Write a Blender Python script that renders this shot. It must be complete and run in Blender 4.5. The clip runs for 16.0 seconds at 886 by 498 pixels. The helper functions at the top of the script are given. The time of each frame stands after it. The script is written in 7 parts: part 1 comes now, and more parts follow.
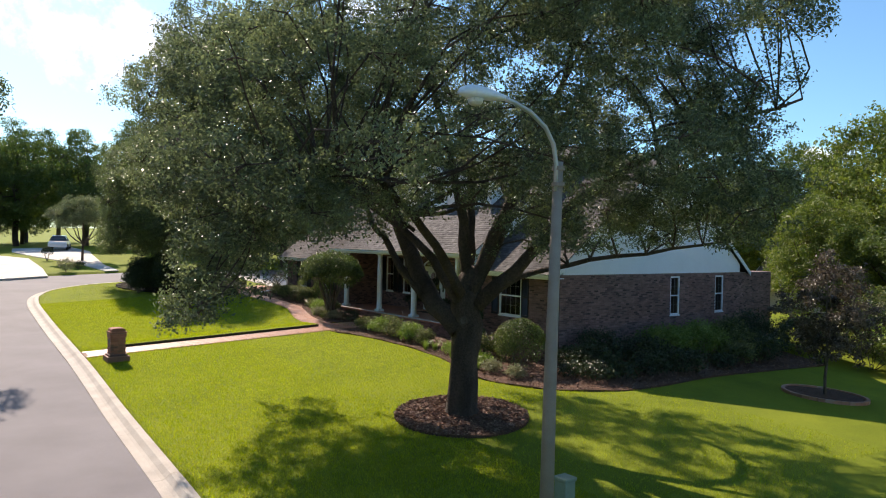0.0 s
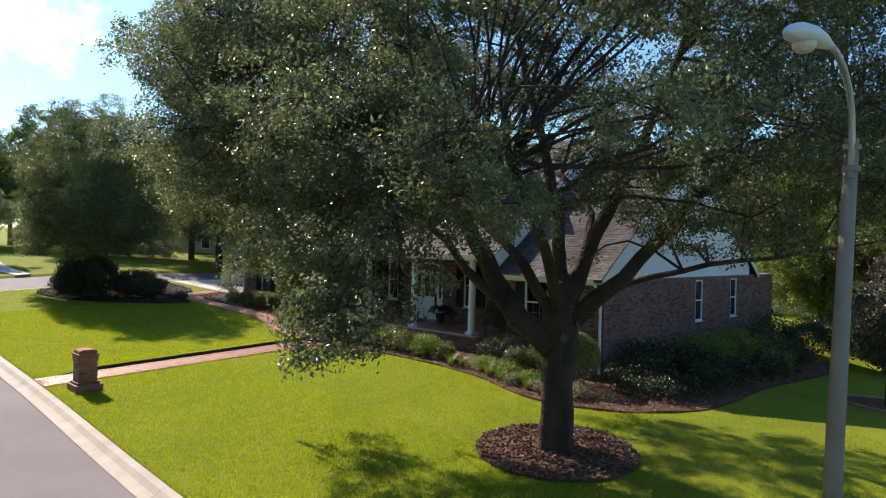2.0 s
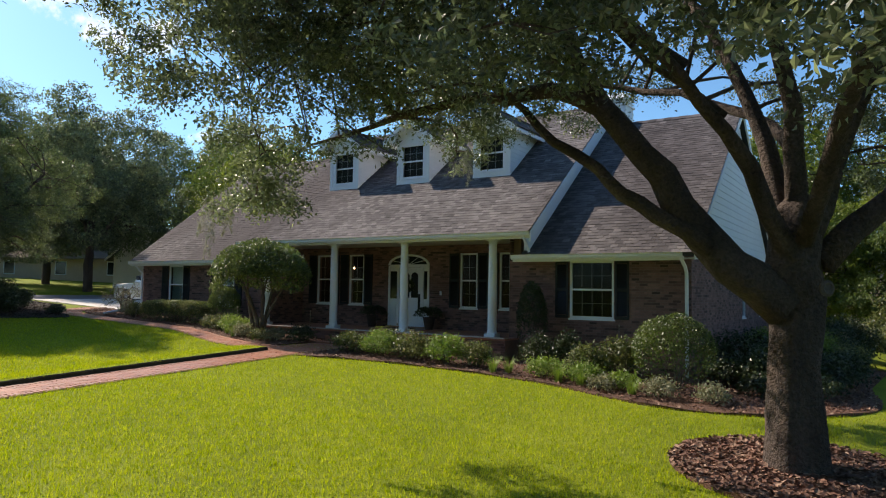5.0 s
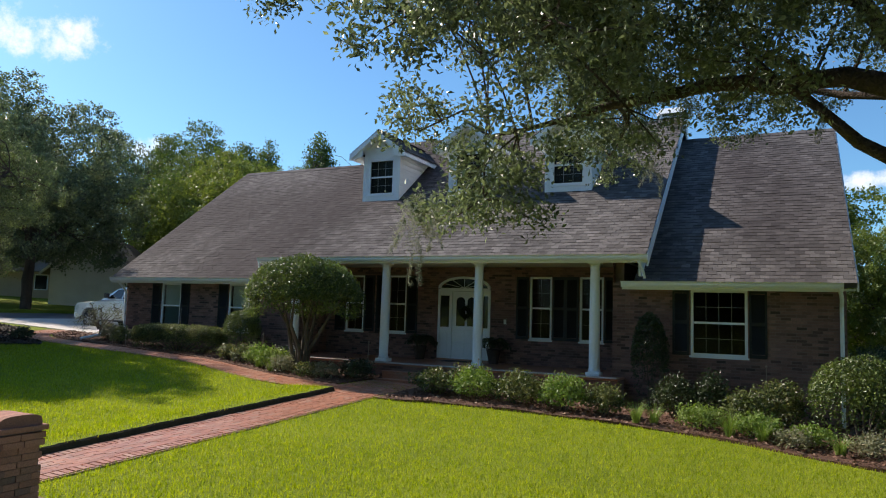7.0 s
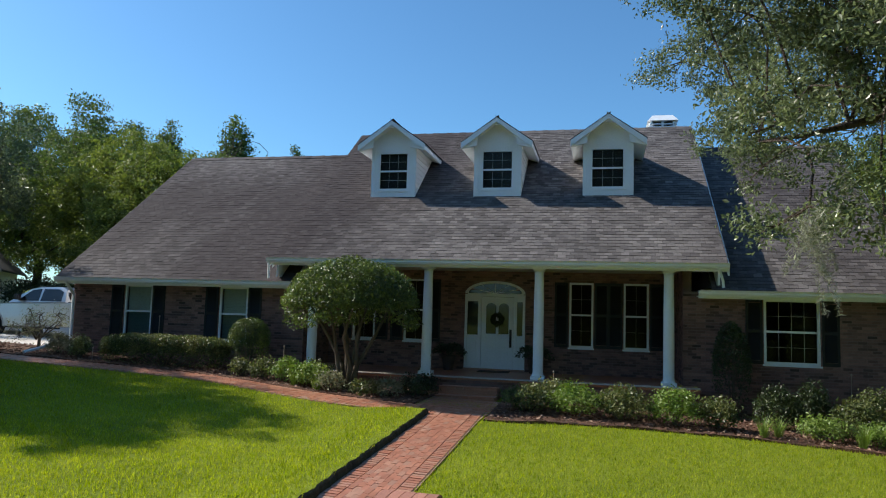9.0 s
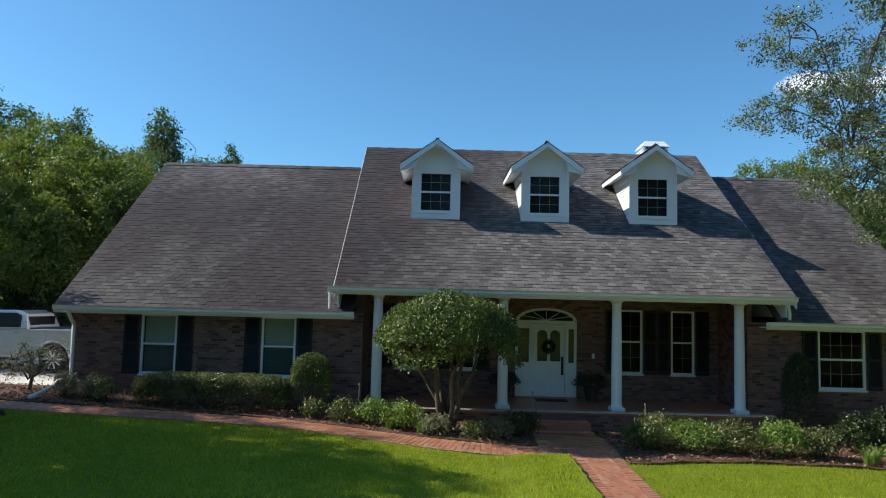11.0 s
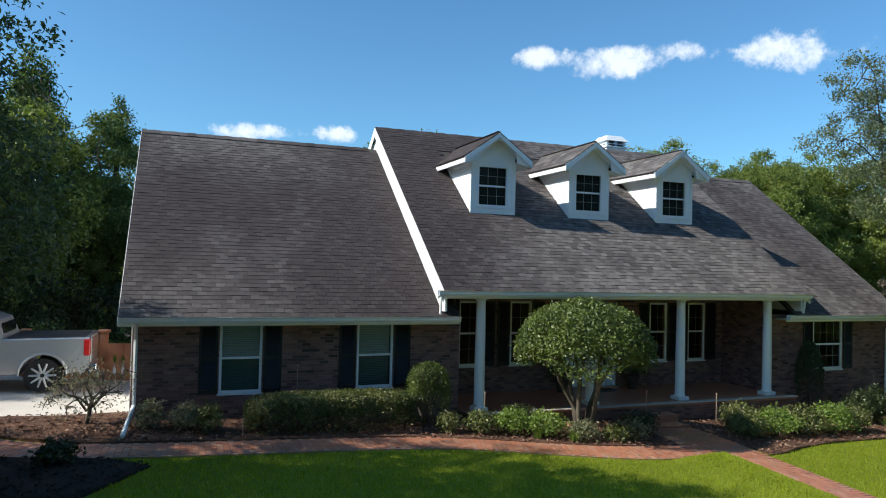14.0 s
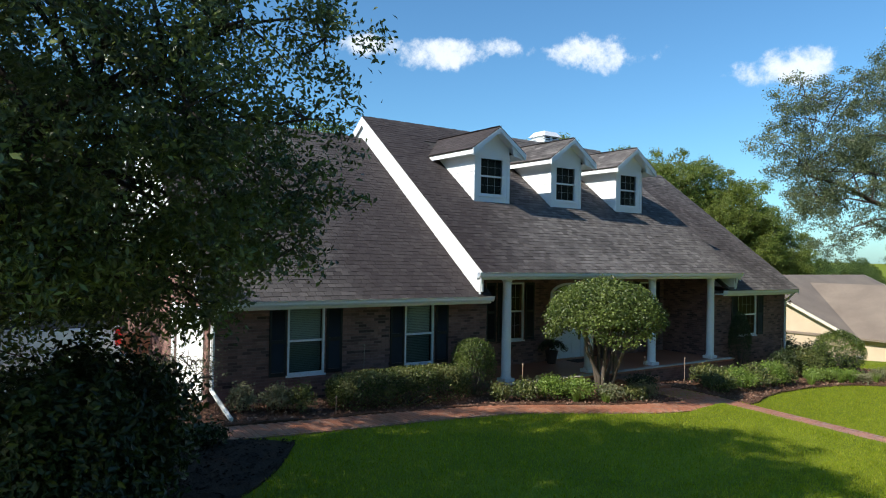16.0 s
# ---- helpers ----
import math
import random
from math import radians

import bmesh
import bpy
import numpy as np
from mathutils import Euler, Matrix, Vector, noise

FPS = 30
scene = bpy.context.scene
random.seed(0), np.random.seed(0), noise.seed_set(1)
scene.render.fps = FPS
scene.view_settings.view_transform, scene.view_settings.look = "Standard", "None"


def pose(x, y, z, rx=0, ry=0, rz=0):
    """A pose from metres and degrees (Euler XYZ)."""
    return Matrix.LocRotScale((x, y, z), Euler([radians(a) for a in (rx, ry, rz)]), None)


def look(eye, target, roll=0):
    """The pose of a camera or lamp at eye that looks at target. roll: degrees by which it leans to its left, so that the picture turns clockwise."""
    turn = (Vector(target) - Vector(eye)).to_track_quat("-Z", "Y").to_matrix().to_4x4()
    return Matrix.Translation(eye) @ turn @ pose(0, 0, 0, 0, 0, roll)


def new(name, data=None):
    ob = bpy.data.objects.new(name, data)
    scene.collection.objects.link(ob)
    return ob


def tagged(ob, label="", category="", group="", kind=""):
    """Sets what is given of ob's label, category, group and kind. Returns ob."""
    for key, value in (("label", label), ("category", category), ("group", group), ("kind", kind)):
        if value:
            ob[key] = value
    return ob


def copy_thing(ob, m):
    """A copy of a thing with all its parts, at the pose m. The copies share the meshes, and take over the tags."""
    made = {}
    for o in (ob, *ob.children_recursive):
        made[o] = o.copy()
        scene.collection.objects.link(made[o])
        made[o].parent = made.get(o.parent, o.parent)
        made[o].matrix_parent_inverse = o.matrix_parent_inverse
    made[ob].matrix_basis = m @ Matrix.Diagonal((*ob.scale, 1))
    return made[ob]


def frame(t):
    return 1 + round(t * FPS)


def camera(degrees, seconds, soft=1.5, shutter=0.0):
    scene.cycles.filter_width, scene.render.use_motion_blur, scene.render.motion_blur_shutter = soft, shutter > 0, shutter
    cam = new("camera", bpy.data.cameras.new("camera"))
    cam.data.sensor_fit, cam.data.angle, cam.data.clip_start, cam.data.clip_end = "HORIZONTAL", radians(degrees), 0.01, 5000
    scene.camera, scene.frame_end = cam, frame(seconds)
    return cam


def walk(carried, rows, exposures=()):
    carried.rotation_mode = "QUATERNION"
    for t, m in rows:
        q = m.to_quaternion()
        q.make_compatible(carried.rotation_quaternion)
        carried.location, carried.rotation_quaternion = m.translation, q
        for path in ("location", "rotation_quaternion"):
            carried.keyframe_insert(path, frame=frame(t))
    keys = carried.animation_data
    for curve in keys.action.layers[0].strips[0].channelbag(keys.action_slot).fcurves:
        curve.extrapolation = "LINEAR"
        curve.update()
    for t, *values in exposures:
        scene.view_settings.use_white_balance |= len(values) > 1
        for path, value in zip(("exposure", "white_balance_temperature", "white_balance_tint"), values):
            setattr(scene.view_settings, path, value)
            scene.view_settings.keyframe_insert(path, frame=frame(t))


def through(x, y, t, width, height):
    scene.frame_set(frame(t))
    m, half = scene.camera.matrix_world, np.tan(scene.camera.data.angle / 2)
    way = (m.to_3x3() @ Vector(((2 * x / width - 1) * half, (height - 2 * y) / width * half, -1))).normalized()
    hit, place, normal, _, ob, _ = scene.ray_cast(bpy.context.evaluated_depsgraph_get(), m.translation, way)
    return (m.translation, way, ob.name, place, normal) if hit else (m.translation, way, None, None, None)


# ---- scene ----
cam = camera(64.9, 16.0, 1.1)
PATH = [
    (0, (0.513, -2.26, 3.929), (-1.071, -1.04, 3.91), 1.2),
    (0.5, (-0.734, -2.543, 3.926), (-2.275, -1.269, 3.907), 1.3),
    (1, (-2.086, -2.822, 3.876), (-3.581, -1.493, 3.862), 1.4),
    (1.5, (-3.395, -3.107, 3.871), (-4.84, -1.725, 3.859), 1.3),
    (2, (-4.627, -3.374, 3.875), (-6.025, -1.945, 3.862), 1.3),
    (2.5, (-5.886, -3.624, 3.792), (-7.234, -2.146, 3.784), 1.2),
    (3, (-7.16, -3.25, 3.42), (-8.467, -1.736, 3.427), 1.1),
    (3.5, (-8.31, -2.35, 3.02), (-9.588, -0.811, 3.047), 0.3),
    (3.7, (-8.7, -2.05, 2.84), (-9.964, -0.501, 2.878), 0.2),
    (5.8, (-14.445, -1.365, 1.663), (-15.436, 0.365, 1.826), 1.5),
    (6, (-14.95, -1.28, 1.711), (-15.927, 0.457, 1.881), 1.6),
    (6.5, (-16.175, -1.213, 1.959), (-17.118, 0.542, 2.129), 1.6),
    (7, (-17.444, -1.202, 2.011), (-18.332, 0.581, 2.192), 1.8),
    (7.5, (-18.831, -1.338, 2.054), (-19.614, 0.493, 2.238), 1.8),
    (8, (-20.267, -1.533, 2.089), (-20.94, 0.342, 2.269), 1.8),
    (8.5, (-21.748, -1.667, 2.13), (-22.306, 0.246, 2.308), 1.8),
    (9, (-23.264, -1.778, 2.216), (-23.704, 0.164, 2.393), 1.7),
    (9.5, (-24.761, -1.885, 2.346), (-25.087, 0.081, 2.524), 1.6),
    (12, (-32.178, -1.704, 3.495), (-31.927, 0.275, 3.643), 1.3),
    (12.5, (-33.575, -1.223, 3.654), (-33.205, 0.738, 3.779), 1.3),
    (13, (-34.984, -0.708, 3.8), (-34.491, 1.227, 3.9), 1.4),
    (13.5, (-36.309, -0.281, 3.963), (-35.703, 1.624, 4.036), 1.3),
    (14, (-37.598, 0.159, 4.063), (-36.886, 2.027, 4.112), 1.4),
    (14.5, (-38.876, 0.53, 4.095), (-38.054, 2.353, 4.126), 1.3),
    (15, (-40.173, 0.81, 4.05), (-39.24, 2.579, 4.076), 1.4),
    (15.5, (-41.479, 1.171, 3.958), (-40.434, 2.875, 3.981), 1.2),
    (16, (-42.714, 1.454, 3.87), (-41.566, 3.091, 3.893), 1.0),
]
EXPOSURES = [(0, 0.62, 7350, 18), (3.5, 0.57, 7250, 18), (6.0, 0.46, 7000, 16), (9.0, 0.36, 6500, 10), (12.0, 0.35, 6450, 6), (16.0, 0.37, 6600, 8)]
walk(cam, [(t, look(eye, target, roll)) for t, eye, target, roll in PATH], EXPOSURES)


# ---- world, sun and exposure ----
SUN_DIR = Vector((-1.30, 0.08, 1.0)).normalized()  # towards the sun
SUN_EL, SUN_AZ = math.asin(SUN_DIR.z), math.atan2(SUN_DIR.x, SUN_DIR.y)

# azimuth and elevation of the few cumulus clouds and, first, of sun glare painted in as cloud; half width and half
# height, in degrees
CLOUDS_AND_GLARE = [(-87.0, 19.0, 13.0, 7.0), (35.0, 16.3, 5.2, 1.5), (29.0, 16.8, 3.0, 1.0), (40.0, 16.6, 2.6, 1.0), (47.2, 16.2, 4.8, 1.6), (61.0, 14.2, 4.2, 1.5),
          (-57.5, 18.4, 4.5, 2.2), (-62.0, 20.5, 6.0, 2.5), (-50.0, 11.5, 3.5, 1.2), (5.5, 10.2, 4.0, 0.8), (12.0, 10.3, 2.0, 0.9), (-77.0, 14.0, 9.0, 3.5), (-23.5, 6.8, 3.5, 0.8)]


def make_world():
    w = bpy.data.worlds.new("sky")
    scene.world = w
    w.use_nodes = True
    nt = w.node_tree
    nt.nodes.clear()
    N, L = nt.nodes.new, nt.links.new

    def op(kind, a, b=None, c=None):
        n = N("ShaderNodeMath")
        n.operation = kind
        for i, v in enumerate((a, b, c)):
            if v is None:
                continue
            if isinstance(v, (int, float)):
                n.inputs[i].default_value = v
            else:
                L(v, n.inputs[i])
        return n.outputs[0]
    sky = N("ShaderNodeTexSky")
    sky.sky_type = "NISHITA"
    sky.sun_disc = False
    sky.sun_elevation, sky.sun_rotation = SUN_EL, SUN_AZ
    sky.altitude, sky.air_density, sky.dust_density, sky.ozone_density = 60, 1.0, 0.65, 4.0
    tc = N("ShaderNodeTexCoord")
    sep = N("ShaderNodeSeparateXYZ")
    L(tc.outputs["Generated"], sep.inputs[0])
    az = op("MULTIPLY", op("ARCTAN2", sep.outputs[0], sep.outputs[1]), 57.2958)
    el = op("MULTIPLY", op("ARCSINE", sep.outputs[2]), 57.2958)
    nz = N("ShaderNodeTexNoise")
    nz.inputs["Scale"].default_value, nz.inputs["Detail"].default_value, nz.inputs["Roughness"].default_value = 19.0, 7.0, 0.66
    L(tc.outputs["Generated"], nz.inputs["Vector"])
    rough = op("MULTIPLY", op("SUBTRACT", nz.outputs["Fac"], 0.52), 4.2)
    total = None
    for a, e, wa, he in CLOUDS_AND_GLARE:
        dx = op("DIVIDE", op("SUBTRACT", az, a), wa)
        dy = op("DIVIDE", op("SUBTRACT", el, e), he)
        d = op("ADD", op("MULTIPLY", dx, dx), op("MULTIPLY", dy, dy))
        m = op("SUBTRACT", op("ADD", 0.9, rough), d)
        total = m if total is None else op("MAXIMUM", total, m)
    mask = N("ShaderNodeMapRange")
    mask.interpolation_type = "SMOOTHSTEP"
    mask.inputs["From Min"].default_value, mask.inputs["From Max"].default_value = 0.0, 1.1
    mask.inputs["To Max"].default_value = 0.85
    L(total, mask.inputs["Value"])
    mix = N("ShaderNodeMix")
    mix.data_type = "RGBA"
    L(mask.outputs[0], mix.inputs["Factor"])
    deep = N("ShaderNodeMix")
    deep.data_type, deep.blend_type = "RGBA", "MULTIPLY"
    deep.inputs["Factor"].default_value = 1.0
    L(sky.outputs[0], deep.inputs["A"])
    deep.inputs["B"].default_value = SKY_TINT
    L(deep.outputs["Result"], mix.inputs["A"])
    mix.inputs["B"].default_value = CLOUD_GLARE_COL
    bg = N("ShaderNodeBackground")
    bg.inputs["Strength"].default_value = SKY_STRENGTH
    L(mix.outputs["Result"], bg.inputs["Color"])
    out = N("ShaderNodeOutputWorld")
    L(bg.outputs[0], out.inputs["Surface"])


SKY_TINT = (0.64, 0.975, 1.11, 1)
SKY_STRENGTH = 0.122
CLOUD_GLARE_COL = (7.0, 7.4, 8.0, 1)
make_world()
sun_data = bpy.data.lights.new("sun", "SUN")
sun_data.energy, sun_data.angle, sun_data.color = 5.0, radians(0.55), (1.0, 0.93, 0.82)
sun = new("sun", sun_data)
sun.matrix_world = look(SUN_DIR * 60 + Vector((-27, 8, 0)), (-27, 8, 0))


# ---- materials ----
def nodes_of(name):
    m = bpy.data.materials.new(name)
    m.use_nodes = True
    nt = m.node_tree
    nt.nodes.clear()
    out = nt.nodes.new("ShaderNodeOutputMaterial")
    return m, nt, out


def mixed(nt, fac, a, b, blend="MIX"):
    n = nt.nodes.new("ShaderNodeMix")
    n.data_type, n.blend_type = "RGBA", blend
    n.clamp_factor = True
    for key, v in (("Factor", fac), ("A", a), ("B", b)):
        if isinstance(v, (int, float)):
            n.inputs[key].default_value = v
        elif isinstance(v, tuple):
            n.inputs[key].default_value = (*v[:3], 1)
        else:
            nt.links.new(v, n.inputs[key])
    return n.outputs["Result"]


def noised(nt, scale, detail=4.0, rough=0.55, stretch=None):
    geo = nt.nodes.new("ShaderNodeNewGeometry")
    src = geo.outputs["Position"]
    if stretch:
        mp = nt.nodes.new("ShaderNodeMapping")
        mp.inputs["Scale"].default_value = stretch
        nt.links.new(src, mp.inputs["Vector"])
        src = mp.outputs[0]
    n = nt.nodes.new("ShaderNodeTexNoise")
    n.inputs["Scale"].default_value, n.inputs["Detail"].default_value, n.inputs["Roughness"].default_value = scale, detail, rough
    nt.links.new(src, n.inputs["Vector"])
    return n.outputs["Fac"]


def ranged(nt, v, lo, hi, a=0.0, b=1.0):
    n = nt.nodes.new("ShaderNodeMapRange")
    for key, val in (("From Min", lo), ("From Max", hi), ("To Min", a), ("To Max", b)):
        n.inputs[key].default_value = val
    nt.links.new(v, n.inputs["Value"])
    return n.outputs[0]


def surface(name, c1, c2, scale=3.0, fine=60.0, rough=0.7, metal=0.0, bump=0.2, depth=0.01, vary="", c3=None, grain=0.35, stretch=None, spec=0.4, coat=0.0, shift=0.22, stain=None):
    """Two colours mixed by a broad noise, a fine grain over them, a relief, and a shift by piece."""
    m, nt, out = nodes_of(name)
    b = nt.nodes.new("ShaderNodeBsdfPrincipled")
    broad = ranged(nt, noised(nt, scale, stretch=stretch), 0.3, 0.7)
    col = mixed(nt, broad, c1, c2)
    if vary:
        if vary == "island":
            r = nt.nodes.new("ShaderNodeNewGeometry").outputs["Random Per Island"]
        else:
            r = nt.nodes.new("ShaderNodeObjectInfo").outputs["Random"]
        if c3:
            col = mixed(nt, ranged(nt, r, 0.55, 1.0), col, c3)
        sc = nt.nodes.new("ShaderNodeMath")
        sc.operation = "MULTIPLY"
        sc.inputs[1].default_value = 7.31
        nt.links.new(r, sc.inputs[0])
        fr = nt.nodes.new("ShaderNodeMath")
        fr.operation = "FRACT"
        nt.links.new(sc.outputs[0], fr.inputs[0])
        hsv = nt.nodes.new("ShaderNodeHueSaturation")
        nt.links.new(col, hsv.inputs["Color"])
        nt.links.new(ranged(nt, fr.outputs[0], 0, 1, 1 - shift, 1 + shift), hsv.inputs["Value"])
        col = hsv.outputs["Color"]
    if stain:
        # an old algae stain that spreads from the upper left wing, with ragged edges
        away = nt.nodes.new("ShaderNodeVectorMath")
        away.operation = "DISTANCE"
        away.inputs[1].default_value = (-33.2, 18.0, 5.6)
        nt.links.new(nt.nodes.new("ShaderNodeNewGeometry").outputs["Position"], away.inputs[0])
        near = ranged(nt, away.outputs["Value"], 1.0, 8.5, 0.27, 0.0)
        rag = nt.nodes.new("ShaderNodeMath")
        nt.links.new(near, rag.inputs[0])
        nt.links.new(noised(nt, 0.22, 4.0, 0.55, (1.0, 0.5, 0.5)), rag.inputs[1])
        col = mixed(nt, ranged(nt, rag.outputs[0], 0.46, 0.72, 0.0, 0.8), col, stain)
    f = noised(nt, fine, 3.0, 0.6)
    hsv2 = nt.nodes.new("ShaderNodeHueSaturation")
    nt.links.new(col, hsv2.inputs["Color"])
    nt.links.new(ranged(nt, f, 0.25, 0.75, 1 - grain, 1 + grain), hsv2.inputs["Value"])
    nt.links.new(hsv2.outputs["Color"], b.inputs["Base Color"])
    nt.links.new(ranged(nt, f, 0.3, 0.7, max(rough - 0.08, 0.02), min(rough + 0.08, 1)), b.inputs["Roughness"])
    b.inputs["Metallic"].default_value = metal
    b.inputs["Specular IOR Level"].default_value = spec
    b.inputs["Coat Weight"].default_value = coat
    b.inputs["Coat Roughness"].default_value = 0.08
    if bump:
        bn = nt.nodes.new("ShaderNodeBump")
        bn.inputs["Strength"].default_value, bn.inputs["Distance"].default_value = bump, depth
        nt.links.new(f, bn.inputs["Height"])
        nt.links.new(bn.outputs[0], b.inputs["Normal"])
    nt.links.new(b.outputs[0], out.inputs["Surface"])
    return m


def leafy(name, c1, c2, c3, rough=0.45, through=0.3, patch=0.35, spec=0.5):
    """Leaves: a colour per leaf, a drift over the crown, light that passes through, and a waxy gloss."""
    m, nt, out = nodes_of(name)
    r = nt.nodes.new("ShaderNodeNewGeometry").outputs["Random Per Island"]
    col = mixed(nt, ranged(nt, r, 0.0, 0.8), c1, c2)
    col = mixed(nt, ranged(nt, r, 0.86, 1.0), col, c3)
    col = mixed(nt, ranged(nt, noised(nt, patch), 0.45, 0.75, 0, 0.6), col, c3)
    b = nt.nodes.new("ShaderNodeBsdfPrincipled")
    nt.links.new(col, b.inputs["Base Color"])
    b.inputs["Roughness"].default_value = rough
    b.inputs["Specular IOR Level"].default_value = spec
    t = nt.nodes.new("ShaderNodeBsdfTranslucent")
    br = nt.nodes.new("ShaderNodeHueSaturation")
    br.inputs["Value"].default_value, br.inputs["Saturation"].default_value = 1.6, 1.1
    nt.links.new(col, br.inputs["Color"])
    nt.links.new(br.outputs[0], t.inputs["Color"])
    ms = nt.nodes.new("ShaderNodeMixShader")
    ms.inputs[0].default_value = through
    nt.links.new(b.outputs[0], ms.inputs[1])
    nt.links.new(t.outputs[0], ms.inputs[2])
    nt.links.new(ms.outputs[0], out.inputs["Surface"])
    return m


def glassy(name, tint=(0.75, 0.8, 0.8), rough=0.02):
    m, nt, out = nodes_of(name)
    fr = nt.nodes.new("ShaderNodeFresnel")
    fr.inputs["IOR"].default_value = 1.24
    tr = nt.nodes.new("ShaderNodeBsdfTransparent")
    tr.inputs["Color"].default_value = (*tint, 1)
    gl = nt.nodes.new("ShaderNodeBsdfGlossy")
    gl.inputs["Roughness"].default_value = rough
    ms = nt.nodes.new("ShaderNodeMixShader")
    nt.links.new(ranged(nt, fr.outputs[0], 0, 1, 0.0, 1.0), ms.inputs[0])
    nt.links.new(tr.outputs[0], ms.inputs[1])
    nt.links.new(gl.outputs[0], ms.inputs[2])
    nt.links.new(ms.outputs[0], out.inputs["Surface"])
    return m


def glowing(name, col, strength):
    m, nt, out = nodes_of(name)
    e = nt.nodes.new("ShaderNodeEmission")
    e.inputs["Color"].default_value, e.inputs["Strength"].default_value = (*col, 1), strength
    nt.links.new(e.outputs[0], out.inputs["Surface"])
    return m


LAWN = surface("lawn", (0.142, 0.185, 0.018), (0.208, 0.250, 0.023), 0.5, 45, 0.9, bump=0.6, depth=0.03, grain=0.5, spec=0.1)
BLADE = leafy("grass_blade", (0.160, 0.222, 0.020), (0.290, 0.345, 0.030), (0.40, 0.41, 0.06), 0.6, 0.5, 4.0, 0.2)
ASPHALT = surface("asphalt", (0.165, 0.153, 0.168), (0.21, 0.196, 0.213), 0.5, 90, 0.85, bump=0.4, depth=0.006, grain=0.18, spec=0.3)
KERB = surface("kerb_concrete", (0.42, 0.37, 0.33), (0.55, 0.50, 0.45), 1.6, 55, 0.85, bump=0.3, depth=0.006, grain=0.2)
CONCRETE = surface("drive_concrete", (0.50, 0.46, 0.42), (0.62, 0.58, 0.53), 0.7, 40, 0.85, bump=0.2, depth=0.005, grain=0.15)
MULCH = surface("mulch", (0.085, 0.042, 0.028), (0.15, 0.075, 0.045), 3, 35, 0.95, bump=1.0, depth=0.04, grain=0.6)
CHIP = surface("mulch_chip", (0.13, 0.062, 0.042), (0.24, 0.13, 0.09), 6, 60, 0.85, bump=0.3, vary="island", c3=(0.36, 0.24, 0.17))
# litter with the corner oak's deep shade put into its colour
SHADED_LITTER = surface("shaded_leaf_litter", (0.022, 0.015, 0.010), (0.05, 0.033, 0.022), 3, 35, 0.95, bump=1.0, depth=0.04, grain=0.6)
SOIL = surface("soil", (0.035, 0.03, 0.014), (0.06, 0.05, 0.02), 4, 50, 0.95, bump=0.8, depth=0.02)
PAVER = surface("paver_brick", (0.37, 0.145, 0.085), (0.47, 0.205, 0.125), 1.2, 70, 0.42, bump=0.3, depth=0.002, spec=0.75, shift=0.14, vary="island", c3=(0.43, 0.24, 0.165))
PAVER_ONE = surface("paver_brick_single", (0.37, 0.145, 0.085), (0.47, 0.205, 0.125), 1.2, 70, 0.42, bump=0.3, depth=0.002, spec=0.75, shift=0.14, vary="object", c3=(0.43, 0.24, 0.165))
BRICK = surface("wall_brick", (0.205, 0.112, 0.100), (0.290, 0.165, 0.146), 0.8, 80, 0.85, bump=0.35, depth=0.004, vary="island", c3=(0.085, 0.055, 0.05))
MAIL_BRICK = surface("pillar_brick", (0.34, 0.15, 0.108), (0.44, 0.205, 0.15), 0.8, 80, 0.85, bump=0.35, depth=0.004, vary="object", c3=(0.20, 0.12, 0.10))
BRICK_ONE = surface("wall_brick_single", (0.205, 0.112, 0.100), (0.290, 0.165, 0.146), 0.8, 80, 0.85, bump=0.35, depth=0.004, vary="object", c3=(0.085, 0.055, 0.05))
SAND = surface("joint_sand", (0.30, 0.17, 0.12), (0.38, 0.24, 0.18), 3, 90, 0.95, bump=0.4, depth=0.005)
MORTAR = surface("mortar", (0.21, 0.145, 0.13), (0.27, 0.19, 0.17), 2, 120, 0.95, bump=0.2, depth=0.003)
SHINGLE = surface("roof_shingle", (0.074, 0.068, 0.069), (0.168, 0.155, 0.152), 0.3, 180, 0.92, bump=0.35, depth=0.004, vary="island", c3=(0.160, 0.147, 0.144), grain=0.45, spec=0.2, shift=0.30, stain=(0.036, 0.028, 0.031))
SHINGLE_ONE = surface("roof_shingle_single", (0.074, 0.068, 0.069), (0.168, 0.155, 0.152), 0.3, 180, 0.92, bump=0.35, depth=0.004, vary="object", c3=(0.160, 0.147, 0.144), grain=0.45, spec=0.2, shift=0.30, stain=(0.036, 0.028, 0.031))
# near-black strips that paint the shade line under the shingle butts
SHADOW_BAND = surface("shingle_butt_shade", (0.036, 0.031, 0.032), (0.060, 0.052, 0.052), 0.5, 180, 0.95, bump=0.35, depth=0.004, vary="island", grain=0.3, spec=0.2)
FELT = surface("roof_felt", (0.05, 0.045, 0.045), (0.07, 0.065, 0.06), 2, 90, 0.95)
WHITE = surface("white_paint", (0.81, 0.84, 0.87), (0.85, 0.88, 0.91), 1.5, 25, 0.5, bump=0.08, depth=0.003, grain=0.05)
MUNTIN = surface("muntin_paint", (0.40, 0.42, 0.43), (0.48, 0.50, 0.51), 1.5, 25, 0.5, bump=0.0, grain=0.05)
CREAM = surface("cream_paint", (0.66, 0.62, 0.52), (0.74, 0.70, 0.60), 1.5, 25, 0.6, bump=0.08, depth=0.003, grain=0.07)
BLACK = surface("black_shutter", (0.012, 0.013, 0.016), (0.02, 0.021, 0.024), 3, 40, 0.5, bump=0.1, grain=0.2)
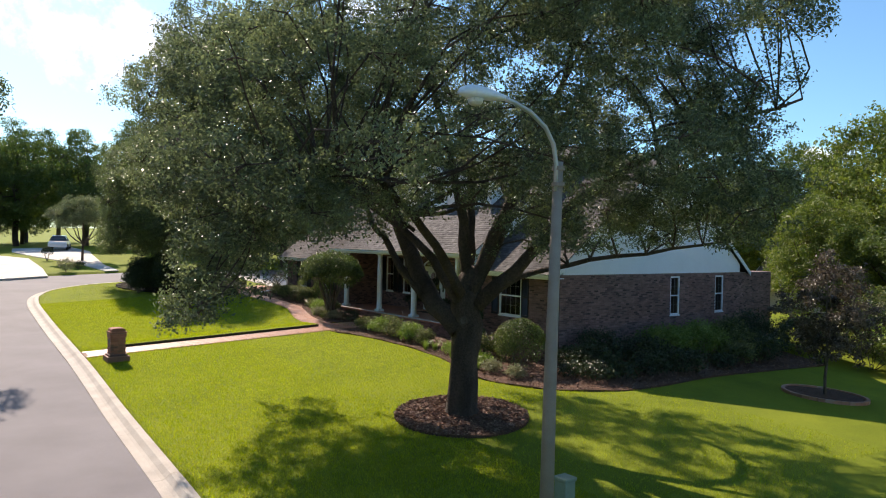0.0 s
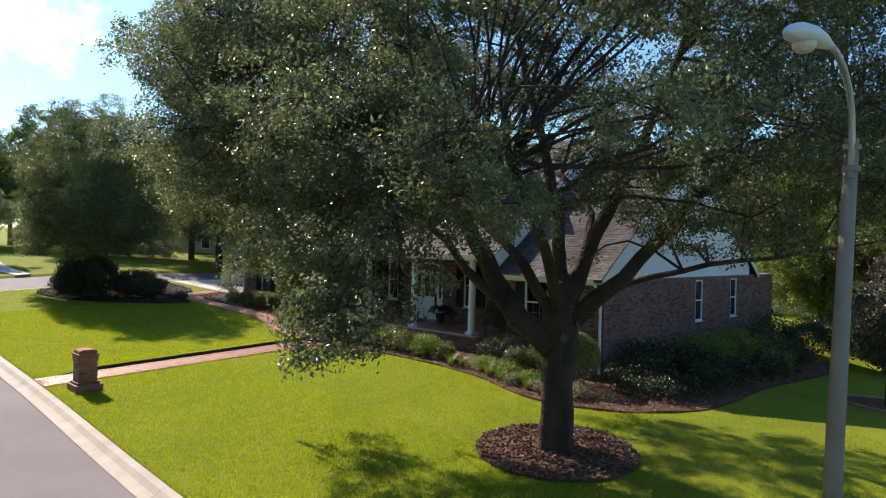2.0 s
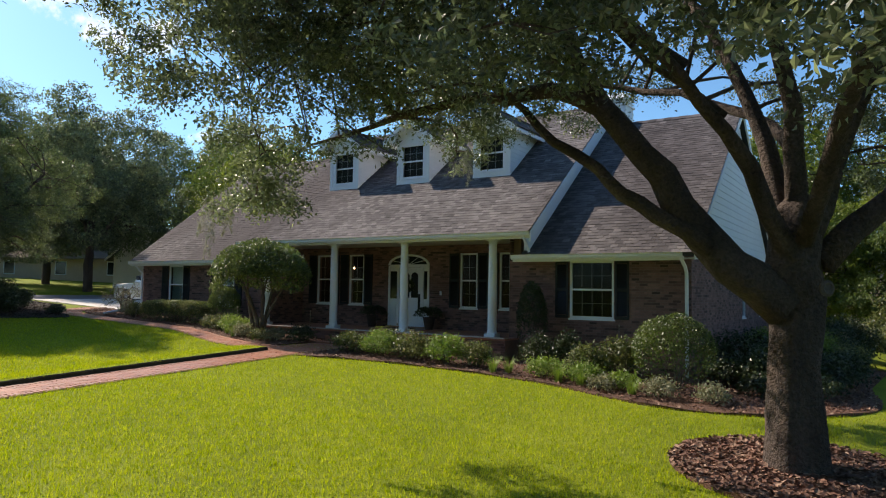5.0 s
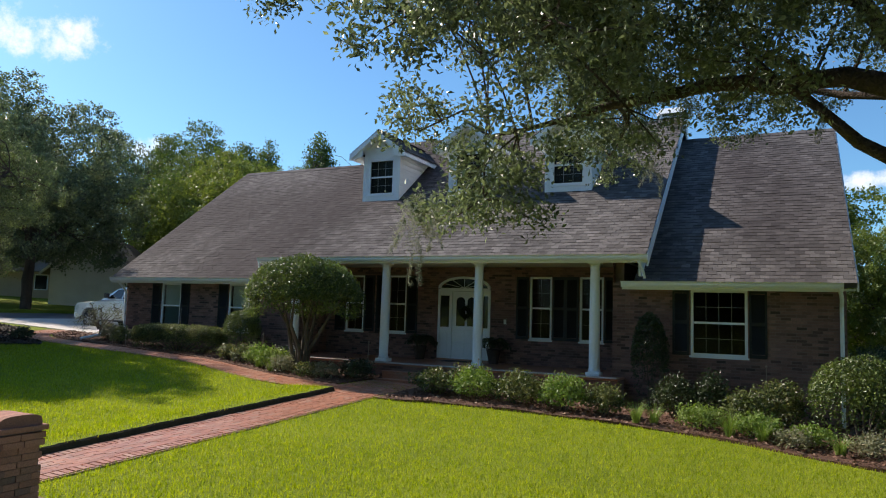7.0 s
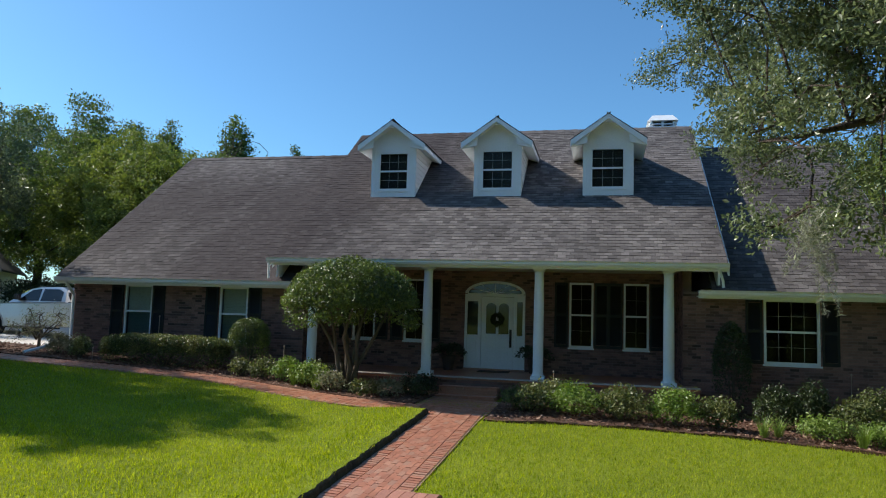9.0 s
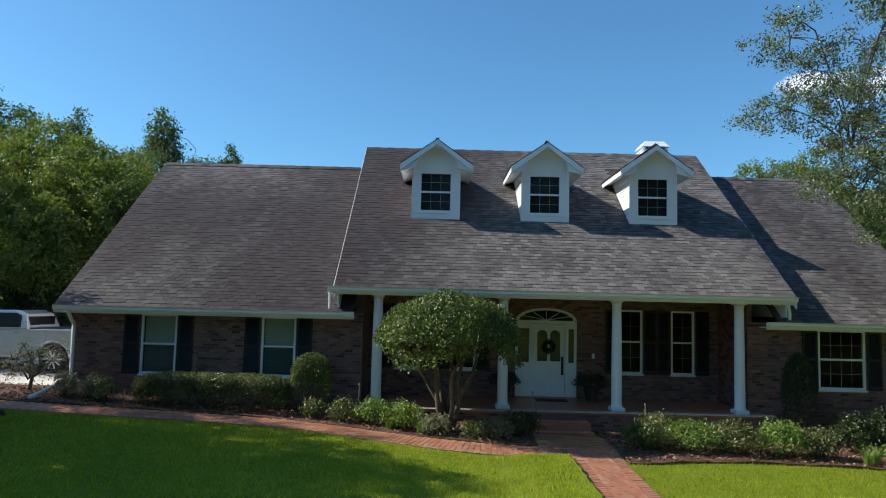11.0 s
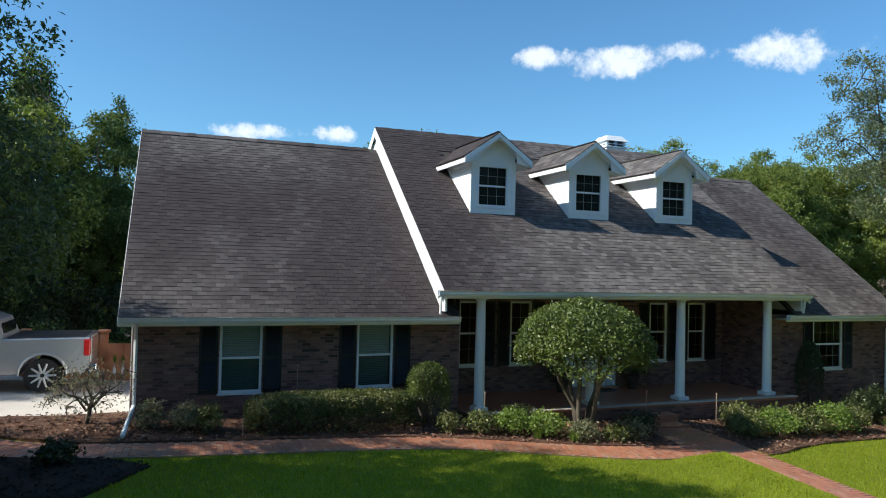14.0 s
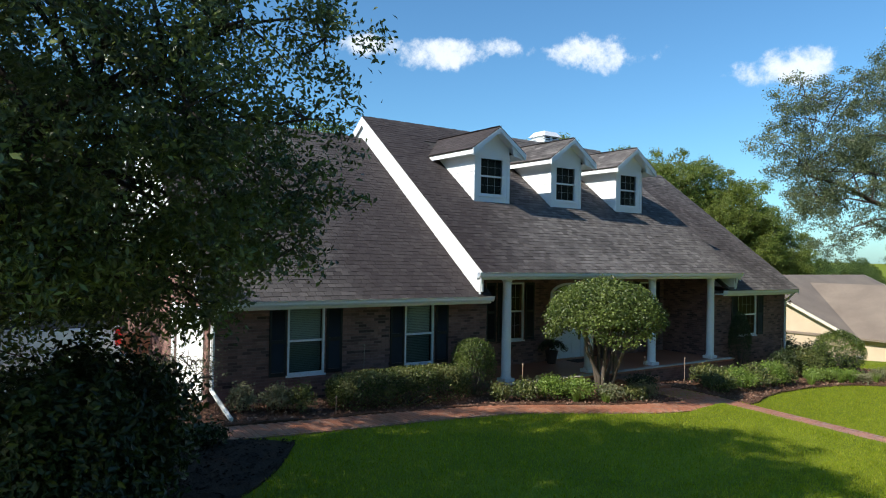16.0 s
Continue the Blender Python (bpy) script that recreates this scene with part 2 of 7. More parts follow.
# near-black in place of the shade inside rooms, dormers and flue
DARK = surface("inner_shade", (0.03, 0.028, 0.025), (0.05, 0.045, 0.04), 1, 10, 0.9, bump=0)
GLASS = glassy("window_glass")
SCREEN_GLASS = glassy("screened_glass", (0.34, 0.42, 0.44))
BLIND = surface("window_blind", (0.62, 0.68, 0.64), (0.70, 0.75, 0.70), 2, 30, 0.7, bump=0.05, grain=0.08)
BARK = surface("oak_bark", (0.050, 0.037, 0.030), (0.12, 0.090, 0.073), 2.2, 22, 0.95, bump=1.0, depth=0.09, grain=0.5, stretch=(1, 1, 0.35))
TWIG = surface("twig_bark", (0.075, 0.06, 0.048), (0.14, 0.118, 0.096), 4, 40, 0.9, bump=0.5, depth=0.01, grain=0.3)
OAK_LEAF = leafy("oak_leaf", (0.038, 0.054, 0.027), (0.130, 0.162, 0.080), (0.28, 0.33, 0.155), 0.36, 0.35, 0.3, 0.6)
FAR_LEAF = leafy("far_leaf", (0.045, 0.078, 0.018), (0.09, 0.14, 0.03), (0.16, 0.20, 0.05), 0.5, 0.3, 0.12)
SUNNY_LEAF = leafy("sunny_leaf", (0.072, 0.105, 0.018), (0.140, 0.185, 0.032), (0.24, 0.28, 0.06), 0.5, 0.3, 0.15)
TOPIARY_LEAF = leafy("topiary_leaf", (0.022, 0.040, 0.009), (0.084, 0.124, 0.025), (0.23, 0.29, 0.072), 0.42, 0.25, 1.2)
CORNER_OAK_LEAF = leafy("corner_oak_leaf", (0.026, 0.040, 0.015), (0.100, 0.136, 0.048), (0.25, 0.31, 0.10), 0.34, 0.34, 0.9, 0.7)
SHRUB_LEAF = leafy("shrub_leaf", (0.026, 0.042, 0.011), (0.105, 0.138, 0.036), (0.30, 0.29, 0.11), 0.42, 0.25, 1.6)
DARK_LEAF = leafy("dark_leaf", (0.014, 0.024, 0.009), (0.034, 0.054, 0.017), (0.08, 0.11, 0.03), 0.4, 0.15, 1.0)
LIME_LEAF = leafy("lime_leaf", (0.10, 0.17, 0.03), (0.17, 0.25, 0.045), (0.26, 0.33, 0.09), 0.45, 0.3, 1.2)
GREY_LEAF = leafy("grey_leaf", (0.13, 0.15, 0.085), (0.22, 0.23, 0.13), (0.30, 0.25, 0.15), 0.5, 0.3, 1.0)
PLUM_LEAF = leafy("plum_leaf", (0.030, 0.022, 0.016), (0.075, 0.055, 0.035), (0.24, 0.20, 0.15), 0.42, 0.25, 1.0)
MOSS = leafy("hanging_moss", (0.20, 0.21, 0.16), (0.28, 0.29, 0.22), (0.33, 0.34, 0.26), 0.9, 0.3, 1.0, 0.1)
POLE = surface("pole_concrete", (0.30, 0.235, 0.185), (0.40, 0.32, 0.26), 2, 80, 0.85, bump=0.2, depth=0.004, grain=0.15)
ALU = surface("aluminium", (0.55, 0.56, 0.57), (0.62, 0.63, 0.64), 4, 40, 0.45, 0.6, 0.05, grain=0.06)
WOOD = surface("cedar_wood", (0.34, 0.15, 0.08), (0.46, 0.23, 0.13), 2, 45, 0.7, bump=0.3, depth=0.005, stretch=(1, 1, 0.2))
SILVER = surface("silver_car_paint", (0.50, 0.51, 0.53), (0.54, 0.55, 0.57), 1, 300, 0.35, 0.55, 0.0, grain=0.04, coat=1.0)
CARWHITE = surface("white_car_paint", (0.75, 0.76, 0.77), (0.8, 0.8, 0.8), 1, 300, 0.35, 0.0, 0.0, grain=0.03, coat=1.0)
RUBBER = surface("tyre_rubber", (0.018, 0.018, 0.018), (0.03, 0.03, 0.03), 6, 60, 0.85, bump=0.3, depth=0.004)
CHROME = surface("chrome", (0.72, 0.73, 0.74), (0.78, 0.79, 0.8), 5, 50, 0.16, 1.0, 0.0, grain=0.04)
REDLAMP = surface("red_lens", (0.45, 0.012, 0.015), (0.55, 0.02, 0.02), 8, 90, 0.2, bump=0.0, grain=0.15, coat=1.0)
CARGLASS = surface("car_glass", (0.015, 0.018, 0.022), (0.022, 0.026, 0.03), 2, 20, 0.06, bump=0.0, grain=0.05, spec=0.5)
BULB = glowing("warm_bulb", (1.0, 0.62, 0.28), 14.0)
TAN = surface("tan_stucco", (0.52, 0.42, 0.31), (0.60, 0.49, 0.37), 1, 30, 0.9, bump=0.15, grain=0.12)
TANROOF = surface("tan_roof", (0.192, 0.152, 0.124), (0.248, 0.200, 0.160), 0.6, 30, 0.92, bump=0.4, depth=0.03, grain=0.25)
GREEN = surface("green_enamel", (0.22, 0.28, 0.20), (0.28, 0.34, 0.25), 3, 40, 0.5, bump=0.1, grain=0.12)
TERRACOTTA = surface("planter_clay", (0.06, 0.04, 0.035), (0.09, 0.06, 0.05), 4, 50, 0.8)


# ---- building helpers ----
class Geo:
    """Vertices and faces of one mesh."""

    def __init__(self):
        self.v, self.f, self.smooth = [], [], False

    def add(self, verts, faces):
        k = len(self.v)
        self.v.extend([tuple(p) for p in verts])
        self.f.extend([tuple(i + k for i in f) for f in faces])
        return self

    def box(self, x0, y0, z0, x1, y1, z1, bevel=0.0, m=None):
        if bevel > 0:
            b = bmesh.new()
            bmesh.ops.create_cube(b, size=1, matrix=Matrix.Translation(((x0 + x1) / 2, (y0 + y1) / 2, (z0 + z1) / 2)) @ Matrix.Diagonal((x1 - x0, y1 - y0, z1 - z0, 1)))
            bmesh.ops.bevel(b, geom=b.edges[:], offset=bevel, segments=2, affect="EDGES", profile=0.5)
            b.verts.index_update()
            vs = [v.co.copy() for v in b.verts]
            fs = [[v.index for v in f.verts] for f in b.faces]
            b.free()
        else:
            vs = [Vector((x, y, z)) for z in (z0, z1) for y in (y0, y1) for x in (x0, x1)]
            fs = [(0, 2, 3, 1), (4, 5, 7, 6), (0, 1, 5, 4), (2, 6, 7, 3), (0, 4, 6, 2), (1, 3, 7, 5)]
        if m is not None:
            vs = [m @ v for v in vs]
        return self.add(vs, fs)

    def tube(self, pts, radii, sides=8, cap=True, rough=0.0):
        pts = [Vector(p) for p in pts]
        n = len(pts)
        if isinstance(radii, (int, float)):
            radii = [radii] * n
        verts, faces = [], []
        up = Vector((0, 0, 1))
        prev = None
        for i, p in enumerate(pts):
            d = (pts[min(i + 1, n - 1)] - pts[max(i - 1, 0)]).normalized()
            if prev is None:
                a = d.cross(Vector((1, 0, 0)) if abs(d.x) < 0.9 else up).normalized()
            else:
                a = (prev - d * prev.dot(d)).normalized()
            prev = a
            b = d.cross(a)
            for k in range(sides):
                t = 2 * math.pi * k / sides
                o = a * math.cos(t) + b * math.sin(t)
                k2 = 1 + rough * (noise.noise(o * 1.6 + p * 0.35) + 0.6 * noise.noise(o * 3.5 + p * 1.4)) if rough else 1
                verts.append(p + o * radii[i] * k2)
        for i in range(n - 1):
            for k in range(sides):
                k2 = (k + 1) % sides
                faces.append((i * sides + k, i * sides + k2, (i + 1) * sides + k2, (i + 1) * sides + k))
        if cap:
            faces.append(tuple(range(sides))[::-1])
            faces.append(tuple((n - 1) * sides + k for k in range(sides)))
        return self.add(verts, faces)

    def lathe(self, rings, cx=0, cy=0, sides=20, m=None):
        """rings: (radius, height) from the bottom up."""
        verts = [Vector((cx + r * math.cos(2 * math.pi * k / sides), cy + r * math.sin(2 * math.pi * k / sides), z)) for r, z in rings for k in range(sides)]
        faces = [(i * sides + k, i * sides + (k + 1) % sides, (i + 1) * sides + (k + 1) % sides, (i + 1) * sides + k) for i in range(len(rings) - 1) for k in range(sides)]
        faces.append(tuple(range(sides))[::-1])
        faces.append(tuple((len(rings) - 1) * sides + k for k in range(sides)))
        if m is not None:
            verts = [m @ v for v in verts]
        return self.add(verts, faces)

    def prism(self, outline, a, b, axis="y"):
        """A closed outline in the two other axes, drawn out from a to b along axis."""
        n = len(outline)

        def at(p, d):
            return {"x": (d, p[0], p[1]), "y": (p[0], d, p[1]), "z": (p[0], p[1], d)}[axis]
        verts = [at(p, a) for p in outline] + [at(p, b) for p in outline]
        faces = [tuple(range(n)), tuple(range(2 * n - 1, n - 1, -1))] + [(i, i + n, (i + 1) % n + n, (i + 1) % n) for i in range(n)]
        return self.add(verts, faces)

    def mesh(self, name, mat, fix=True):
        me = bpy.data.meshes.new(name)
        me.from_pydata(self.v, [], self.f)
        if fix:
            b = bmesh.new()
            b.from_mesh(me)
            bmesh.ops.recalc_face_normals(b, faces=b.faces[:])
            b.to_mesh(me)
            b.free()
        me.materials.append(mat)
        if self.smooth:
            me.shade_smooth()
        return me


def world_of(ob):
    m = ob.matrix_basis
    return (world_of(ob.parent) @ ob.matrix_parent_inverse @ m) if ob.parent else m


def thing(name, at, label, category, group="", kind=""):
    ob = new(name)
    ob.empty_display_size = 0.1
    ob.location = at
    return tagged(ob, label, category, group, kind)


def part(name, geo, mat, parent, label="", kind=""):
    """One mesh, given in world places, under a thing or a part."""
    me = geo.mesh(name, mat) if isinstance(geo, Geo) else geo
    ob = new(name, me)
    ob.parent = parent
    ob.matrix_parent_inverse = world_of(parent).inverted()
    return tagged(ob, label, kind=kind)


def solid(name, geo, mat, label, category, group="", kind=""):
    """A thing that is one mesh."""
    me = geo.mesh(name, mat) if isinstance(geo, Geo) else geo
    return tagged(new(name, me), label, category, group, kind)


def array_mesh(name, verts, quads, mat):
    """A mesh from arrays: verts (n, 3), quads (m, 4) or (m, 3)."""
    me = bpy.data.meshes.new(name)
    n, (m, k) = len(verts), quads.shape
    me.vertices.add(n)
    me.vertices.foreach_set("co", np.ascontiguousarray(verts, dtype=np.float32).ravel())
    me.loops.add(m * k)
    me.loops.foreach_set("vertex_index", np.ascontiguousarray(quads, dtype=np.int32).ravel())
    me.polygons.add(m)
    me.polygons.foreach_set("loop_start", np.arange(0, m * k, k, dtype=np.int32))
    me.polygons.foreach_set("loop_total", np.full(m, k, dtype=np.int32))
    me.update(calc_edges=True)
    me.shade_flat()
    me.materials.append(mat)
    return me


def unit(a):
    return a / np.maximum(np.linalg.norm(a, axis=1, keepdims=True), 1e-9)


def leaves_mesh(name, centres, rng, length, width, mat, up=0.6, out=None):
    """A folded rhombic leaf at each centre."""
    n = len(centres)
    nor = rng.normal(size=(n, 3))
    nor = unit(nor)
    nor[:, 2] += up
    if out is not None:
        nor += out
    nor = unit(nor)
    a = unit(np.cross(nor, rng.normal(size=(n, 3))))
    b = np.cross(nor, a)
    s = rng.uniform(0.7, 1.3, (n, 1))
    L, W = a * length * s / 2, b * width * s / 2
    fold = nor * width * 0.22
    v = np.stack([centres - L, centres + W + fold + L * 0.15, centres + L, centres - W + fold + L * 0.15], 1).reshape(-1, 3)
    k = np.arange(n)[:, None] * 4
    tris = np.concatenate([k + [0, 1, 2], k + [0, 2, 3]], 1).reshape(-1, 3)
    return array_mesh(name, v, tris, mat)


def boxes_mesh(name, items, mat):
    """Many slabs in one mesh. items: (matrix, half x, half y, half z)."""
    t = np.array([(x, y, z) for z in (-1, 1) for y in (-1, 1) for x in (-1, 1)], float)
    q = np.array([(0, 2, 3, 1), (4, 5, 7, 6), (0, 1, 5, 4), (2, 6, 7, 3), (0, 4, 6, 2), (1, 3, 7, 5)])
    vs, fs = [], []
    for i, (m, hx, hy, hz) in enumerate(items):
        mm = np.array(m)
        vs.append((t * (hx, hy, hz)) @ mm[:3, :3].T + mm[:3, 3])
        fs.append(q + 8 * i)
    return array_mesh(name, np.concatenate(vs), np.concatenate(fs), mat)


def pieces(name, items, mat, mat_one, parent, near, rest_name, size):
    """The pieces in reach of near() become single objects on one mesh; the others are joined."""
    g = Geo().box(-size[0], -size[1], -size[2], size[0], size[1], size[2])
    me = g.mesh(name, mat_one)
    singles, rest = [], []
    for it in items:
        full = abs(it[1] - size[0]) < 1e-4 and abs(it[2] - size[1]) < 1e-4
        (singles if full and len(singles) < 290 and near(it[0].translation) else rest).append(it)
    for it in singles:
        ob = new(name, me)
        ob.parent = parent
        ob.matrix_parent_inverse = world_of(parent).inverted()
        ob.matrix_basis = it[0]
    if rest:
        part(rest_name, boxes_mesh(rest_name, rest, mat), mat, parent, kind="stuff")


# ---- the lie of the land ----
def smooth(a, b, x):
    t = min(max((x - a) / (b - a), 0.0), 1.0)
    return t * t * (3 - 2 * t)


def ground_z(x, y):
    xx = min(max(x, -85.0), 12.0)
    yy = min(max(y, -8.0), 16.0)
    z = 0.14 - 0.041 * (xx + 25) + 0.04 * (min(yy, 12.5) - 13) + 0.012 * max(yy - 12.5, 0)
    z -= 0.045 * max(min(y, 40) - 14, 0) * smooth(-18, -10, x)
    z -= 1.7 * smooth(-8, 6, x) * smooth(10, 22, y)
    return z


KERB_IN = [(12.0, 0.9), (0.0, 1.45), (-8.0, 1.85), (-12.2, 2.05), (-18.5, 2.28), (-25.0, 2.58), (-32.3, 2.8), (-38.6, 3.06), (-41.2, 3.25), (-43.4, 3.6), (-45.5, 4.4), (-46.9, 5.6), (-47.7, 7.0), (-48.1, 8.9), (-48.4, 12.0), (-48.6, 16.3), (-48.6, 40.0)]


def spline(pts, step=0.4):
    """A smooth line through the points (Catmull-Rom)."""
    P = [Vector((*p, 0)) if len(p) == 2 else Vector(p) for p in pts]
    P = [P[0] * 2 - P[1]] + P + [P[-1] * 2 - P[-2]]
    res = []
    for i in range(1, len(P) - 2):
        a, b, c, d = P[i - 1], P[i], P[i + 1], P[i + 2]
        n = max(2, int((c - b).length / step))
        for k in range(n):
            t = k / n
            res.append(0.5 * (2 * b + (c - a) * t + (2 * a - 5 * b + 4 * c - d) * t * t + (3 * b - a - 3 * c + d) * t * t * t))
    res.append(P[-2])
    return res


def inside(poly, x, y):
    r = False
    j = len(poly) - 1
    for i in range(len(poly)):
        xi, yi, xj, yj = poly[i][0], poly[i][1], poly[j][0], poly[j][1]
        if (yi > y) != (yj > y) and x < (xj - xi) * (y - yi) / (yj - yi) + xi:
            r = not r
        j = i
    return r


KERB_LINE = spline(KERB_IN, 0.5)


def offset_line(line, d):
    res = []
    for i, p in enumerate(line):
        t = (line[min(i + 1, len(line) - 1)] - line[max(i - 1, 0)]).normalized()
        res.append(p + Vector((-t.y, t.x, 0)) * d)
    return res


# the walker on KERB_LINE goes towards -x, so the road lies on its left
ROAD_EDGE = offset_line(KERB_LINE, 0.52)
ROAD_POLY = [(p.x, p.y) for p in offset_line(KERB_LINE, 0.25)] + [(-55.0, 40.0), (-55.0, 6.2), (-56.5, 4.6), (-77.7, 4.2), (-81.7, -3.4), (-60.0, -4.6), (12.0, -5.6)]


def road_z(x, y):
    return ground_z(x, min(max(y, 2.2), 14)) - 0.13


def make_ground():
    def axis(a, b, fine, far):
        mid = list(np.arange(a, b + 1e-6, fine))
        lo, hi, s = [], [], fine
        p, q = a, b
        while p > -far:
            s *= 1.35
            p -= s
            q += s
            lo.append(p)
            hi.append(q)
        return lo[::-1] + mid + hi
    xs = axis(-62, 4, 0.5, 1800)
    ys = sorted([v for v in axis(-7, 34, 0.4, 1800) if abs(v - 2.4) > 0.22] + [2.28, 2.44, 2.60])
    kerb = sorted((p.x, p.y) for p in KERB_LINE if p.x > -43.5 and p.y < 4)
    kx, ky = [k[0] for k in kerb], [k[1] for k in kerb]
    g = Geo()
    for v in ys:
        for x in xs:
            near = -43.5 < x < 12
            y = v + (np.interp(x, kx, ky) - 2.4) * (1 - smooth(0.5, 6.0, abs(v - 2.4))) * (1 - smooth(-43.5, -47, x))
            z = ground_z(x, y)
            if (near and -6 < v < 2.4) or (not near and -130 < x < -43 and -6 < y < 40 and inside(ROAD_POLY, x, y)):
                z -= 0.45
            far = math.hypot(x + 25, y - 10)
            z += 9.0 * smooth(150, 900, far)
            g.v.append((x, y, z))
    w = len(xs)
    for j in range(len(ys) - 1):
        for i in range(w - 1):
            g.f.append((j * w + i, j * w + i + 1, (j + 1) * w + i + 1, (j + 1) * w + i))
    ob = solid("ground", g, LAWN, "mown green lawn on gently sloping ground", "lawn", kind="structure")
    ob.data.shade_smooth()


def flat_patch(name, poly, zf, lift, mat, label, category, kind="structure", skirt=0.25, cell=0.6):
    """A level patch over the ground, cut along its outline, with a skirt."""
    b = bmesh.new()
    vs = [b.verts.new((x, y, 0)) for x, y in poly]
    b.faces.new(vs)
    x0, x1 = min(p[0] for p in poly), max(p[0] for p in poly)
    y0, y1 = min(p[1] for p in poly), max(p[1] for p in poly)
    for k in range(1, int((x1 - x0) / cell) + 1):
        bmesh.ops.bisect_plane(b, geom=b.verts[:] + b.edges[:] + b.faces[:], plane_co=(x0 + k * cell, 0, 0), plane_no=(1, 0, 0))
    for k in range(1, int((y1 - y0) / cell) + 1):
        bmesh.ops.bisect_plane(b, geom=b.verts[:] + b.edges[:] + b.faces[:], plane_co=(0, y0 + k * cell, 0), plane_no=(0, 1, 0))
    for v in b.verts:
        v.co.z = zf(v.co.x, v.co.y) + lift
    rim = [e for e in b.edges if len(e.link_faces) == 1]
    if skirt:
        r = bmesh.ops.extrude_edge_only(b, edges=rim)
        for v in r["geom"]:
            if isinstance(v, bmesh.types.BMVert):
                v.co.z -= skirt
    bmesh.ops.recalc_face_normals(b, faces=b.faces[:])
    me = bpy.data.meshes.new(name)
    b.to_mesh(me)
    b.free()
    me.materials.append(mat)
    if me.polygons and sum(p.normal.z for p in me.polygons) < 0:
        me.flip_normals()
    return tagged(new(name, me), label, category, kind=kind)


make_ground()
flat_patch("road", [(p.x, p.y) for p in offset_line(KERB_LINE, 0.45)] + [(-55.4, 40.0), (-55.4, 6.2), (-57.0, 4.6), (-78.0, 4.2), (-82.0, -3.6), (-60.0, -4.9), (12.0, -5.9)], road_z, 0.0, ASPHALT, "smooth grey asphalt street with a sweeping bend", "road", cell=3.0)


def make_kerb(line, name, side):
    """A low roll-over kerb with a gutter, in poured lengths."""
    prof = [(0.00, -0.30), (0.00, 0.005), (0.10, 0.012), (0.17, 0.0), (0.27, -0.085), (0.34, -0.108), (0.52, -0.112), (0.56, -0.30)]
    root = thing(name, (line[0].x, line[0].y, ground_z(line[0].x, line[0].y)), "pale concrete roll-over kerb beside the lawn", "kerb", kind="structure")
    tot, start = 0.0, 0
    bays = []
    for i in range(1, len(line)):
        tot += (line[i] - line[i - 1]).length
        if tot > 3.0 or i == len(line) - 1:
            bays.append(line[start:i + 1])
            start, tot = i, 0.0
    for bay in bays:
        if len(bay) < 2:
            continue
        bay = list(bay)
        cut = (bay[-1] - bay[-2]).normalized() * 0.012
        bay[-1] = bay[-1] - cut
        g = Geo()
        n = len(prof)
        for i, p in enumerate(bay):
            t = (bay[min(i + 1, len(bay) - 1)] - bay[max(i - 1, 0)]).normalized()
            o = Vector((-t.y, t.x, 0)) * side
            for d, z in prof:
                q = p + o * d
                g.v.append((q.x, q.y, ground_z(p.x, p.y) + z))
        for i in range(len(bay) - 1):
            for k in range(n - 1):
                g.f.append((i * n + k, i * n + k + 1, (i + 1) * n + k + 1, (i + 1) * n + k))
        g.f.append(tuple(range(n)))
        g.f.append(tuple((len(bay) - 1) * n + k for k in range(n))[::-1])
        part("kerb_length", g, KERB, root)


make_kerb(KERB_LINE, "kerb", 1)
flat_patch("driveway", [(-48.2, 16.4), (-38.6, 16.4), (-38.4, 17.0), (-38.4, 24.2), (-48.3, 24.2)], ground_z, 0.03, CONCRETE, "pale sunlit concrete driveway beside the house", "driveway", cell=2.0)
flat_patch("neighbour_driveway", [(-53.6, 2.4), (-54.2, 5.5), (-60.4, 6.0), (-70.5, 6.3), (-74.0, 5.0), (-78.0, 3.0), (-74.0, 1.6)], road_z, 0.14, CONCRETE, "broad pale concrete apron across the street", "driveway", cell=4.0)
flat_patch("neighbour_driveway", [(-84.0, 6.4), (-84.0, 11.9), (-76.0, 12.3), (-73.6, 11.9), (-60.8, 10.4), (-55.5, 10.3), (-55.5, 9.4), (-62.7, 8.9), (-72.3, 6.9), (-79.0, 5.9)], ground_z, 0.06, CONCRETE, "narrow pale driveway with a parked white car", "driveway", cell=3.0)

# beds of mulch
BED_RIGHT = [(-25.45, 11.85), (-24.9, 11.9), (-23.9, 12.3), (-22.7, 12.55), (-20.5, 12.75), (-18.4, 12.55), (-17.2, 12.1), (-16.0, 11.8), (-15.0, 12.0), (-13.7, 12.6), (-12.6, 14.2), (-12.4, 16.0), (-12.8, 19.5), (-12.7, 22.4), (-12.5, 28.0), (-16.3, 28.0), (-16.3, 15.94), (-21.25, 15.94), (-25.4, 15.1)]
BED_LEFT = [(-26.95, 15.1), (-31.2, 15.9), (-38.42, 15.94), (-38.42, 16.6), (-41.5, 16.2), (-41.0, 15.0), (-39.6, 14.2), (-38.2, 14.1), (-35.1, 14.05), (-33.0, 14.0), (-32.0, 13.8), (-30.5, 13.3), (-28.7, 12.75), (-27.1, 12.75)]
BED_OAK = [(-48.0, 9.2), (-46.0, 7.8), (-43.5, 8.2), (-41.2, 9.2), (-38.9, 11.0), (-37.9, 12.6), (-38.4, 13.0), (-39.8, 13.2), (-41.6, 14.0), (-43.0, 15.6), (-48.0, 15.8)]
RING = (-13.25, 9.05, 1.72)


def mound(x, y):
    return ground_z(x, y) + 0.03 * math.sin(3.1 * x + 1.7 * y) * 0.5


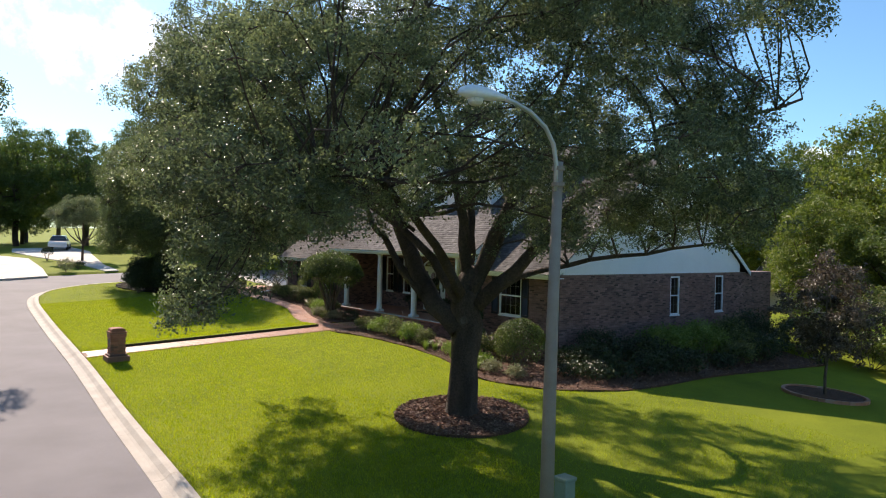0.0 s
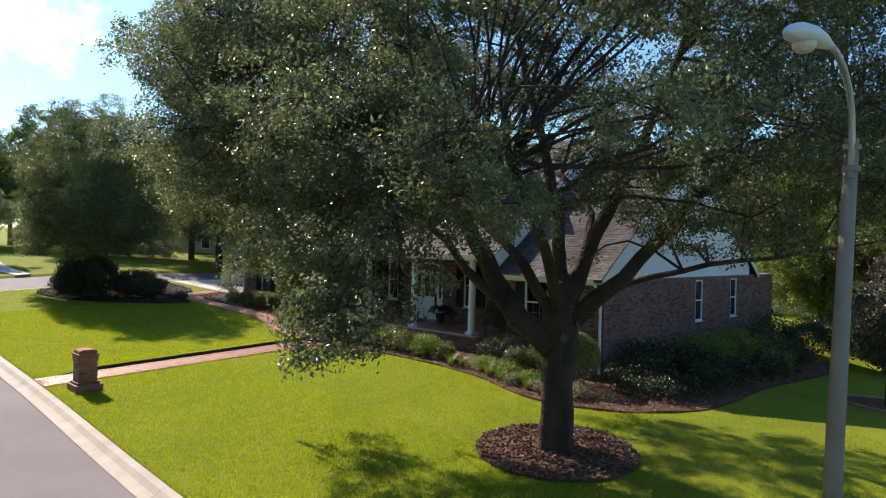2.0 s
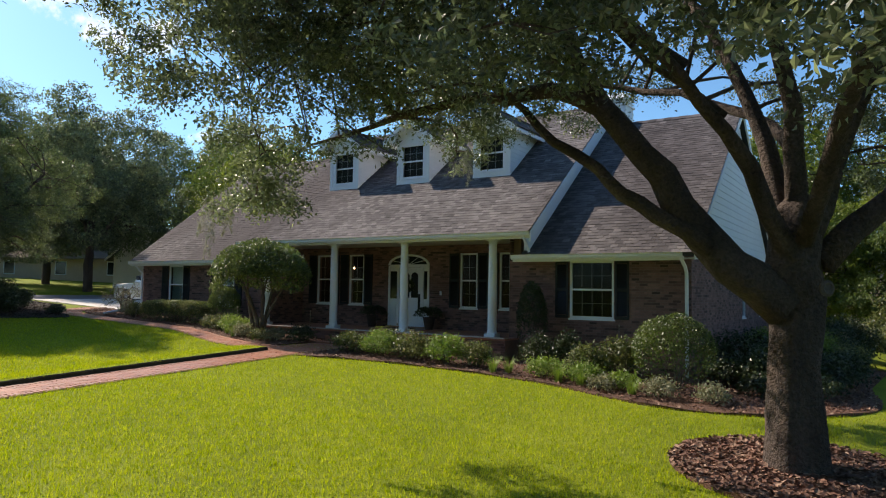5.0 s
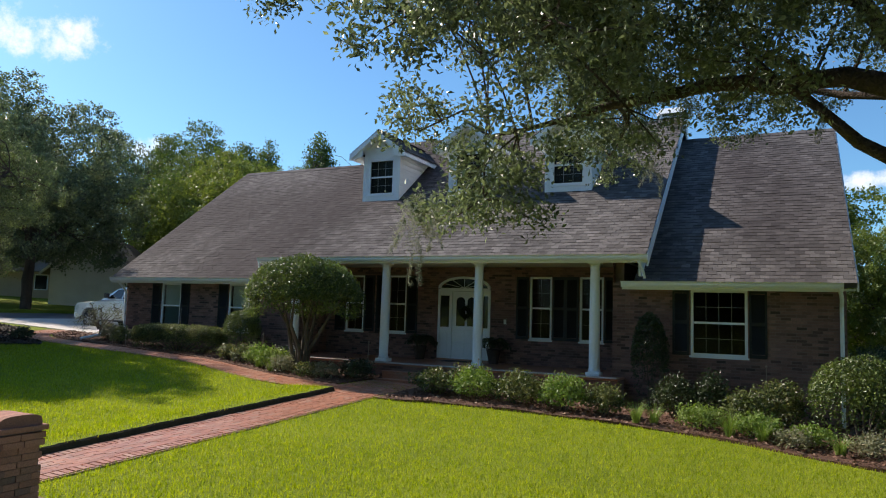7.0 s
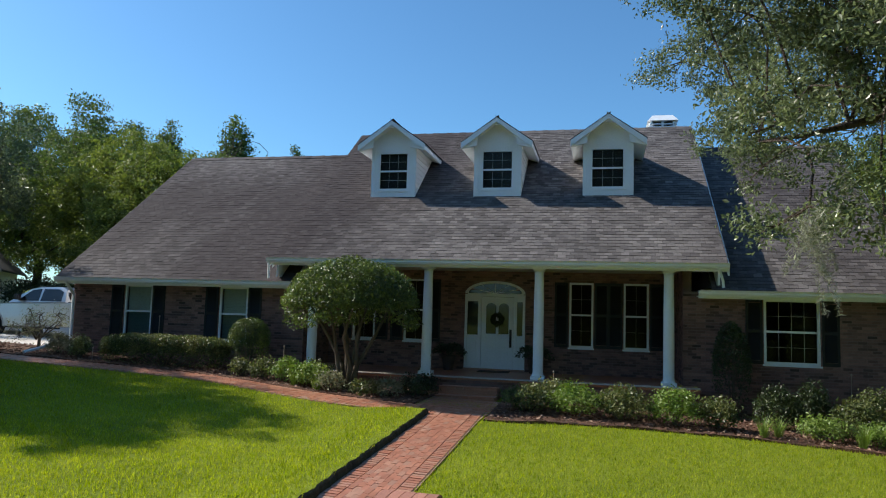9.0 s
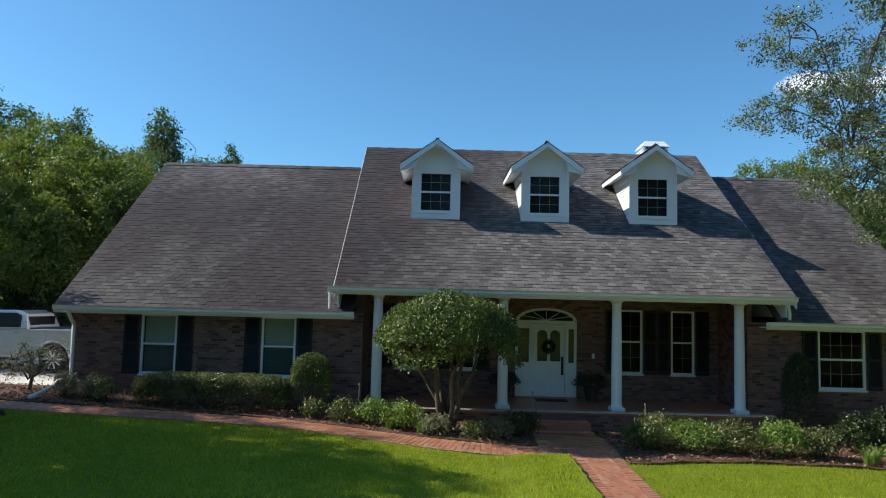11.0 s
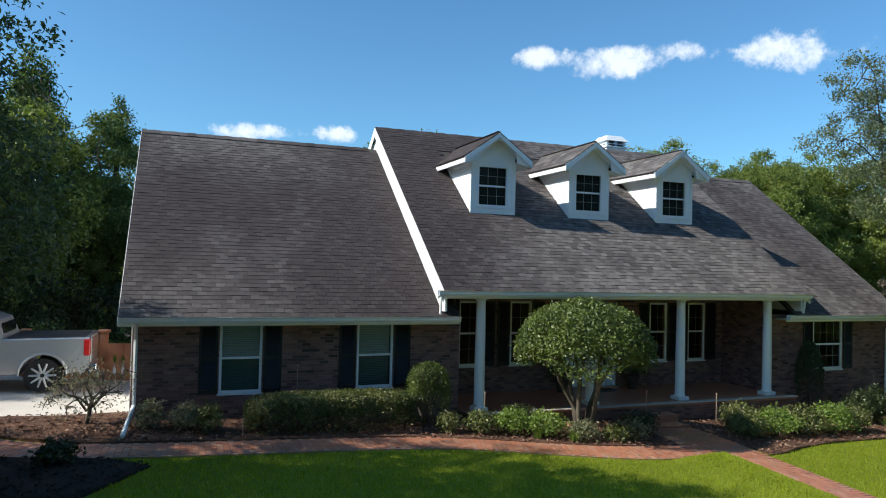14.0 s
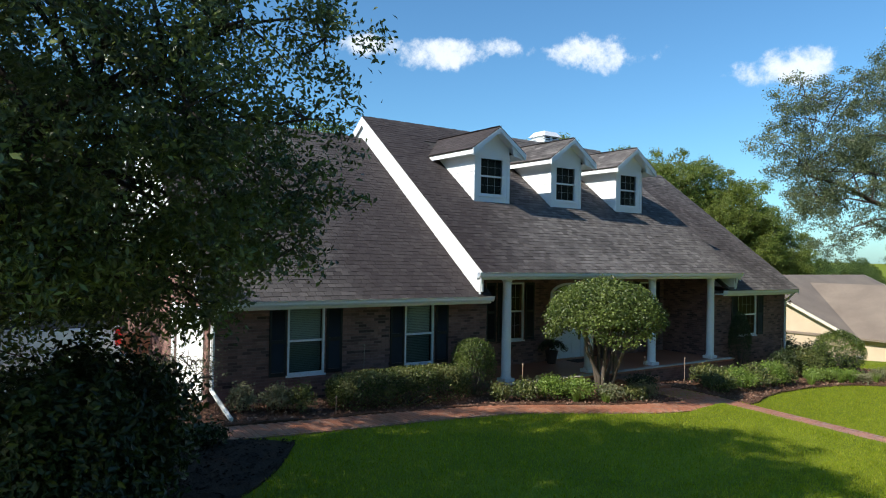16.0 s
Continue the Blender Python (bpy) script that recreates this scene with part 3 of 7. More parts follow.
def rounded(poly):
    P = [Vector((*p, 0)) for p in poly]
    n = len(P)
    res = []
    for i in range(n):
        a, b, c, d = P[i - 1], P[i], P[(i + 1) % n], P[(i + 2) % n]
        k = max(1, int((c - b).length / 0.35))
        for j in range(k):
            t = j / k
            q = 0.5 * (2 * b + (c - a) * t + (2 * a - 5 * b + 4 * c - d) * t * t + (3 * b - a - 3 * c + d) * t * t * t)
            res.append((q.x, q.y))
    return res


def eased(poly, turns=3):
    """The outline with its gentle corners rounded; sharp corners at walls stay."""
    for _ in range(turns):
        res = []
        for i, b in enumerate(poly):
            a, c = poly[i - 1], poly[(i + 1) % len(poly)]
            u, v = (Vector(b) - Vector(a)).normalized(), (Vector(c) - Vector(b)).normalized()
            if u.dot(v) > 0.42:
                res += [tuple(Vector(b).lerp(Vector(a), 0.25)), tuple(Vector(b).lerp(Vector(c), 0.25))]
            else:
                res.append(b)
        poly = res
    return poly


BED_RIGHT, BED_LEFT, BED_OAK = eased(BED_RIGHT), eased(BED_LEFT), eased(BED_OAK)
for poly in (BED_RIGHT, BED_LEFT):
    flat_patch("mulch_bed", poly, mound, 0.045, MULCH, "brown bark mulch bed planted with shrubs", "garden bed", cell=0.9)
flat_patch("mulch_bed", BED_OAK, mound, 0.045, SHADED_LITTER, "bed of leaf litter darkened for the shade under the corner oak", "garden bed", cell=0.9)
flat_patch("mulch_bed", [(RING[0] + RING[2] * math.cos(a / 40 * 2 * math.pi), RING[1] + RING[2] * math.sin(a / 40 * 2 * math.pi)) for a in range(40)], mound, 0.05, MULCH, "round bed of reddish bark chips about the oak", "garden bed", cell=0.5)
SMALL_RING = (-9.75, 21.4, 1.25)
flat_patch("mulch_bed", [(SMALL_RING[0] + 1.15 * math.cos(a / 30 * 2 * math.pi), SMALL_RING[1] + 1.15 * math.sin(a / 30 * 2 * math.pi)) for a in range(30)], mound, 0.06, MULCH, "small round mulch bed with a brick edge", "garden bed", cell=0.6)


def chips(name, poly, per_m2, size, seed, label, lift=0.055, mat=CHIP):
    rng = np.random.default_rng(seed)
    x0, x1 = min(p[0] for p in poly), max(p[0] for p in poly)
    y0, y1 = min(p[1] for p in poly), max(p[1] for p in poly)
    pts = []
    for _ in range(int((x1 - x0) * (y1 - y0) * per_m2)):
        x, y = rng.uniform(x0, x1), rng.uniform(y0, y1)
        if inside(poly, x, y):
            pts.append((x, y, ground_z(x, y) + lift + rng.uniform(0, 0.02)))
    me = leaves_mesh(name, np.array(pts), rng, size, size * 0.55, mat, up=1.6)
    tagged(new(name, me), label, "mulch", kind="stuff")


chips("bark_chips", [(RING[0] + RING[2] * math.cos(a / 24 * 2 * math.pi), RING[1] + RING[2] * math.sin(a / 24 * 2 * math.pi)) for a in range(24)], 520, 0.105, 3, "reddish-brown bark chips and fallen leaves")
chips("bark_chips", BED_RIGHT, 95, 0.085, 4, "brown bark chips between the shrubs")
chips("bark_chips", BED_OAK, 90, 0.085, 6, "bark chips and dead leaves, darkened for the shade under the oak", mat=SHADED_LITTER)
chips("bark_chips", BED_LEFT, 110, 0.085, 5, "brown bark chips between the shrubs")

# ---- brick paths ----
WALK_X0, WALK_X1 = -26.53, -25.55
CURVE = spline([(-26.05, 12.25), (-27.4, 12.3), (-28.7, 12.38), (-30.3, 12.85), (-32.1, 13.45), (-34.0, 13.6), (-36.2, 13.58), (-38.2, 13.58), (-39.8, 13.75), (-41.2, 14.6), (-42.2, 16.4)], 0.105)


def tilt_at(x, y, ang):
    e = 0.1
    n = Vector((-(ground_z(x + e, y) - ground_z(x - e, y)) / (2 * e), -(ground_z(x, y + e) - ground_z(x, y - e)) / (2 * e), 1)).normalized()
    return Vector((0, 0, 1)).rotation_difference(n).to_matrix().to_4x4() @ pose(0, 0, 0, 0, 0, math.degrees(ang))


def make_paths():
    rnd = random.Random(8)
    root = flat_patch("brick_path", [(-26.56, 2.62), (-25.52, 2.62), (-25.52, 11.8), (-25.3, 14.25), (-27.05, 14.25), (-27.05, 12.8), (-26.56, 11.8)], ground_z, 0.020, SAND, "straight red brick garden path from the kerb to the steps", "path", cell=1.2)
    items = []
    size = (0.1075, 0.0405, 0.03)
    y = 2.70
    row = 0

    def lay(cx, cy, hx, turn=0.0):
        items.append((Matrix.Translation((cx, cy, ground_z(cx, cy) + 0.002 + rnd.uniform(-0.003, 0.003))) @ tilt_at(cx, cy, turn + rnd.uniform(-0.012, 0.012)), hx, size[1], size[2]))
    cols = 7
    pitch = (WALK_X1 - WALK_X0 - 0.40) / cols
    for k in range(cols):
        yy = 2.72 + (0.11 if k % 2 else 0.0)
        while yy < 12.6:
            lay(WALK_X0 + 0.20 + (k + 0.5) * pitch, yy + 0.11, size[0], math.pi / 2)
            yy += 0.222
    while y < 14.2:
        if y > 12.7:
            x0, x1 = -26.98, -25.36
            n = max(1, round((x1 - x0) / 0.22))
            w = (x1 - x0) / n
            for k in range(n - row % 2):
                lay(x0 + (k + 0.5 + 0.5 * (row % 2)) * w, y, size[0])
        else:
            for bx in (WALK_X0 + 0.095, WALK_X1 - 0.095):
                lay(bx, y, 0.092)
        y += 0.105
        row += 1
    pieces("paver", items, PAVER, PAVER_ONE, root, lambda p: p.y > 5.2, "pavers", size)
    size = (0.1, 0.0475, 0.03)
    left = offset_line(CURVE, 0.46)
    right = offset_line(CURVE, -0.46)
    root2 = flat_patch("brick_path", [(p.x, p.y) for p in left[::4]] + [(p.x, p.y) for p in right[::-4]], ground_z, 0.025, SAND, "curving red brick garden path along the flower bed", "path", cell=1.2)
    items = []
    for i, p in enumerate(CURVE[3:-3]):
        a, b = CURVE[i + 2], CURVE[i + 4]
        t = (b - a).normalized()
        nrm = Vector((-t.y, t.x, 0))
        ang = math.atan2(nrm.y, nrm.x)
        for k in range(-2, 3):
            d = (k + (0.25 if i % 2 else -0.25)) * 0.205
            if abs(d) > 0.44:
                continue
            q = p + nrm * d
            items.append((Matrix.Translation((q.x, q.y, ground_z(q.x, q.y) + 0.002 + rnd.uniform(-0.003, 0.003))) @ tilt_at(q.x, q.y, ang + rnd.uniform(-0.02, 0.02)), *size))
    pieces("paver", items, PAVER, PAVER_ONE, root2, lambda p: -33.2 < p.x < -26.8, "pavers", size)


def make_turf_edge():
    """The raised edge of the lawn along the path, cut clean."""
    face, lip = Geo(), Geo()
    n = 120
    for i in range(n + 1):
        y = 3.0 + (11.9 - 3.0) * i / n
        w = 0.014 * math.sin(i * 0.9) + 0.012 * math.sin(i * 0.31) + 0.008 * math.sin(i * 2.3)
        z = ground_z(-26.7, y)
        h = 0.115 * smooth(3.0, 4.2, y)
        face.v += [(-26.55 + w * 0.4, y, z - 0.03), (-26.58 + w, y, z + h * 0.8), (-26.61 + w, y, z + h)]
        lip.v += [(-26.61 + w, y, z + h), (-26.90, y, z + h * 0.95), (-28.2, y, ground_z(-28.2, y) - 0.01)]
    for i in range(n):
        for k in range(2):
            q = (i * 3 + k, i * 3 + k + 1, (i + 1) * 3 + k + 1, (i + 1) * 3 + k)
            face.f.append(q)
            lip.f.append(q)
    solid("turf_edge", face, SOIL, "dark cut turf edge standing over the brick path", "lawn edge", kind="structure")
    solid("turf_lip", lip, LAWN, "raised lawn along the brick path", "lawn edge", kind="structure")

# ---- the house ----
SLOPE = 0.757
FRONT, PORCH_WALL = 15.95, 17.80
FLOOR_Z = 0.60
MAIN_X0, MAIN_X1, MAIN_EAVE_Y, MAIN_EAVE_Z, MAIN_RIDGE_Y = -31.77, -20.38, 15.30, 3.52, 21.85
WING_EAVE_Y, WING_EAVE_Z, WING_RIDGE_Y = 15.50, 2.90, 21.95
LEFT_X0, RIGHT_X1 = -38.66, -16.17


def main_z(y):
    return MAIN_EAVE_Z + SLOPE * (min(y, 2 * MAIN_RIDGE_Y - y) - MAIN_EAVE_Y)


def wing_z(y):
    return WING_EAVE_Z + SLOPE * (min(y, 2 * WING_RIDGE_Y - y) - WING_EAVE_Y)


house = thing("house", (-27.4, 16.0, 0.3), "long brick house with a columned porch, dormers and dark shingle roof", "house")

# openings: (u0, u1, z0, z1) along each wall
WIN_LEFT = [(-36.68, -35.78, 1.20, 2.71), (-33.65, -32.78, 1.20, 2.71)]
WIN_RIGHT = [(-19.50, -18.28, 1.20, 2.72)]
WIN_PORCH = [(-30.36, -29.68, 1.34, 3.12), (-28.80, -28.12, 1.34, 3.12), (-24.08, -23.43, 1.32, 3.10), (-22.63, -21.97, 1.32, 3.10)]
DOOR = (-27.00, -25.29, 0.60, 2.80)
WIN_SIDE = [(22.50, 23.15, 1.15, 2.73), (25.80, 26.45, 1.15, 2.73)]


def wall_cells(u0, u1, z0, z1, holes):
    us = sorted({u0, u1, *[v for h in holes for v in h[:2]]})
    zs = sorted({z0, z1, *[v for h in holes for v in h[2:4]]})
    for a, b in zip(us, us[1:]):
        for c, d in zip(zs, zs[1:]):
            if not any(h[0] <= (a + b) / 2 <= h[1] and h[2] <= (c + d) / 2 <= h[3] for h in holes):
                yield a, b, c, d


def wall_mesh(cells, at, t):
    """One closed wall from its solid cells; at(u, d, z) gives the place at depth d."""
    g = Geo()
    cells = [tuple(round(v, 4) for v in c) for c in cells]
    us = sorted({v for c in cells for v in c[:2]})
    zs = sorted({v for c in cells for v in c[2:]})
    full = set(cells)
    idx = {}

    def vert(u, d, z):
        k = (u, d, z)
        if k not in idx:
            idx[k] = len(g.v)
            g.v.append(tuple(at(u, d, z)))
        return idx[k]
    grid = {(i, j) for i in range(len(us) - 1) for j in range(len(zs) - 1) if (us[i], us[i + 1], zs[j], zs[j + 1]) in full}
    for i, j in grid:
        a, b, c, e = us[i], us[i + 1], zs[j], zs[j + 1]
        for d in (0, t):
            g.f.append((vert(a, d, c), vert(b, d, c), vert(b, d, e), vert(a, d, e)))
        for (di, dj), (p, q) in (((-1, 0), ((a, c), (a, e))), ((1, 0), ((b, c), (b, e))), ((0, -1), ((a, c), (b, c))), ((0, 1), ((a, e), (b, e)))):
            if (i + di, j + dj) not in grid:
                g.f.append((vert(p[0], 0, p[1]), vert(q[0], 0, q[1]), vert(q[0], t, q[1]), vert(p[0], t, p[1])))
    return g


def wall_x(name, y, x0, x1, z0, z1, holes, mat, label="", t=0.22):
    """A wall along x whose outer face is at y; it is t thick, towards +y."""
    g = wall_mesh(wall_cells(x0, x1, z0, z1, holes), lambda u, d, z: (u, y + d, z), t)
    return part(name, g, mat, house, label)


def wall_y(name, x, y0, y1, z0, z1, holes, mat, inward, label="", t=0.22):
    g = wall_mesh(wall_cells(y0, y1, z0, z1, holes), lambda u, d, z: (x + d * inward, u, z), t)
    return part(name, g, mat, house, label)


W_LEFT = wall_x("wall", FRONT, -38.40, -31.10, -0.3, 2.86, WIN_LEFT, MORTAR, "brown brick front wall of the garage wing")
W_PORCH = wall_x("wall", PORCH_WALL, -31.10, -21.30, 0.2, 3.42, WIN_PORCH + [DOOR], MORTAR, "shaded brown brick wall under the porch")
W_RIGHT = wall_x("wall", FRONT, -21.30, -16.35, -1.0, 2.86, WIN_RIGHT, MORTAR, "brown brick front wall of the bedroom wing")
W_RET1 = wall_y("wall", -31.10, FRONT + 0.22, PORCH_WALL, -0.3, 3.42, [], MORTAR, -1)
W_RET2 = wall_y("wall", -21.30, FRONT + 0.22, PORCH_WALL, -0.3, 3.42, [], MORTAR, 1)
W_SIDE = wall_y("wall", -16.35, FRONT + 0.22, 28.2, -1.6, 2.86, WIN_SIDE, MORTAR, -1, "pinkish brick side wall with two narrow windows")
W_BACK = wall_x("wall", 28.2, -38.40, -16.35, -1.6, 2.86, [], MORTAR)
g = Geo()
g.box(-19.6, 28.42, -1.6, -16.352, 30.6, 2.86)
W_REAR = part("rear_wall", g, MORTAR, house, "pinkish brick wall of the rear wing")


def gable(x, t, y_lo, zf, ridge, base, mat, name, label=""):
    g = Geo()
    g.prism([(y_lo, base), (2 * ridge - y_lo, base), (2 * ridge - y_lo, max(zf(y_lo) - 0.16, base + 0.01)), (ridge, zf(ridge) - 0.16), (y_lo, max(zf(y_lo) - 0.16, base + 0.01))], x, x + t, "x")
    return part(name, g, mat, house, label)


def siding(name, parent, x, out, y0, y1, z0, z1, top, mat, pitch=0.2):
    """Lapped boards on a wall that faces along x; top(y) bounds them."""
    z = z0
    while z < z1 - 0.02:
        g = Geo()
        ys = [y for y in np.arange(y0, y1 + 0.001, 0.05) if top(y) > z + pitch * 0.5]
        if len(ys) > 1:
            a, b = ys[0], ys[-1]
            g.add([(x, a, z), (x, b, z), (x + out * 0.022, b, z), (x + out * 0.022, a, z), (x, a, z + pitch), (x, b, z + pitch), (x + out * 0.004, b, z + pitch), (x + out * 0.004, a, z + pitch)],
                  [(0, 1, 2, 3), (3, 2, 6, 7), (4, 7, 6, 5), (0, 3, 7, 4), (1, 5, 6, 2)])
            part(name, g, mat, parent)
        z += pitch


gw = gable(-16.57, 0.22, 16.1, wing_z, WING_RIDGE_Y, 2.86, WHITE, "gable_wall", "white boarded gable over the side wall")
siding("board", gw, -16.35, 1, 16.2, 27.7, 2.86, 7.6, lambda y: wing_z(y) - 0.18, WHITE)
gw = gable(-38.40, 0.22, 16.1, wing_z, WING_RIDGE_Y, 2.86, WHITE, "gable_wall", "white boarded gable over the garage")
siding("board", gw, -38.40, -1, 16.2, 27.7, 3.56, 7.6, lambda y: wing_z(y) - 0.18, WHITE)
gable(-31.70, 0.05, 15.40, main_z, MAIN_RIDGE_Y, 3.0, WHITE, "gable_wall", "white strip of gable between the two roofs")
gable(-20.59, 0.05, 15.40, main_z, MAIN_RIDGE_Y, 3.0, WHITE, "gable_wall")
# side wall of the garage: brick, with a white panelled door and a lantern beside it
g = wall_mesh(wall_cells(FRONT + 0.22, 28.2, -0.2, 2.86, [(16.35, 18.62, 0.4, 2.55)]), lambda u, d, z: (-38.40 + d, u, z), 0.22)
W_GARAGE = part("wall", g, MORTAR, house, "sunlit brick side wall of the garage")
gd = part("garage_door", Geo().box(-38.35, 16.35, 0.5, -38.29, 18.62, 2.55), WHITE, house, "white panelled garage door in full sun")
for i in range(3):
    for k in range(4):
        part("door_panel", Geo().box(-38.365, 16.43 + i * 0.73, 0.86 + k * 0.42, -38.345, 17.08 + i * 0.73, 1.2 + k * 0.42, 0.006), WHITE, gd)
for a, b, c, e in ((16.20, 16.349, 0.5, 2.70), (18.621, 18.77, 0.5, 2.70), (16.35, 18.62, 2.551, 2.70)):
    part("door_trim", Geo().box(-38.44, a, c, -38.402, b, e, 0.006), WHITE, house)
lantern = part("wall_lantern", Geo().box(-38.60, 16.96, 2.72, -38.402, 17.10, 2.78, 0.01), BLACK, house, "black wall lantern with clear panes")
part("hood", Geo().lathe([(0.02, 2.72), (0.10, 2.66), (0.11, 2.63)], -38.56, 17.03, 4), BLACK, lantern)
part("lamp_glass", Geo().lathe([(0.085, 2.63), (0.065, 2.40)], -38.56, 17.03, 4), GLASS, lantern)
part("base", Geo().lathe([(0.07, 2.40), (0.07, 2.37), (0.02, 2.34)], -38.56, 17.03, 4), BLACK, lantern)
part("gable_brick", Geo().prism([(16.2, 2.861), (27.4, 2.861), (27.4, 3.12), (26.6, 3.55), (17.1, 3.55), (16.3, 3.12)], -38.412, -38.401, "x"), BRICK, house)


# roofs: a deck, then shingles on it
def roof_deck(name, x0, x1, eave_y, zf, ridge, label, thick=0.12):
    g = Geo()
    e = eave_y
    z = zf
    prof = [(e, z(e) - thick), (e, z(e) - 0.012), (ridge, z(ridge) - 0.012), (2 * ridge - e, z(e) - 0.012), (2 * ridge - e, z(e) - thick), (ridge, z(ridge) - thick)]
    g.prism(prof, x0, x1, "x")
    return part(name, g, FELT, house, label)


R_MAIN = roof_deck("roof", MAIN_X0, MAIN_X1, MAIN_EAVE_Y, main_z, MAIN_RIDGE_Y, "grey-brown shingle roof over the porch")
R_LEFT = roof_deck("roof", LEFT_X0, -31.30, WING_EAVE_Y, wing_z, WING_RIDGE_Y, "grey-brown shingle roof of the garage wing")
R_RIGHT = roof_deck("roof", -20.70, RIGHT_X1, WING_EAVE_Y, wing_z, WING_RIDGE_Y, "grey-brown shingle roof of the bedroom wing")
g = Geo()
for x0, x1, ry, rz in ((MAIN_X0, MAIN_X1, MAIN_RIDGE_Y, main_z(MAIN_RIDGE_Y)), (LEFT_X0, -31.97, WING_RIDGE_Y, wing_z(WING_RIDGE_Y)), (-20.36, RIGHT_X1, WING_RIDGE_Y, wing_z(WING_RIDGE_Y))):
    n = int((x1 - x0) / 0.24)
    for i in range(n):
        a = x0 + (x1 - x0) * i / n
        b = x0 + (x1 - x0) * (i + 1) / n - 0.006
        t = 0.008 * (i % 2)
        g.add([(a, ry - 0.16, rz - 0.105 + t), (b, ry - 0.16, rz - 0.105 + t), (b, ry, rz + 0.016 + t), (a, ry, rz + 0.016 + t), (b, ry + 0.16, rz - 0.105 + t), (a, ry + 0.16, rz - 0.105 + t)], [(0, 1, 2, 3), (3, 2, 4, 5)])
part("ridge_capping", g, SHINGLE, R_MAIN, kind="stuff")


def rake(x0, x1, eave_y, zf, ridge, drop=0.24, label="", top=0.02):
    """White boards up both slopes of a gable end."""
    for s in (1, -1):
        def yy(y):
            return y if s == 1 else 2 * ridge - y
        g = Geo()
        e = eave_y
        g.prism([(yy(e), zf(e) - drop), (yy(e), zf(e) - top), (ridge, zf(ridge) - top), (ridge, zf(ridge) - drop)], x0, x1, "x")
        part("rake_board", g, WHITE, house, label)


rake(MAIN_X0 - 0.018, MAIN_X0 - 0.002, MAIN_EAVE_Y, main_z, MAIN_RIDGE_Y, 0.30, "white rake board")
rake(MAIN_X1 - 0.01, MAIN_X1 + 0.03, MAIN_EAVE_Y, main_z, MAIN_RIDGE_Y, 0.30, "white rake board")
rake(LEFT_X0 - 0.018, LEFT_X0 - 0.002, WING_EAVE_Y, wing_z, WING_RIDGE_Y, 0.2, top=0.07)
rake(RIGHT_X1 - 0.01, RIGHT_X1 + 0.03, WING_EAVE_Y, wing_z, WING_RIDGE_Y, 0.2)


def gutter(x0, x1, y, z):
    """A white ogee gutter hung on the eave."""
    g = Geo()
    g.prism([(y + 0.03, z - 0.13), (y + 0.03, z + 0.0), (y + 0.015, z + 0.0), (y + 0.015, z - 0.115), (y - 0.06, z - 0.115), (y - 0.085, z - 0.07), (y - 0.085, z - 0.03), (y - 0.115, z + 0.0), (y - 0.13, z + 0.0), (y - 0.10, z - 0.04), (y - 0.10, z - 0.08), (y - 0.07, z - 0.13)], x0, x1, "x")
    part("gutter", g, WHITE, house, "white metal gutter")
    g = Geo()
    g.box(x0, y + 0.032, z - 0.19, x1, y + 0.06, z - 0.03)
    part("fascia", g, WHITE, house)


gutter(MAIN_X0 - 0.15, MAIN_X1 + 0.02, MAIN_EAVE_Y, MAIN_EAVE_Z - 0.02)
gutter(LEFT_X0, -31.28, WING_EAVE_Y, WING_EAVE_Z - 0.02)
gutter(-21.00, RIGHT_X1 - 0.25, WING_EAVE_Y, WING_EAVE_Z - 0.02)
for a, b in ((LEFT_X0 + 0.02, -31.28), (-21.0, RIGHT_X1 - 0.02)):
    part("soffit", Geo().box(a, WING_EAVE_Y + 0.06, WING_EAVE_Z - 0.17, b, FRONT + 0.03, WING_EAVE_Z - 0.145), WHITE, house)


def spout(pts, r=0.04, mat=None):
    part("downspout", Geo().tube(pts, r, 6), mat or WHITE, house, "white downspout")


spout([(-38.32, 15.44, 2.8), (-38.34, 15.70, 2.55), (-38.34, 15.86, 2.4), (-38.34, 15.88, 1.05), (-38.36, 15.5, 0.98), (-38.44, 14.3, 0.78)], 0.045)
spout([(-31.86, 15.24, 3.40), (-31.86, 15.28, 2.95)], 0.03)
spout([(-20.60, 15.26, 3.42), (-20.48, 15.40, 3.1), (-20.46, 15.45, 2.95)], 0.035)
spout([(-16.50, 15.44, 2.8), (-16.44, 15.72, 2.55), (-16.44, 15.87, 2.4), (-16.44, 15.88, -0.2), (-16.40, 15.6, -0.28)], 0.045)

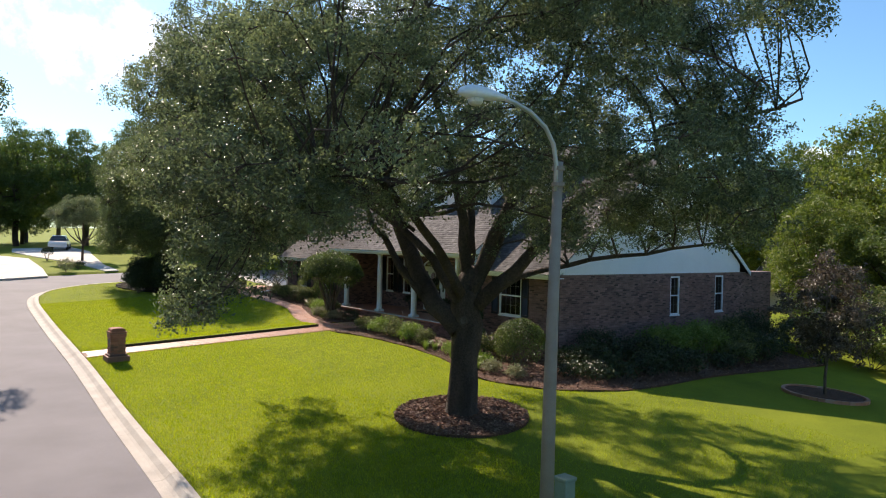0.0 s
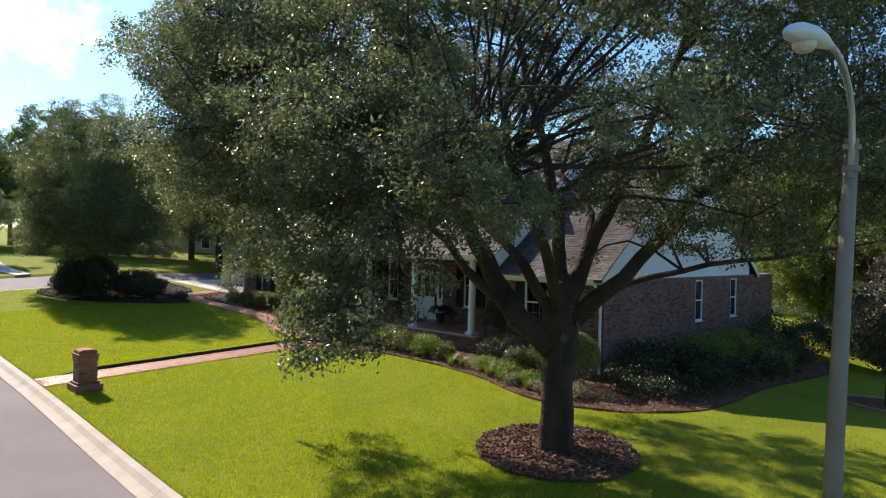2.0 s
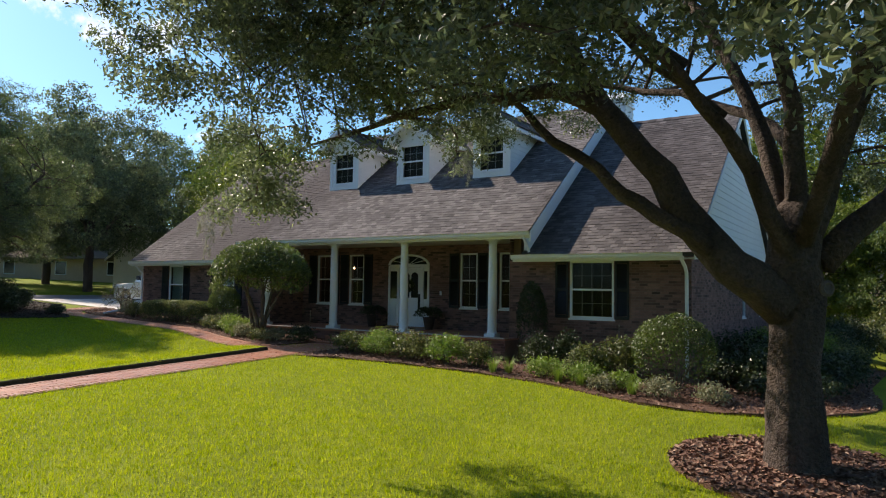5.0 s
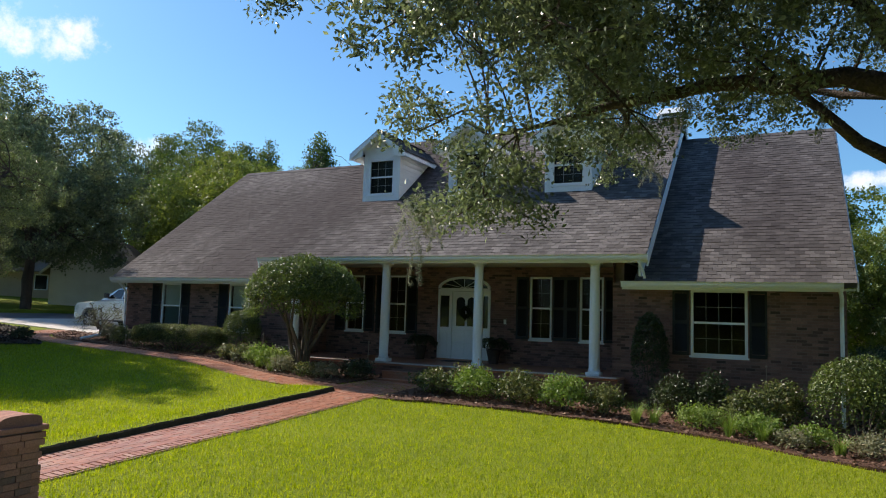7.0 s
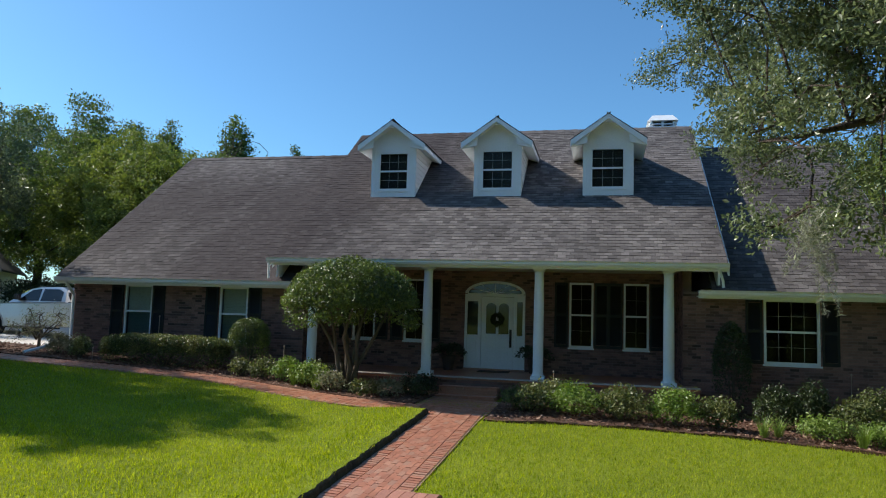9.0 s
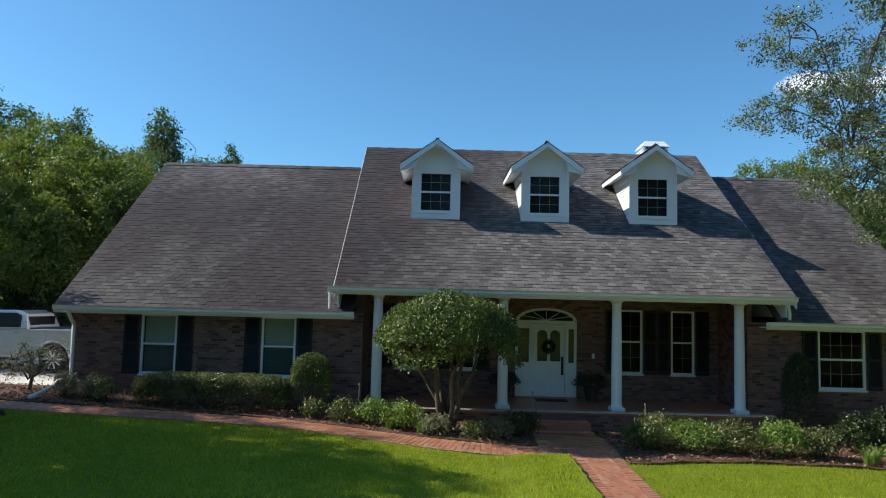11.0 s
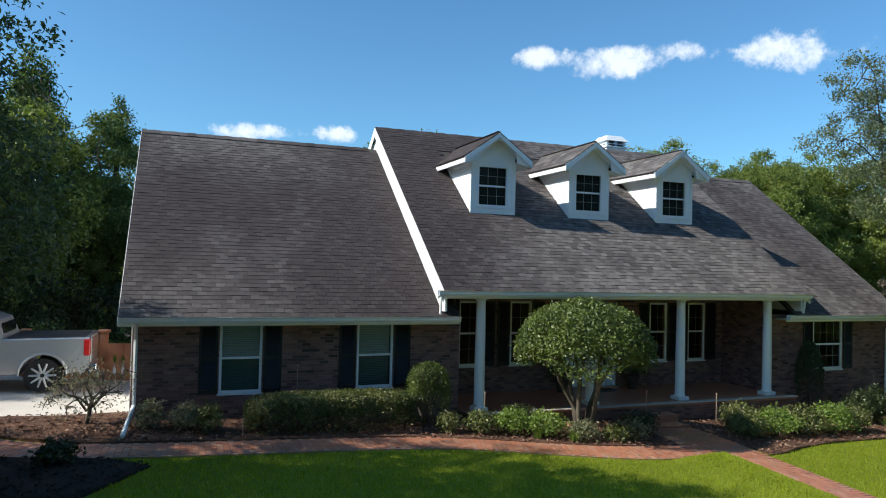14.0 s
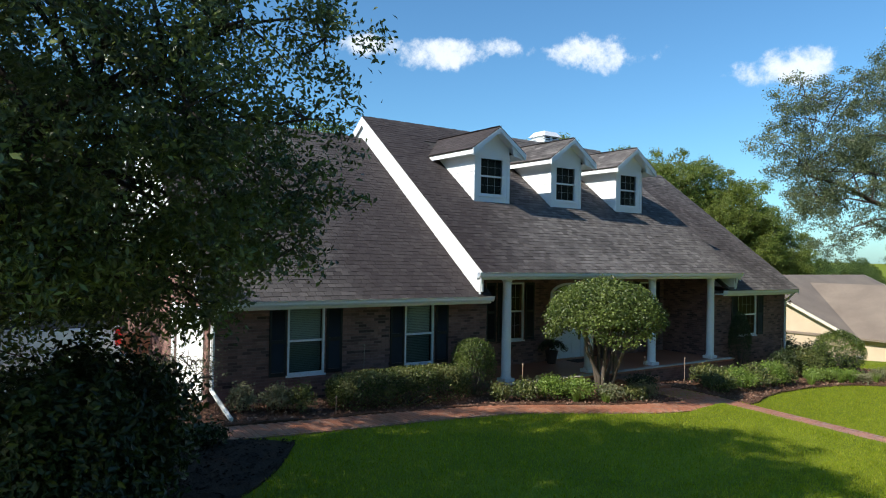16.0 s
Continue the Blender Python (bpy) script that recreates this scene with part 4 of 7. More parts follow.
# porch
g = Geo()
g.box(-31.08, 15.16, -0.4, -21.02, PORCH_WALL - 0.005, FLOOR_Z - 0.05)
part("porch_base", g, MORTAR, house)
g = Geo()
g.box(-31.09, 15.12, FLOOR_Z - 0.05, -21.0, PORCH_WALL - 0.004, FLOOR_Z, 0.012)
part("porch_floor", g, PAVER, house, "dim red tiled porch floor")
for k in range(20):
    a = -31.09 + k * 0.5045
    part("porch_edging", Geo().box(a + 0.004, 15.085, FLOOR_Z + 0.001, a + 0.500, 15.30, FLOOR_Z + 0.028, 0.006), KERB, house)
for k, (y0, z1) in enumerate(((14.22, 0.265), (14.62, 0.432))):
    g = Geo()
    g.box(-26.98, y0, -0.2, -25.58, 15.155, z1 - 0.045)
    st = part("porch_step", g, PAVER, house, "brick porch step")
    for i in range(7):
        part("step_brick", Geo().box(-26.98 + i * 0.2 + 0.004, y0 - 0.015, z1 - 0.043, -26.78 + i * 0.2 - 0.004, y0 + 0.42, z1, 0.006), PAVER_ONE, st)
    part("nosing", Geo().box(-26.98, y0 - 0.035, z1 + 0.002, -25.58, y0 + 0.055, z1 + 0.018, 0.005), PAVER_ONE, st, "worn red brick step nosing")
g = Geo()
g.box(-31.08, 15.50, 3.34, -20.98, 15.72, 3.47)
part("porch_beam", g, WHITE, house)
g = Geo()
g.box(-31.09, 15.74, 3.38, -21.0, PORCH_WALL + 0.1, 3.41)
part("porch_ceiling", g, CREAM, house)
for cx in (-30.69, -27.56, -24.73, -21.66):
    col = Geo().lathe([(0.145, 0.70), (0.150, 0.72), (0.135, 0.745), (0.128, 0.80), (0.128, 1.6), (0.122, 2.4), (0.112, 3.18), (0.118, 3.20), (0.118, 3.225), (0.112, 3.23), (0.135, 3.27), (0.14, 3.29)], cx, 15.605, 24)
    col.smooth = True
    c = part("column", col, WHITE, house, "round white porch column")
    part("plinth", Geo().box(cx - 0.17, 15.605 - 0.17, FLOOR_Z + 0.002, cx + 0.17, 15.605 + 0.17, 0.70, 0.01), WHITE, c)
    part("capital", Geo().box(cx - 0.15, 15.605 - 0.15, 3.29, cx + 0.15, 15.605 + 0.15, 3.338, 0.006), WHITE, c)


def window(m, w, h, cols, rows, trim=0.06, lower=True, blind=0.0, parent=None, mat=None, depth=0.05):
    """A sash window in its own plane: x across, z up, its face towards -y; m sets it."""
    mat = mat or WHITE

    def put(g, x0, z0, x1, z1, y0, y1):
        g.box(x0, y0, z0, x1, y1, z1, m=m)
    g = Geo()
    put(g, 0, 0, trim, h, -0.012, depth)
    put(g, w - trim, 0, w, h, -0.012, depth)
    put(g, trim, h - trim, w - trim, h, -0.012, depth)
    put(g, trim, 0, w - trim, trim, -0.012, depth)
    wn = part("window", g, mat, parent or house, "white sash window")
    g = Geo()
    put(g, -0.03, -0.045, w + 0.03, 0.0, -0.04, depth)
    part("sill", g, mat, wn)
    mid = h * 0.5
    g = Geo()
    put(g, trim, mid - 0.025, w - trim, mid + 0.025, 0.0, depth - 0.01)
    part("meeting_rail", g, mat, wn)
    for half, (z0, z1, y) in enumerate(((trim, mid - 0.025, 0.03), (mid + 0.025, h - trim, 0.016))):
        pane = Geo().add([m @ Vector(p) for p in ((trim, y, z0), (w - trim, y, z0), (w - trim, y, z1), (trim, y, z1))], [(0, 1, 2, 3)])
        glass = SCREEN_GLASS if half == 0 and blind > 0.9 else GLASS
        p = part("pane", pane.mesh("pane", glass, False), glass, wn)
        p.visible_shadow = False
        if half == 0 and not lower:
            continue
        for k in range(1, cols):
            x = trim + (w - 2 * trim) * k / cols
            part("muntin", Geo().box(x - 0.0032, y - 0.008, z0, x + 0.0032, y - 0.001, z1, m=m), MUNTIN, wn)
        for k in range(1, rows):
            z = z0 + (z1 - z0) * k / rows
            part("muntin", Geo().box(trim, y - 0.009, z - 0.0032, w - trim, y - 0.001, z + 0.0032, m=m), MUNTIN, wn)
    if blind:
        bot = h - trim - (h - 2 * trim) * blind
        g = Geo()
        z = h - trim
        while z > bot:
            g.add([m @ Vector(p) for p in ((trim, 0.10, z), (w - trim, 0.10, z), (w - trim, 0.125, z - 0.038), (trim, 0.125, z - 0.038))], [(0, 1, 2, 3)])
            z -= 0.040
        part("blind", g, BLIND, wn, "pale closed slatted blind")
    return wn


def shutter(x0, x1, z0, z1, y, face=-1):
    g = Geo()
    g.box(x0, y - 0.04, z0, x0 + 0.05, y - 0.002, z1)
    g.box(x1 - 0.05, y - 0.04, z0, x1, y - 0.002, z1)
    for za, zb in ((z0, z0 + 0.08), ((z0 + z1) / 2 - 0.04, (z0 + z1) / 2 + 0.04), (z1 - 0.08, z1)):
        g.box(x0 + 0.05, y - 0.039, za, x1 - 0.05, y - 0.002, zb)
    s = part("shutter", g, BLACK, house, "black louvred shutter")
    g = Geo()
    z = z0 + 0.09
    while z < z1 - 0.1:
        g.add([(x0 + 0.05, y - 0.034, z), (x1 - 0.05, y - 0.034, z), (x1 - 0.05, y - 0.008, z + 0.045), (x0 + 0.05, y - 0.008, z + 0.045)], [(0, 1, 2, 3)])
        z += 0.036
    part("louvres", g, BLACK, s, kind="stuff")


for x0, x1, z0, z1 in WIN_LEFT:
    window(pose(x0, FRONT + 0.02, z0), x1 - x0, z1 - z0, 1, 1, 0.055, False, 0.98)
    shutter(x0 - 0.42, x0 - 0.03, z0 - 0.0, z1, FRONT)
    shutter(x1 + 0.03, x1 + 0.42, z0 - 0.0, z1, FRONT)
for x0, x1, z0, z1 in WIN_RIGHT:
    window(pose(x0, FRONT + 0.02, z0), x1 - x0, z1 - z0, 4, 2, 0.06, True, 0.0)
    shutter(x0 - 0.40, x0 - 0.03, z0, z1, FRONT)
    shutter(x1 + 0.03, x1 + 0.40, z0, z1, FRONT)
for x0, x1, z0, z1 in WIN_PORCH:
    window(pose(x0, PORCH_WALL + 0.02, z0), x1 - x0, z1 - z0, 2, 2, 0.055, True)
    shutter(x0 - 0.40, x0 - 0.03, z0, z1, PORCH_WALL)
    shutter(x1 + 0.03, x1 + 0.40, z0, z1, PORCH_WALL)
for y0, y1, z0, z1 in WIN_SIDE:
    window(pose(-16.37, y0, z0, 0, 0, 90), y1 - y0, z1 - z0, 2, 2, 0.06, True)


# the front door with sidelights and a fanlight
def entrance():
    x0, x1, z0, z1 = DOOR
    y = PORCH_WALL
    a, b = -26.52, -25.62   # leaf
    g = Geo()
    g.box(x0, y - 0.03, z0, x0 + 0.07, y + 0.12, 2.72)
    g.box(x1 - 0.07, y - 0.03, z0, x1, y + 0.12, 2.72)
    g.box(a - 0.10, y - 0.03, z0, a - 0.01, y + 0.12, 2.66)
    g.box(b + 0.01, y - 0.03, z0, b + 0.10, y + 0.12, 2.66)
    g.box(x0 + 0.07, y - 0.035, 2.66, x1 - 0.07, y + 0.12, 2.75)
    fr = part("door_frame", g, WHITE, house, "white door frame with an arched fanlight")
    n = 18
    cx, rx, rz = (x0 + x1) / 2, (x1 - x0) / 2, 0.36
    g = Geo()
    arc = [(cx + rx * math.cos(math.pi * i / n), 2.74 + rz * math.sin(math.pi * i / n)) for i in range(n + 1)]
    inn = [(cx + (rx - 0.085) * math.cos(math.pi * i / n), 2.74 + (rz - 0.07) * math.sin(math.pi * i / n)) for i in range(n + 1)]
    for i in range(n):
        o0, o1, i0, i1 = arc[i], arc[i + 1], inn[i], inn[i + 1]
        g.prism([o0, o1, i1, i0], y - 0.045, y + 0.03, "y")
    part("arch", g, WHITE, fr)
    g = Geo()
    g.prism(inn, y - 0.006, y - 0.002, "y")
    pane = part("fanlight", g, CARGLASS, fr)
    for k in (30, 60, 90, 120, 150):
        t = radians(k)
        part("fan_bar", Geo().tube([(cx, y - 0.012, 2.75), (cx + (rx - 0.1) * math.cos(t), y - 0.012, 2.74 + (rz - 0.08) * math.sin(t))], 0.008, 5), WHITE, fr)
    for sx0, sx1 in ((x0 + 0.072, a - 0.102), (b + 0.102, x1 - 0.072)):
        g = Geo()
        g.box(sx0, y - 0.01, z0, sx1, y + 0.06, 1.58)
        s = part("sidelight", g, WHITE, fr)
        part("head_rail", Geo().box(sx0, y - 0.01, 2.52, sx1, y + 0.06, 2.66), WHITE, s)
        part("pane", Geo().box(sx0, y + 0.01, 1.58, sx1, y + 0.016, 2.52), CARGLASS, s)
        part("panel", Geo().box(sx0 + 0.05, y - 0.022, 0.78, sx1 - 0.05, y - 0.011, 1.42, 0.005), WHITE, s)
    door = part("front_door", Geo().box(a, y + 0.0, z0 + 0.02, b, y + 0.045, 2.65), WHITE, house, "white panelled front door with two arched panes")
    for px in (a + 0.13, a + 0.49):
        w = 0.28
        n = 10
        out = [(px, 1.62), (px + w, 1.62), (px + w, 2.36)] + [(px + w / 2 + w / 2 * math.cos(math.pi * i / n), 2.36 + 0.12 * math.sin(math.pi * i / n)) for i in range(1, n)] + [(px, 2.36)]
        part("pane", Geo().prism(out, y - 0.012, y - 0.004, "y"), CARGLASS, door)
        for pz0, pz1 in ((0.76, 1.12), (1.18, 1.50)):
            part("panel", Geo().box(px, y - 0.016, pz0, px + w, y - 0.001, pz1, 0.006), WHITE, door)
    hnd = Geo().tube([(b - 0.07, y - 0.06, 1.32), (b - 0.07, y - 0.075, 1.5), (b - 0.07, y - 0.06, 1.66)], 0.014, 8)
    hnd.box(b - 0.10, y - 0.05, 1.25, b - 0.04, y - 0.002, 1.75)
    part("handle", hnd, BLACK, door, "dark bronze handle set")
    # a dark wreath hung on the door
    rng = np.random.default_rng(71)
    t = rng.uniform(0, 2 * math.pi, 900)
    rr = 0.13 + rng.normal(size=900) * 0.03
    q = np.stack([(a + b) / 2 + rr * np.cos(t), y - 0.05 + rng.normal(size=900) * 0.018, 2.02 + rr * np.sin(t)], 1)
    part("wreath", leaves_mesh("wreath", q, rng, 0.07, 0.03, DARK_LEAF, 0.0), DARK_LEAF, door, "dark leafy wreath")
    # threshold and mat
    part("threshold", Geo().box(x0, y - 0.16, FLOOR_Z + 0.001, x1, y - 0.04, FLOOR_Z + 0.05, 0.006), PAVER_ONE, fr)


entrance()
mat_ob = solid("door_mat", Geo().box(-26.5, 17.05, FLOOR_Z + 0.001, -25.65, 17.55, FLOOR_Z + 0.02, 0.004), TERRACOTTA, "dark coir door mat before the front door", "mat")
solid("doorbell_plate", Geo().box(-24.86, PORCH_WALL - 0.03, 1.72, -24.78, PORCH_WALL - 0.008, 1.86, 0.004), WHITE, "small white switch plate on the brick", "switch")
lamp = thing("pendant_lamp", (-26.05, 19.0, 2.9), "small warm glowing lamp inside the hall", "lamp")
part("globe", Geo().lathe([(0.01, 2.72), (0.05, 2.75), (0.065, 2.81), (0.05, 2.87), (0.015, 2.9)], -26.05, 19.0, 12), BULB, lamp)
part("cord", Geo().tube([(-26.05, 19.0, 2.9), (-26.05, 19.0, 3.38)], 0.006, 5), BLACK, lamp)
chand = thing("chandelier", (-30.2, 19.4, 2.6), "brass chandelier with small warm bulbs in the dining room", "lamp")
part("stem", Geo().tube([(-30.2, 19.4, 2.6), (-30.2, 19.4, 3.38)], 0.015, 6), CHROME, chand)
for k in range(6):
    t = k * math.pi / 3
    ex, ey = -30.2 + 0.22 * math.cos(t), 19.4 + 0.22 * math.sin(t)
    part("arm", Geo().tube([(-30.2, 19.4, 2.62), ((ex - 30.2) / 2, (ey + 19.4) / 2, 2.55), (ex, ey, 2.66)], 0.008, 5), CHROME, chand)
    part("bulb", Geo().lathe([(0.006, 2.67), (0.016, 2.69), (0.010, 2.73), (0.002, 2.75)], ex, ey, 8), BULB, chand)
# near-black floor and inner walls put the shade of the rooms into their colour
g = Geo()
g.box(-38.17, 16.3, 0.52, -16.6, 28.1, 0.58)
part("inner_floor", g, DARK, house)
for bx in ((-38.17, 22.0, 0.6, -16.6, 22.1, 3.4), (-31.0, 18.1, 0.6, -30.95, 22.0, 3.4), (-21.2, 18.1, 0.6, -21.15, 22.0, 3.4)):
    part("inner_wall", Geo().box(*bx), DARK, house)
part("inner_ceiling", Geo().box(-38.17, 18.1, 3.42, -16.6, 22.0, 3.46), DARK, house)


# dormers
def dormer(x0):
    y0, zb, zt, za, w = 18.0, 5.565, 7.02, 7.81, 1.36
    x1, cx = x0 + w, x0 + w / 2
    # near-black sheet in place of the shade behind the dormer window
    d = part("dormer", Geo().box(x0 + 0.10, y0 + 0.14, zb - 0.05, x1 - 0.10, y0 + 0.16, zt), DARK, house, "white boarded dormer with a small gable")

    def back(z):
        return MAIN_EAVE_Y + (z - MAIN_EAVE_Z) / SLOPE
    # front wall about the window, with a curved head
    wx0, wx1, wz0, wz1 = x0 + 0.20, x1 - 0.22, 5.77, 6.93
    g = wall_mesh(wall_cells(x0, x1, zb - 0.06, zt, [(wx0, wx1, wz0, wz1)]), lambda u, d, z: (u, y0 + d, z), 0.14)
    g.prism([(x0, zt), (x1, zt), (x1, za - 0.09 - 0.4475), (cx, za - 0.09), (x0, za - 0.09 - 0.4475)], y0, y0 + 0.14, "y")
    part("front", g, WHITE, d)
    for a, b in ((x0 - 0.012, x0 + 0.10), (x1 - 0.10, x1 + 0.012)):
        part("corner_board", Geo().box(a, y0 - 0.022, zb - 0.06, b, y0 - 0.001, zt), WHITE, d)
    part("apron_board", Geo().box(x0 + 0.10, y0 - 0.022, zb - 0.06, x1 - 0.10, y0 - 0.001, zb + 0.10), WHITE, d)
    # sides with lapped boards
    for x, s in ((x0, -1), (x1, 1)):
        g = Geo()
        g.prism([(y0 + 0.02, main_z(y0 + 0.02) - 0.05), (back(zt + 0.1), zt + 0.05), (y0 + 0.02, zt + 0.05)], x - 0.03 * s, x, "x")
        part("side_wall", g, WHITE, d)
        z = zb
        while z < zt:
            b = back(z + 0.14) + 0.05
            g = Geo().add([(x, y0, z), (x, b, z), (x + s * 0.018, b, z), (x + s * 0.018, y0, z), (x, y0, z + 0.15), (x, b, z + 0.15), (x + s * 0.003, b, z + 0.15), (x + s * 0.003, y0, z + 0.15)],
                  [(0, 1, 2, 3), (3, 2, 6, 7), (4, 7, 6, 5), (0, 3, 7, 4)])
            part("side_board", g, WHITE, d)
            z += 0.15
    # roof: two slopes with an overhang, white fascia
    ex, ez = 1.03, 7.09
    for s in (-1, 1):
        e = cx + s * ex
        yf = y0 - 0.36
        g = Geo()
        g.add([(e, yf, ez), (cx, yf, za), (cx, back(za) + 0.1, za), (e, back(ez) + 0.1, ez), (e, yf, ez - 0.05), (cx, yf, za - 0.05), (cx, back(za) + 0.1, za - 0.05), (e, back(ez) + 0.1, ez - 0.05)],
              [(0, 1, 2, 3), (7, 6, 5, 4), (0, 4, 5, 1), (0, 3, 7, 4)])
        rf = part("dormer_roof", g, FELT, d)
        L = math.hypot(ex, za - ez)
        items = []
        rows = int(L / 0.145)
        rnd = random.Random(int(-x0 * 10) + s)
        for i in range(rows + 1):
            f = min((i * 0.145) / L, 1 - 0.07 / L)
            px, pz = e + (cx - e) * f, ez + (za - ez) * f
            y = yf - 0.02
            end = back(pz) - 0.02
            first = i % 2 == 1
            while y < end - 0.1:
                ln = min(0.13 if first else 0.26, end - y)
                first = False
                items.append((Matrix.Translation((px + (cx - e) / L * 0.07, y + ln / 2, pz + (za - ez) / L * 0.07 + 0.012 + rnd.uniform(0, 0.003))) @ pose(0, 0, 0, 0, s * math.degrees(math.atan2(za - ez, ex)) + s * -2.0, 0), 0.085, ln / 2 - 0.003, 0.004))
                y += ln
        part("shingles", boxes_mesh("shingles", items, SHINGLE), SHINGLE, rf, kind="stuff")
        g = Geo()
        g.prism([(e, ez - 0.20), (e, ez - 0.015), (cx, za - 0.015), (cx, za - 0.14)], yf - 0.03, yf, "y")
        g.prism([(e - s * 0.0, ez - 0.17), (e - s * 0.0, ez - 0.012), (e - s * 0.03, ez - 0.012), (e - s * 0.03, ez - 0.17)], yf, back(ez) + 0.05, "y")
        part("fascia", g, WHITE, d)
        g = Geo()
        g.add([(e - s * 0.03, yf, ez - 0.16), (x0 if s < 0 else x1, yf, zt + 0.04), (x0 if s < 0 else x1, back(ez), zt + 0.04), (e - s * 0.03, back(ez), ez - 0.16)], [(0, 1, 2, 3)])
        part("soffit", g, WHITE, d)
    # the head board under the fascias, cut to a curve below
    g = Geo()
    n = 14
    curve = [(cx + ex - 0.02, ez - 0.19)] + [(cx + 0.58 * math.cos(math.pi * i / n), 7.0 + 0.60 * math.sin(math.pi * i / n) ** 0.85) for i in range(n + 1)] + [(cx - ex + 0.02, ez - 0.19)]
    for px, pz in curve:
        pt = za - 0.10 - abs(px - cx) * (za - ez) / ex
        for yy in (y0 - 0.33, y0 - 0.29):
            g.v += [(px, yy, pz), (px, yy, max(pt, pz + 0.01))]
    for i in range(n + 2):
        a, b = i * 4, i * 4 + 4
        g.f += [(a, a + 1, b + 1, b), (a + 2, b + 2, b + 3, a + 3), (a, b, b + 2, a + 2), (a + 1, a + 3, b + 3, b + 1)]
    part("curved_head", g, WHITE, d)
    for s in (-1, 1):
        g = Geo().add([(cx + s * (ex - 0.03), y0 - 0.35, ez - 0.075), (cx, y0 - 0.35, za - 0.075), (cx, y0 + 0.1, za - 0.075), (cx + s * (ex - 0.03), y0 + 0.1, ez - 0.075)], [(0, 1, 2, 3)])
        part("eave_lining", g, WHITE, d)
    wn = window(pose(wx0, y0 + 0.01, wz0), wx1 - wx0, wz1 - wz0, 3, 2, 0.05, True, 0.0, d)


for dx in (-30.01, -26.87, -23.75):
    dormer(dx)

# chimney
CX0, CX1, CY0, CY1 = -21.55, -20.65, 24.0, 24.9
ch = part("chimney", Geo().box(CX0, CY0, 7.0, CX1, CY1, 9.02), WHITE, house, "white boxed chimney with a louvred cap")
part("chimney_collar", Geo().box(CX0 - 0.06, CY0 - 0.06, 9.02, CX1 + 0.06, CY1 + 0.06, 9.09, 0.01), WHITE, ch)
for a in (CX0 + 0.02, (CX0 + CX1) / 2 - 0.04, CX1 - 0.10):
    part("chimney_post", Geo().box(a, CY0 + 0.02, 9.09, a + 0.08, CY1 - 0.02, 9.30), WHITE, ch)
part("louvre", Geo().box(CX0 - 0.04, CY0 - 0.03, 9.175, CX1 + 0.04, CY1 + 0.03, 9.20), WHITE, ch)
part("flue", Geo().box(CX0 + 0.12, CY0 + 0.12, 9.09, CX1 - 0.12, CY1 - 0.12, 9.28), DARK, ch)
cap = Geo()
cap.add([(CX0 - 0.08, CY0 - 0.08, 9.30), (CX1 + 0.08, CY0 - 0.08, 9.30), (CX1 + 0.08, CY1 + 0.08, 9.30), (CX0 - 0.08, CY1 + 0.08, 9.30), (CX0 + 0.10, CY0 + 0.10, 9.53), (CX1 - 0.10, CY0 + 0.10, 9.53), (CX1 - 0.10, CY1 - 0.10, 9.53), (CX0 + 0.10, CY1 - 0.10, 9.53)], [(0, 3, 2, 1), (4, 5, 6, 7), (0, 1, 5, 4), (1, 2, 6, 5), (2, 3, 7, 6), (3, 0, 4, 7)])
part("chimney_cap", cap, WHITE, ch)

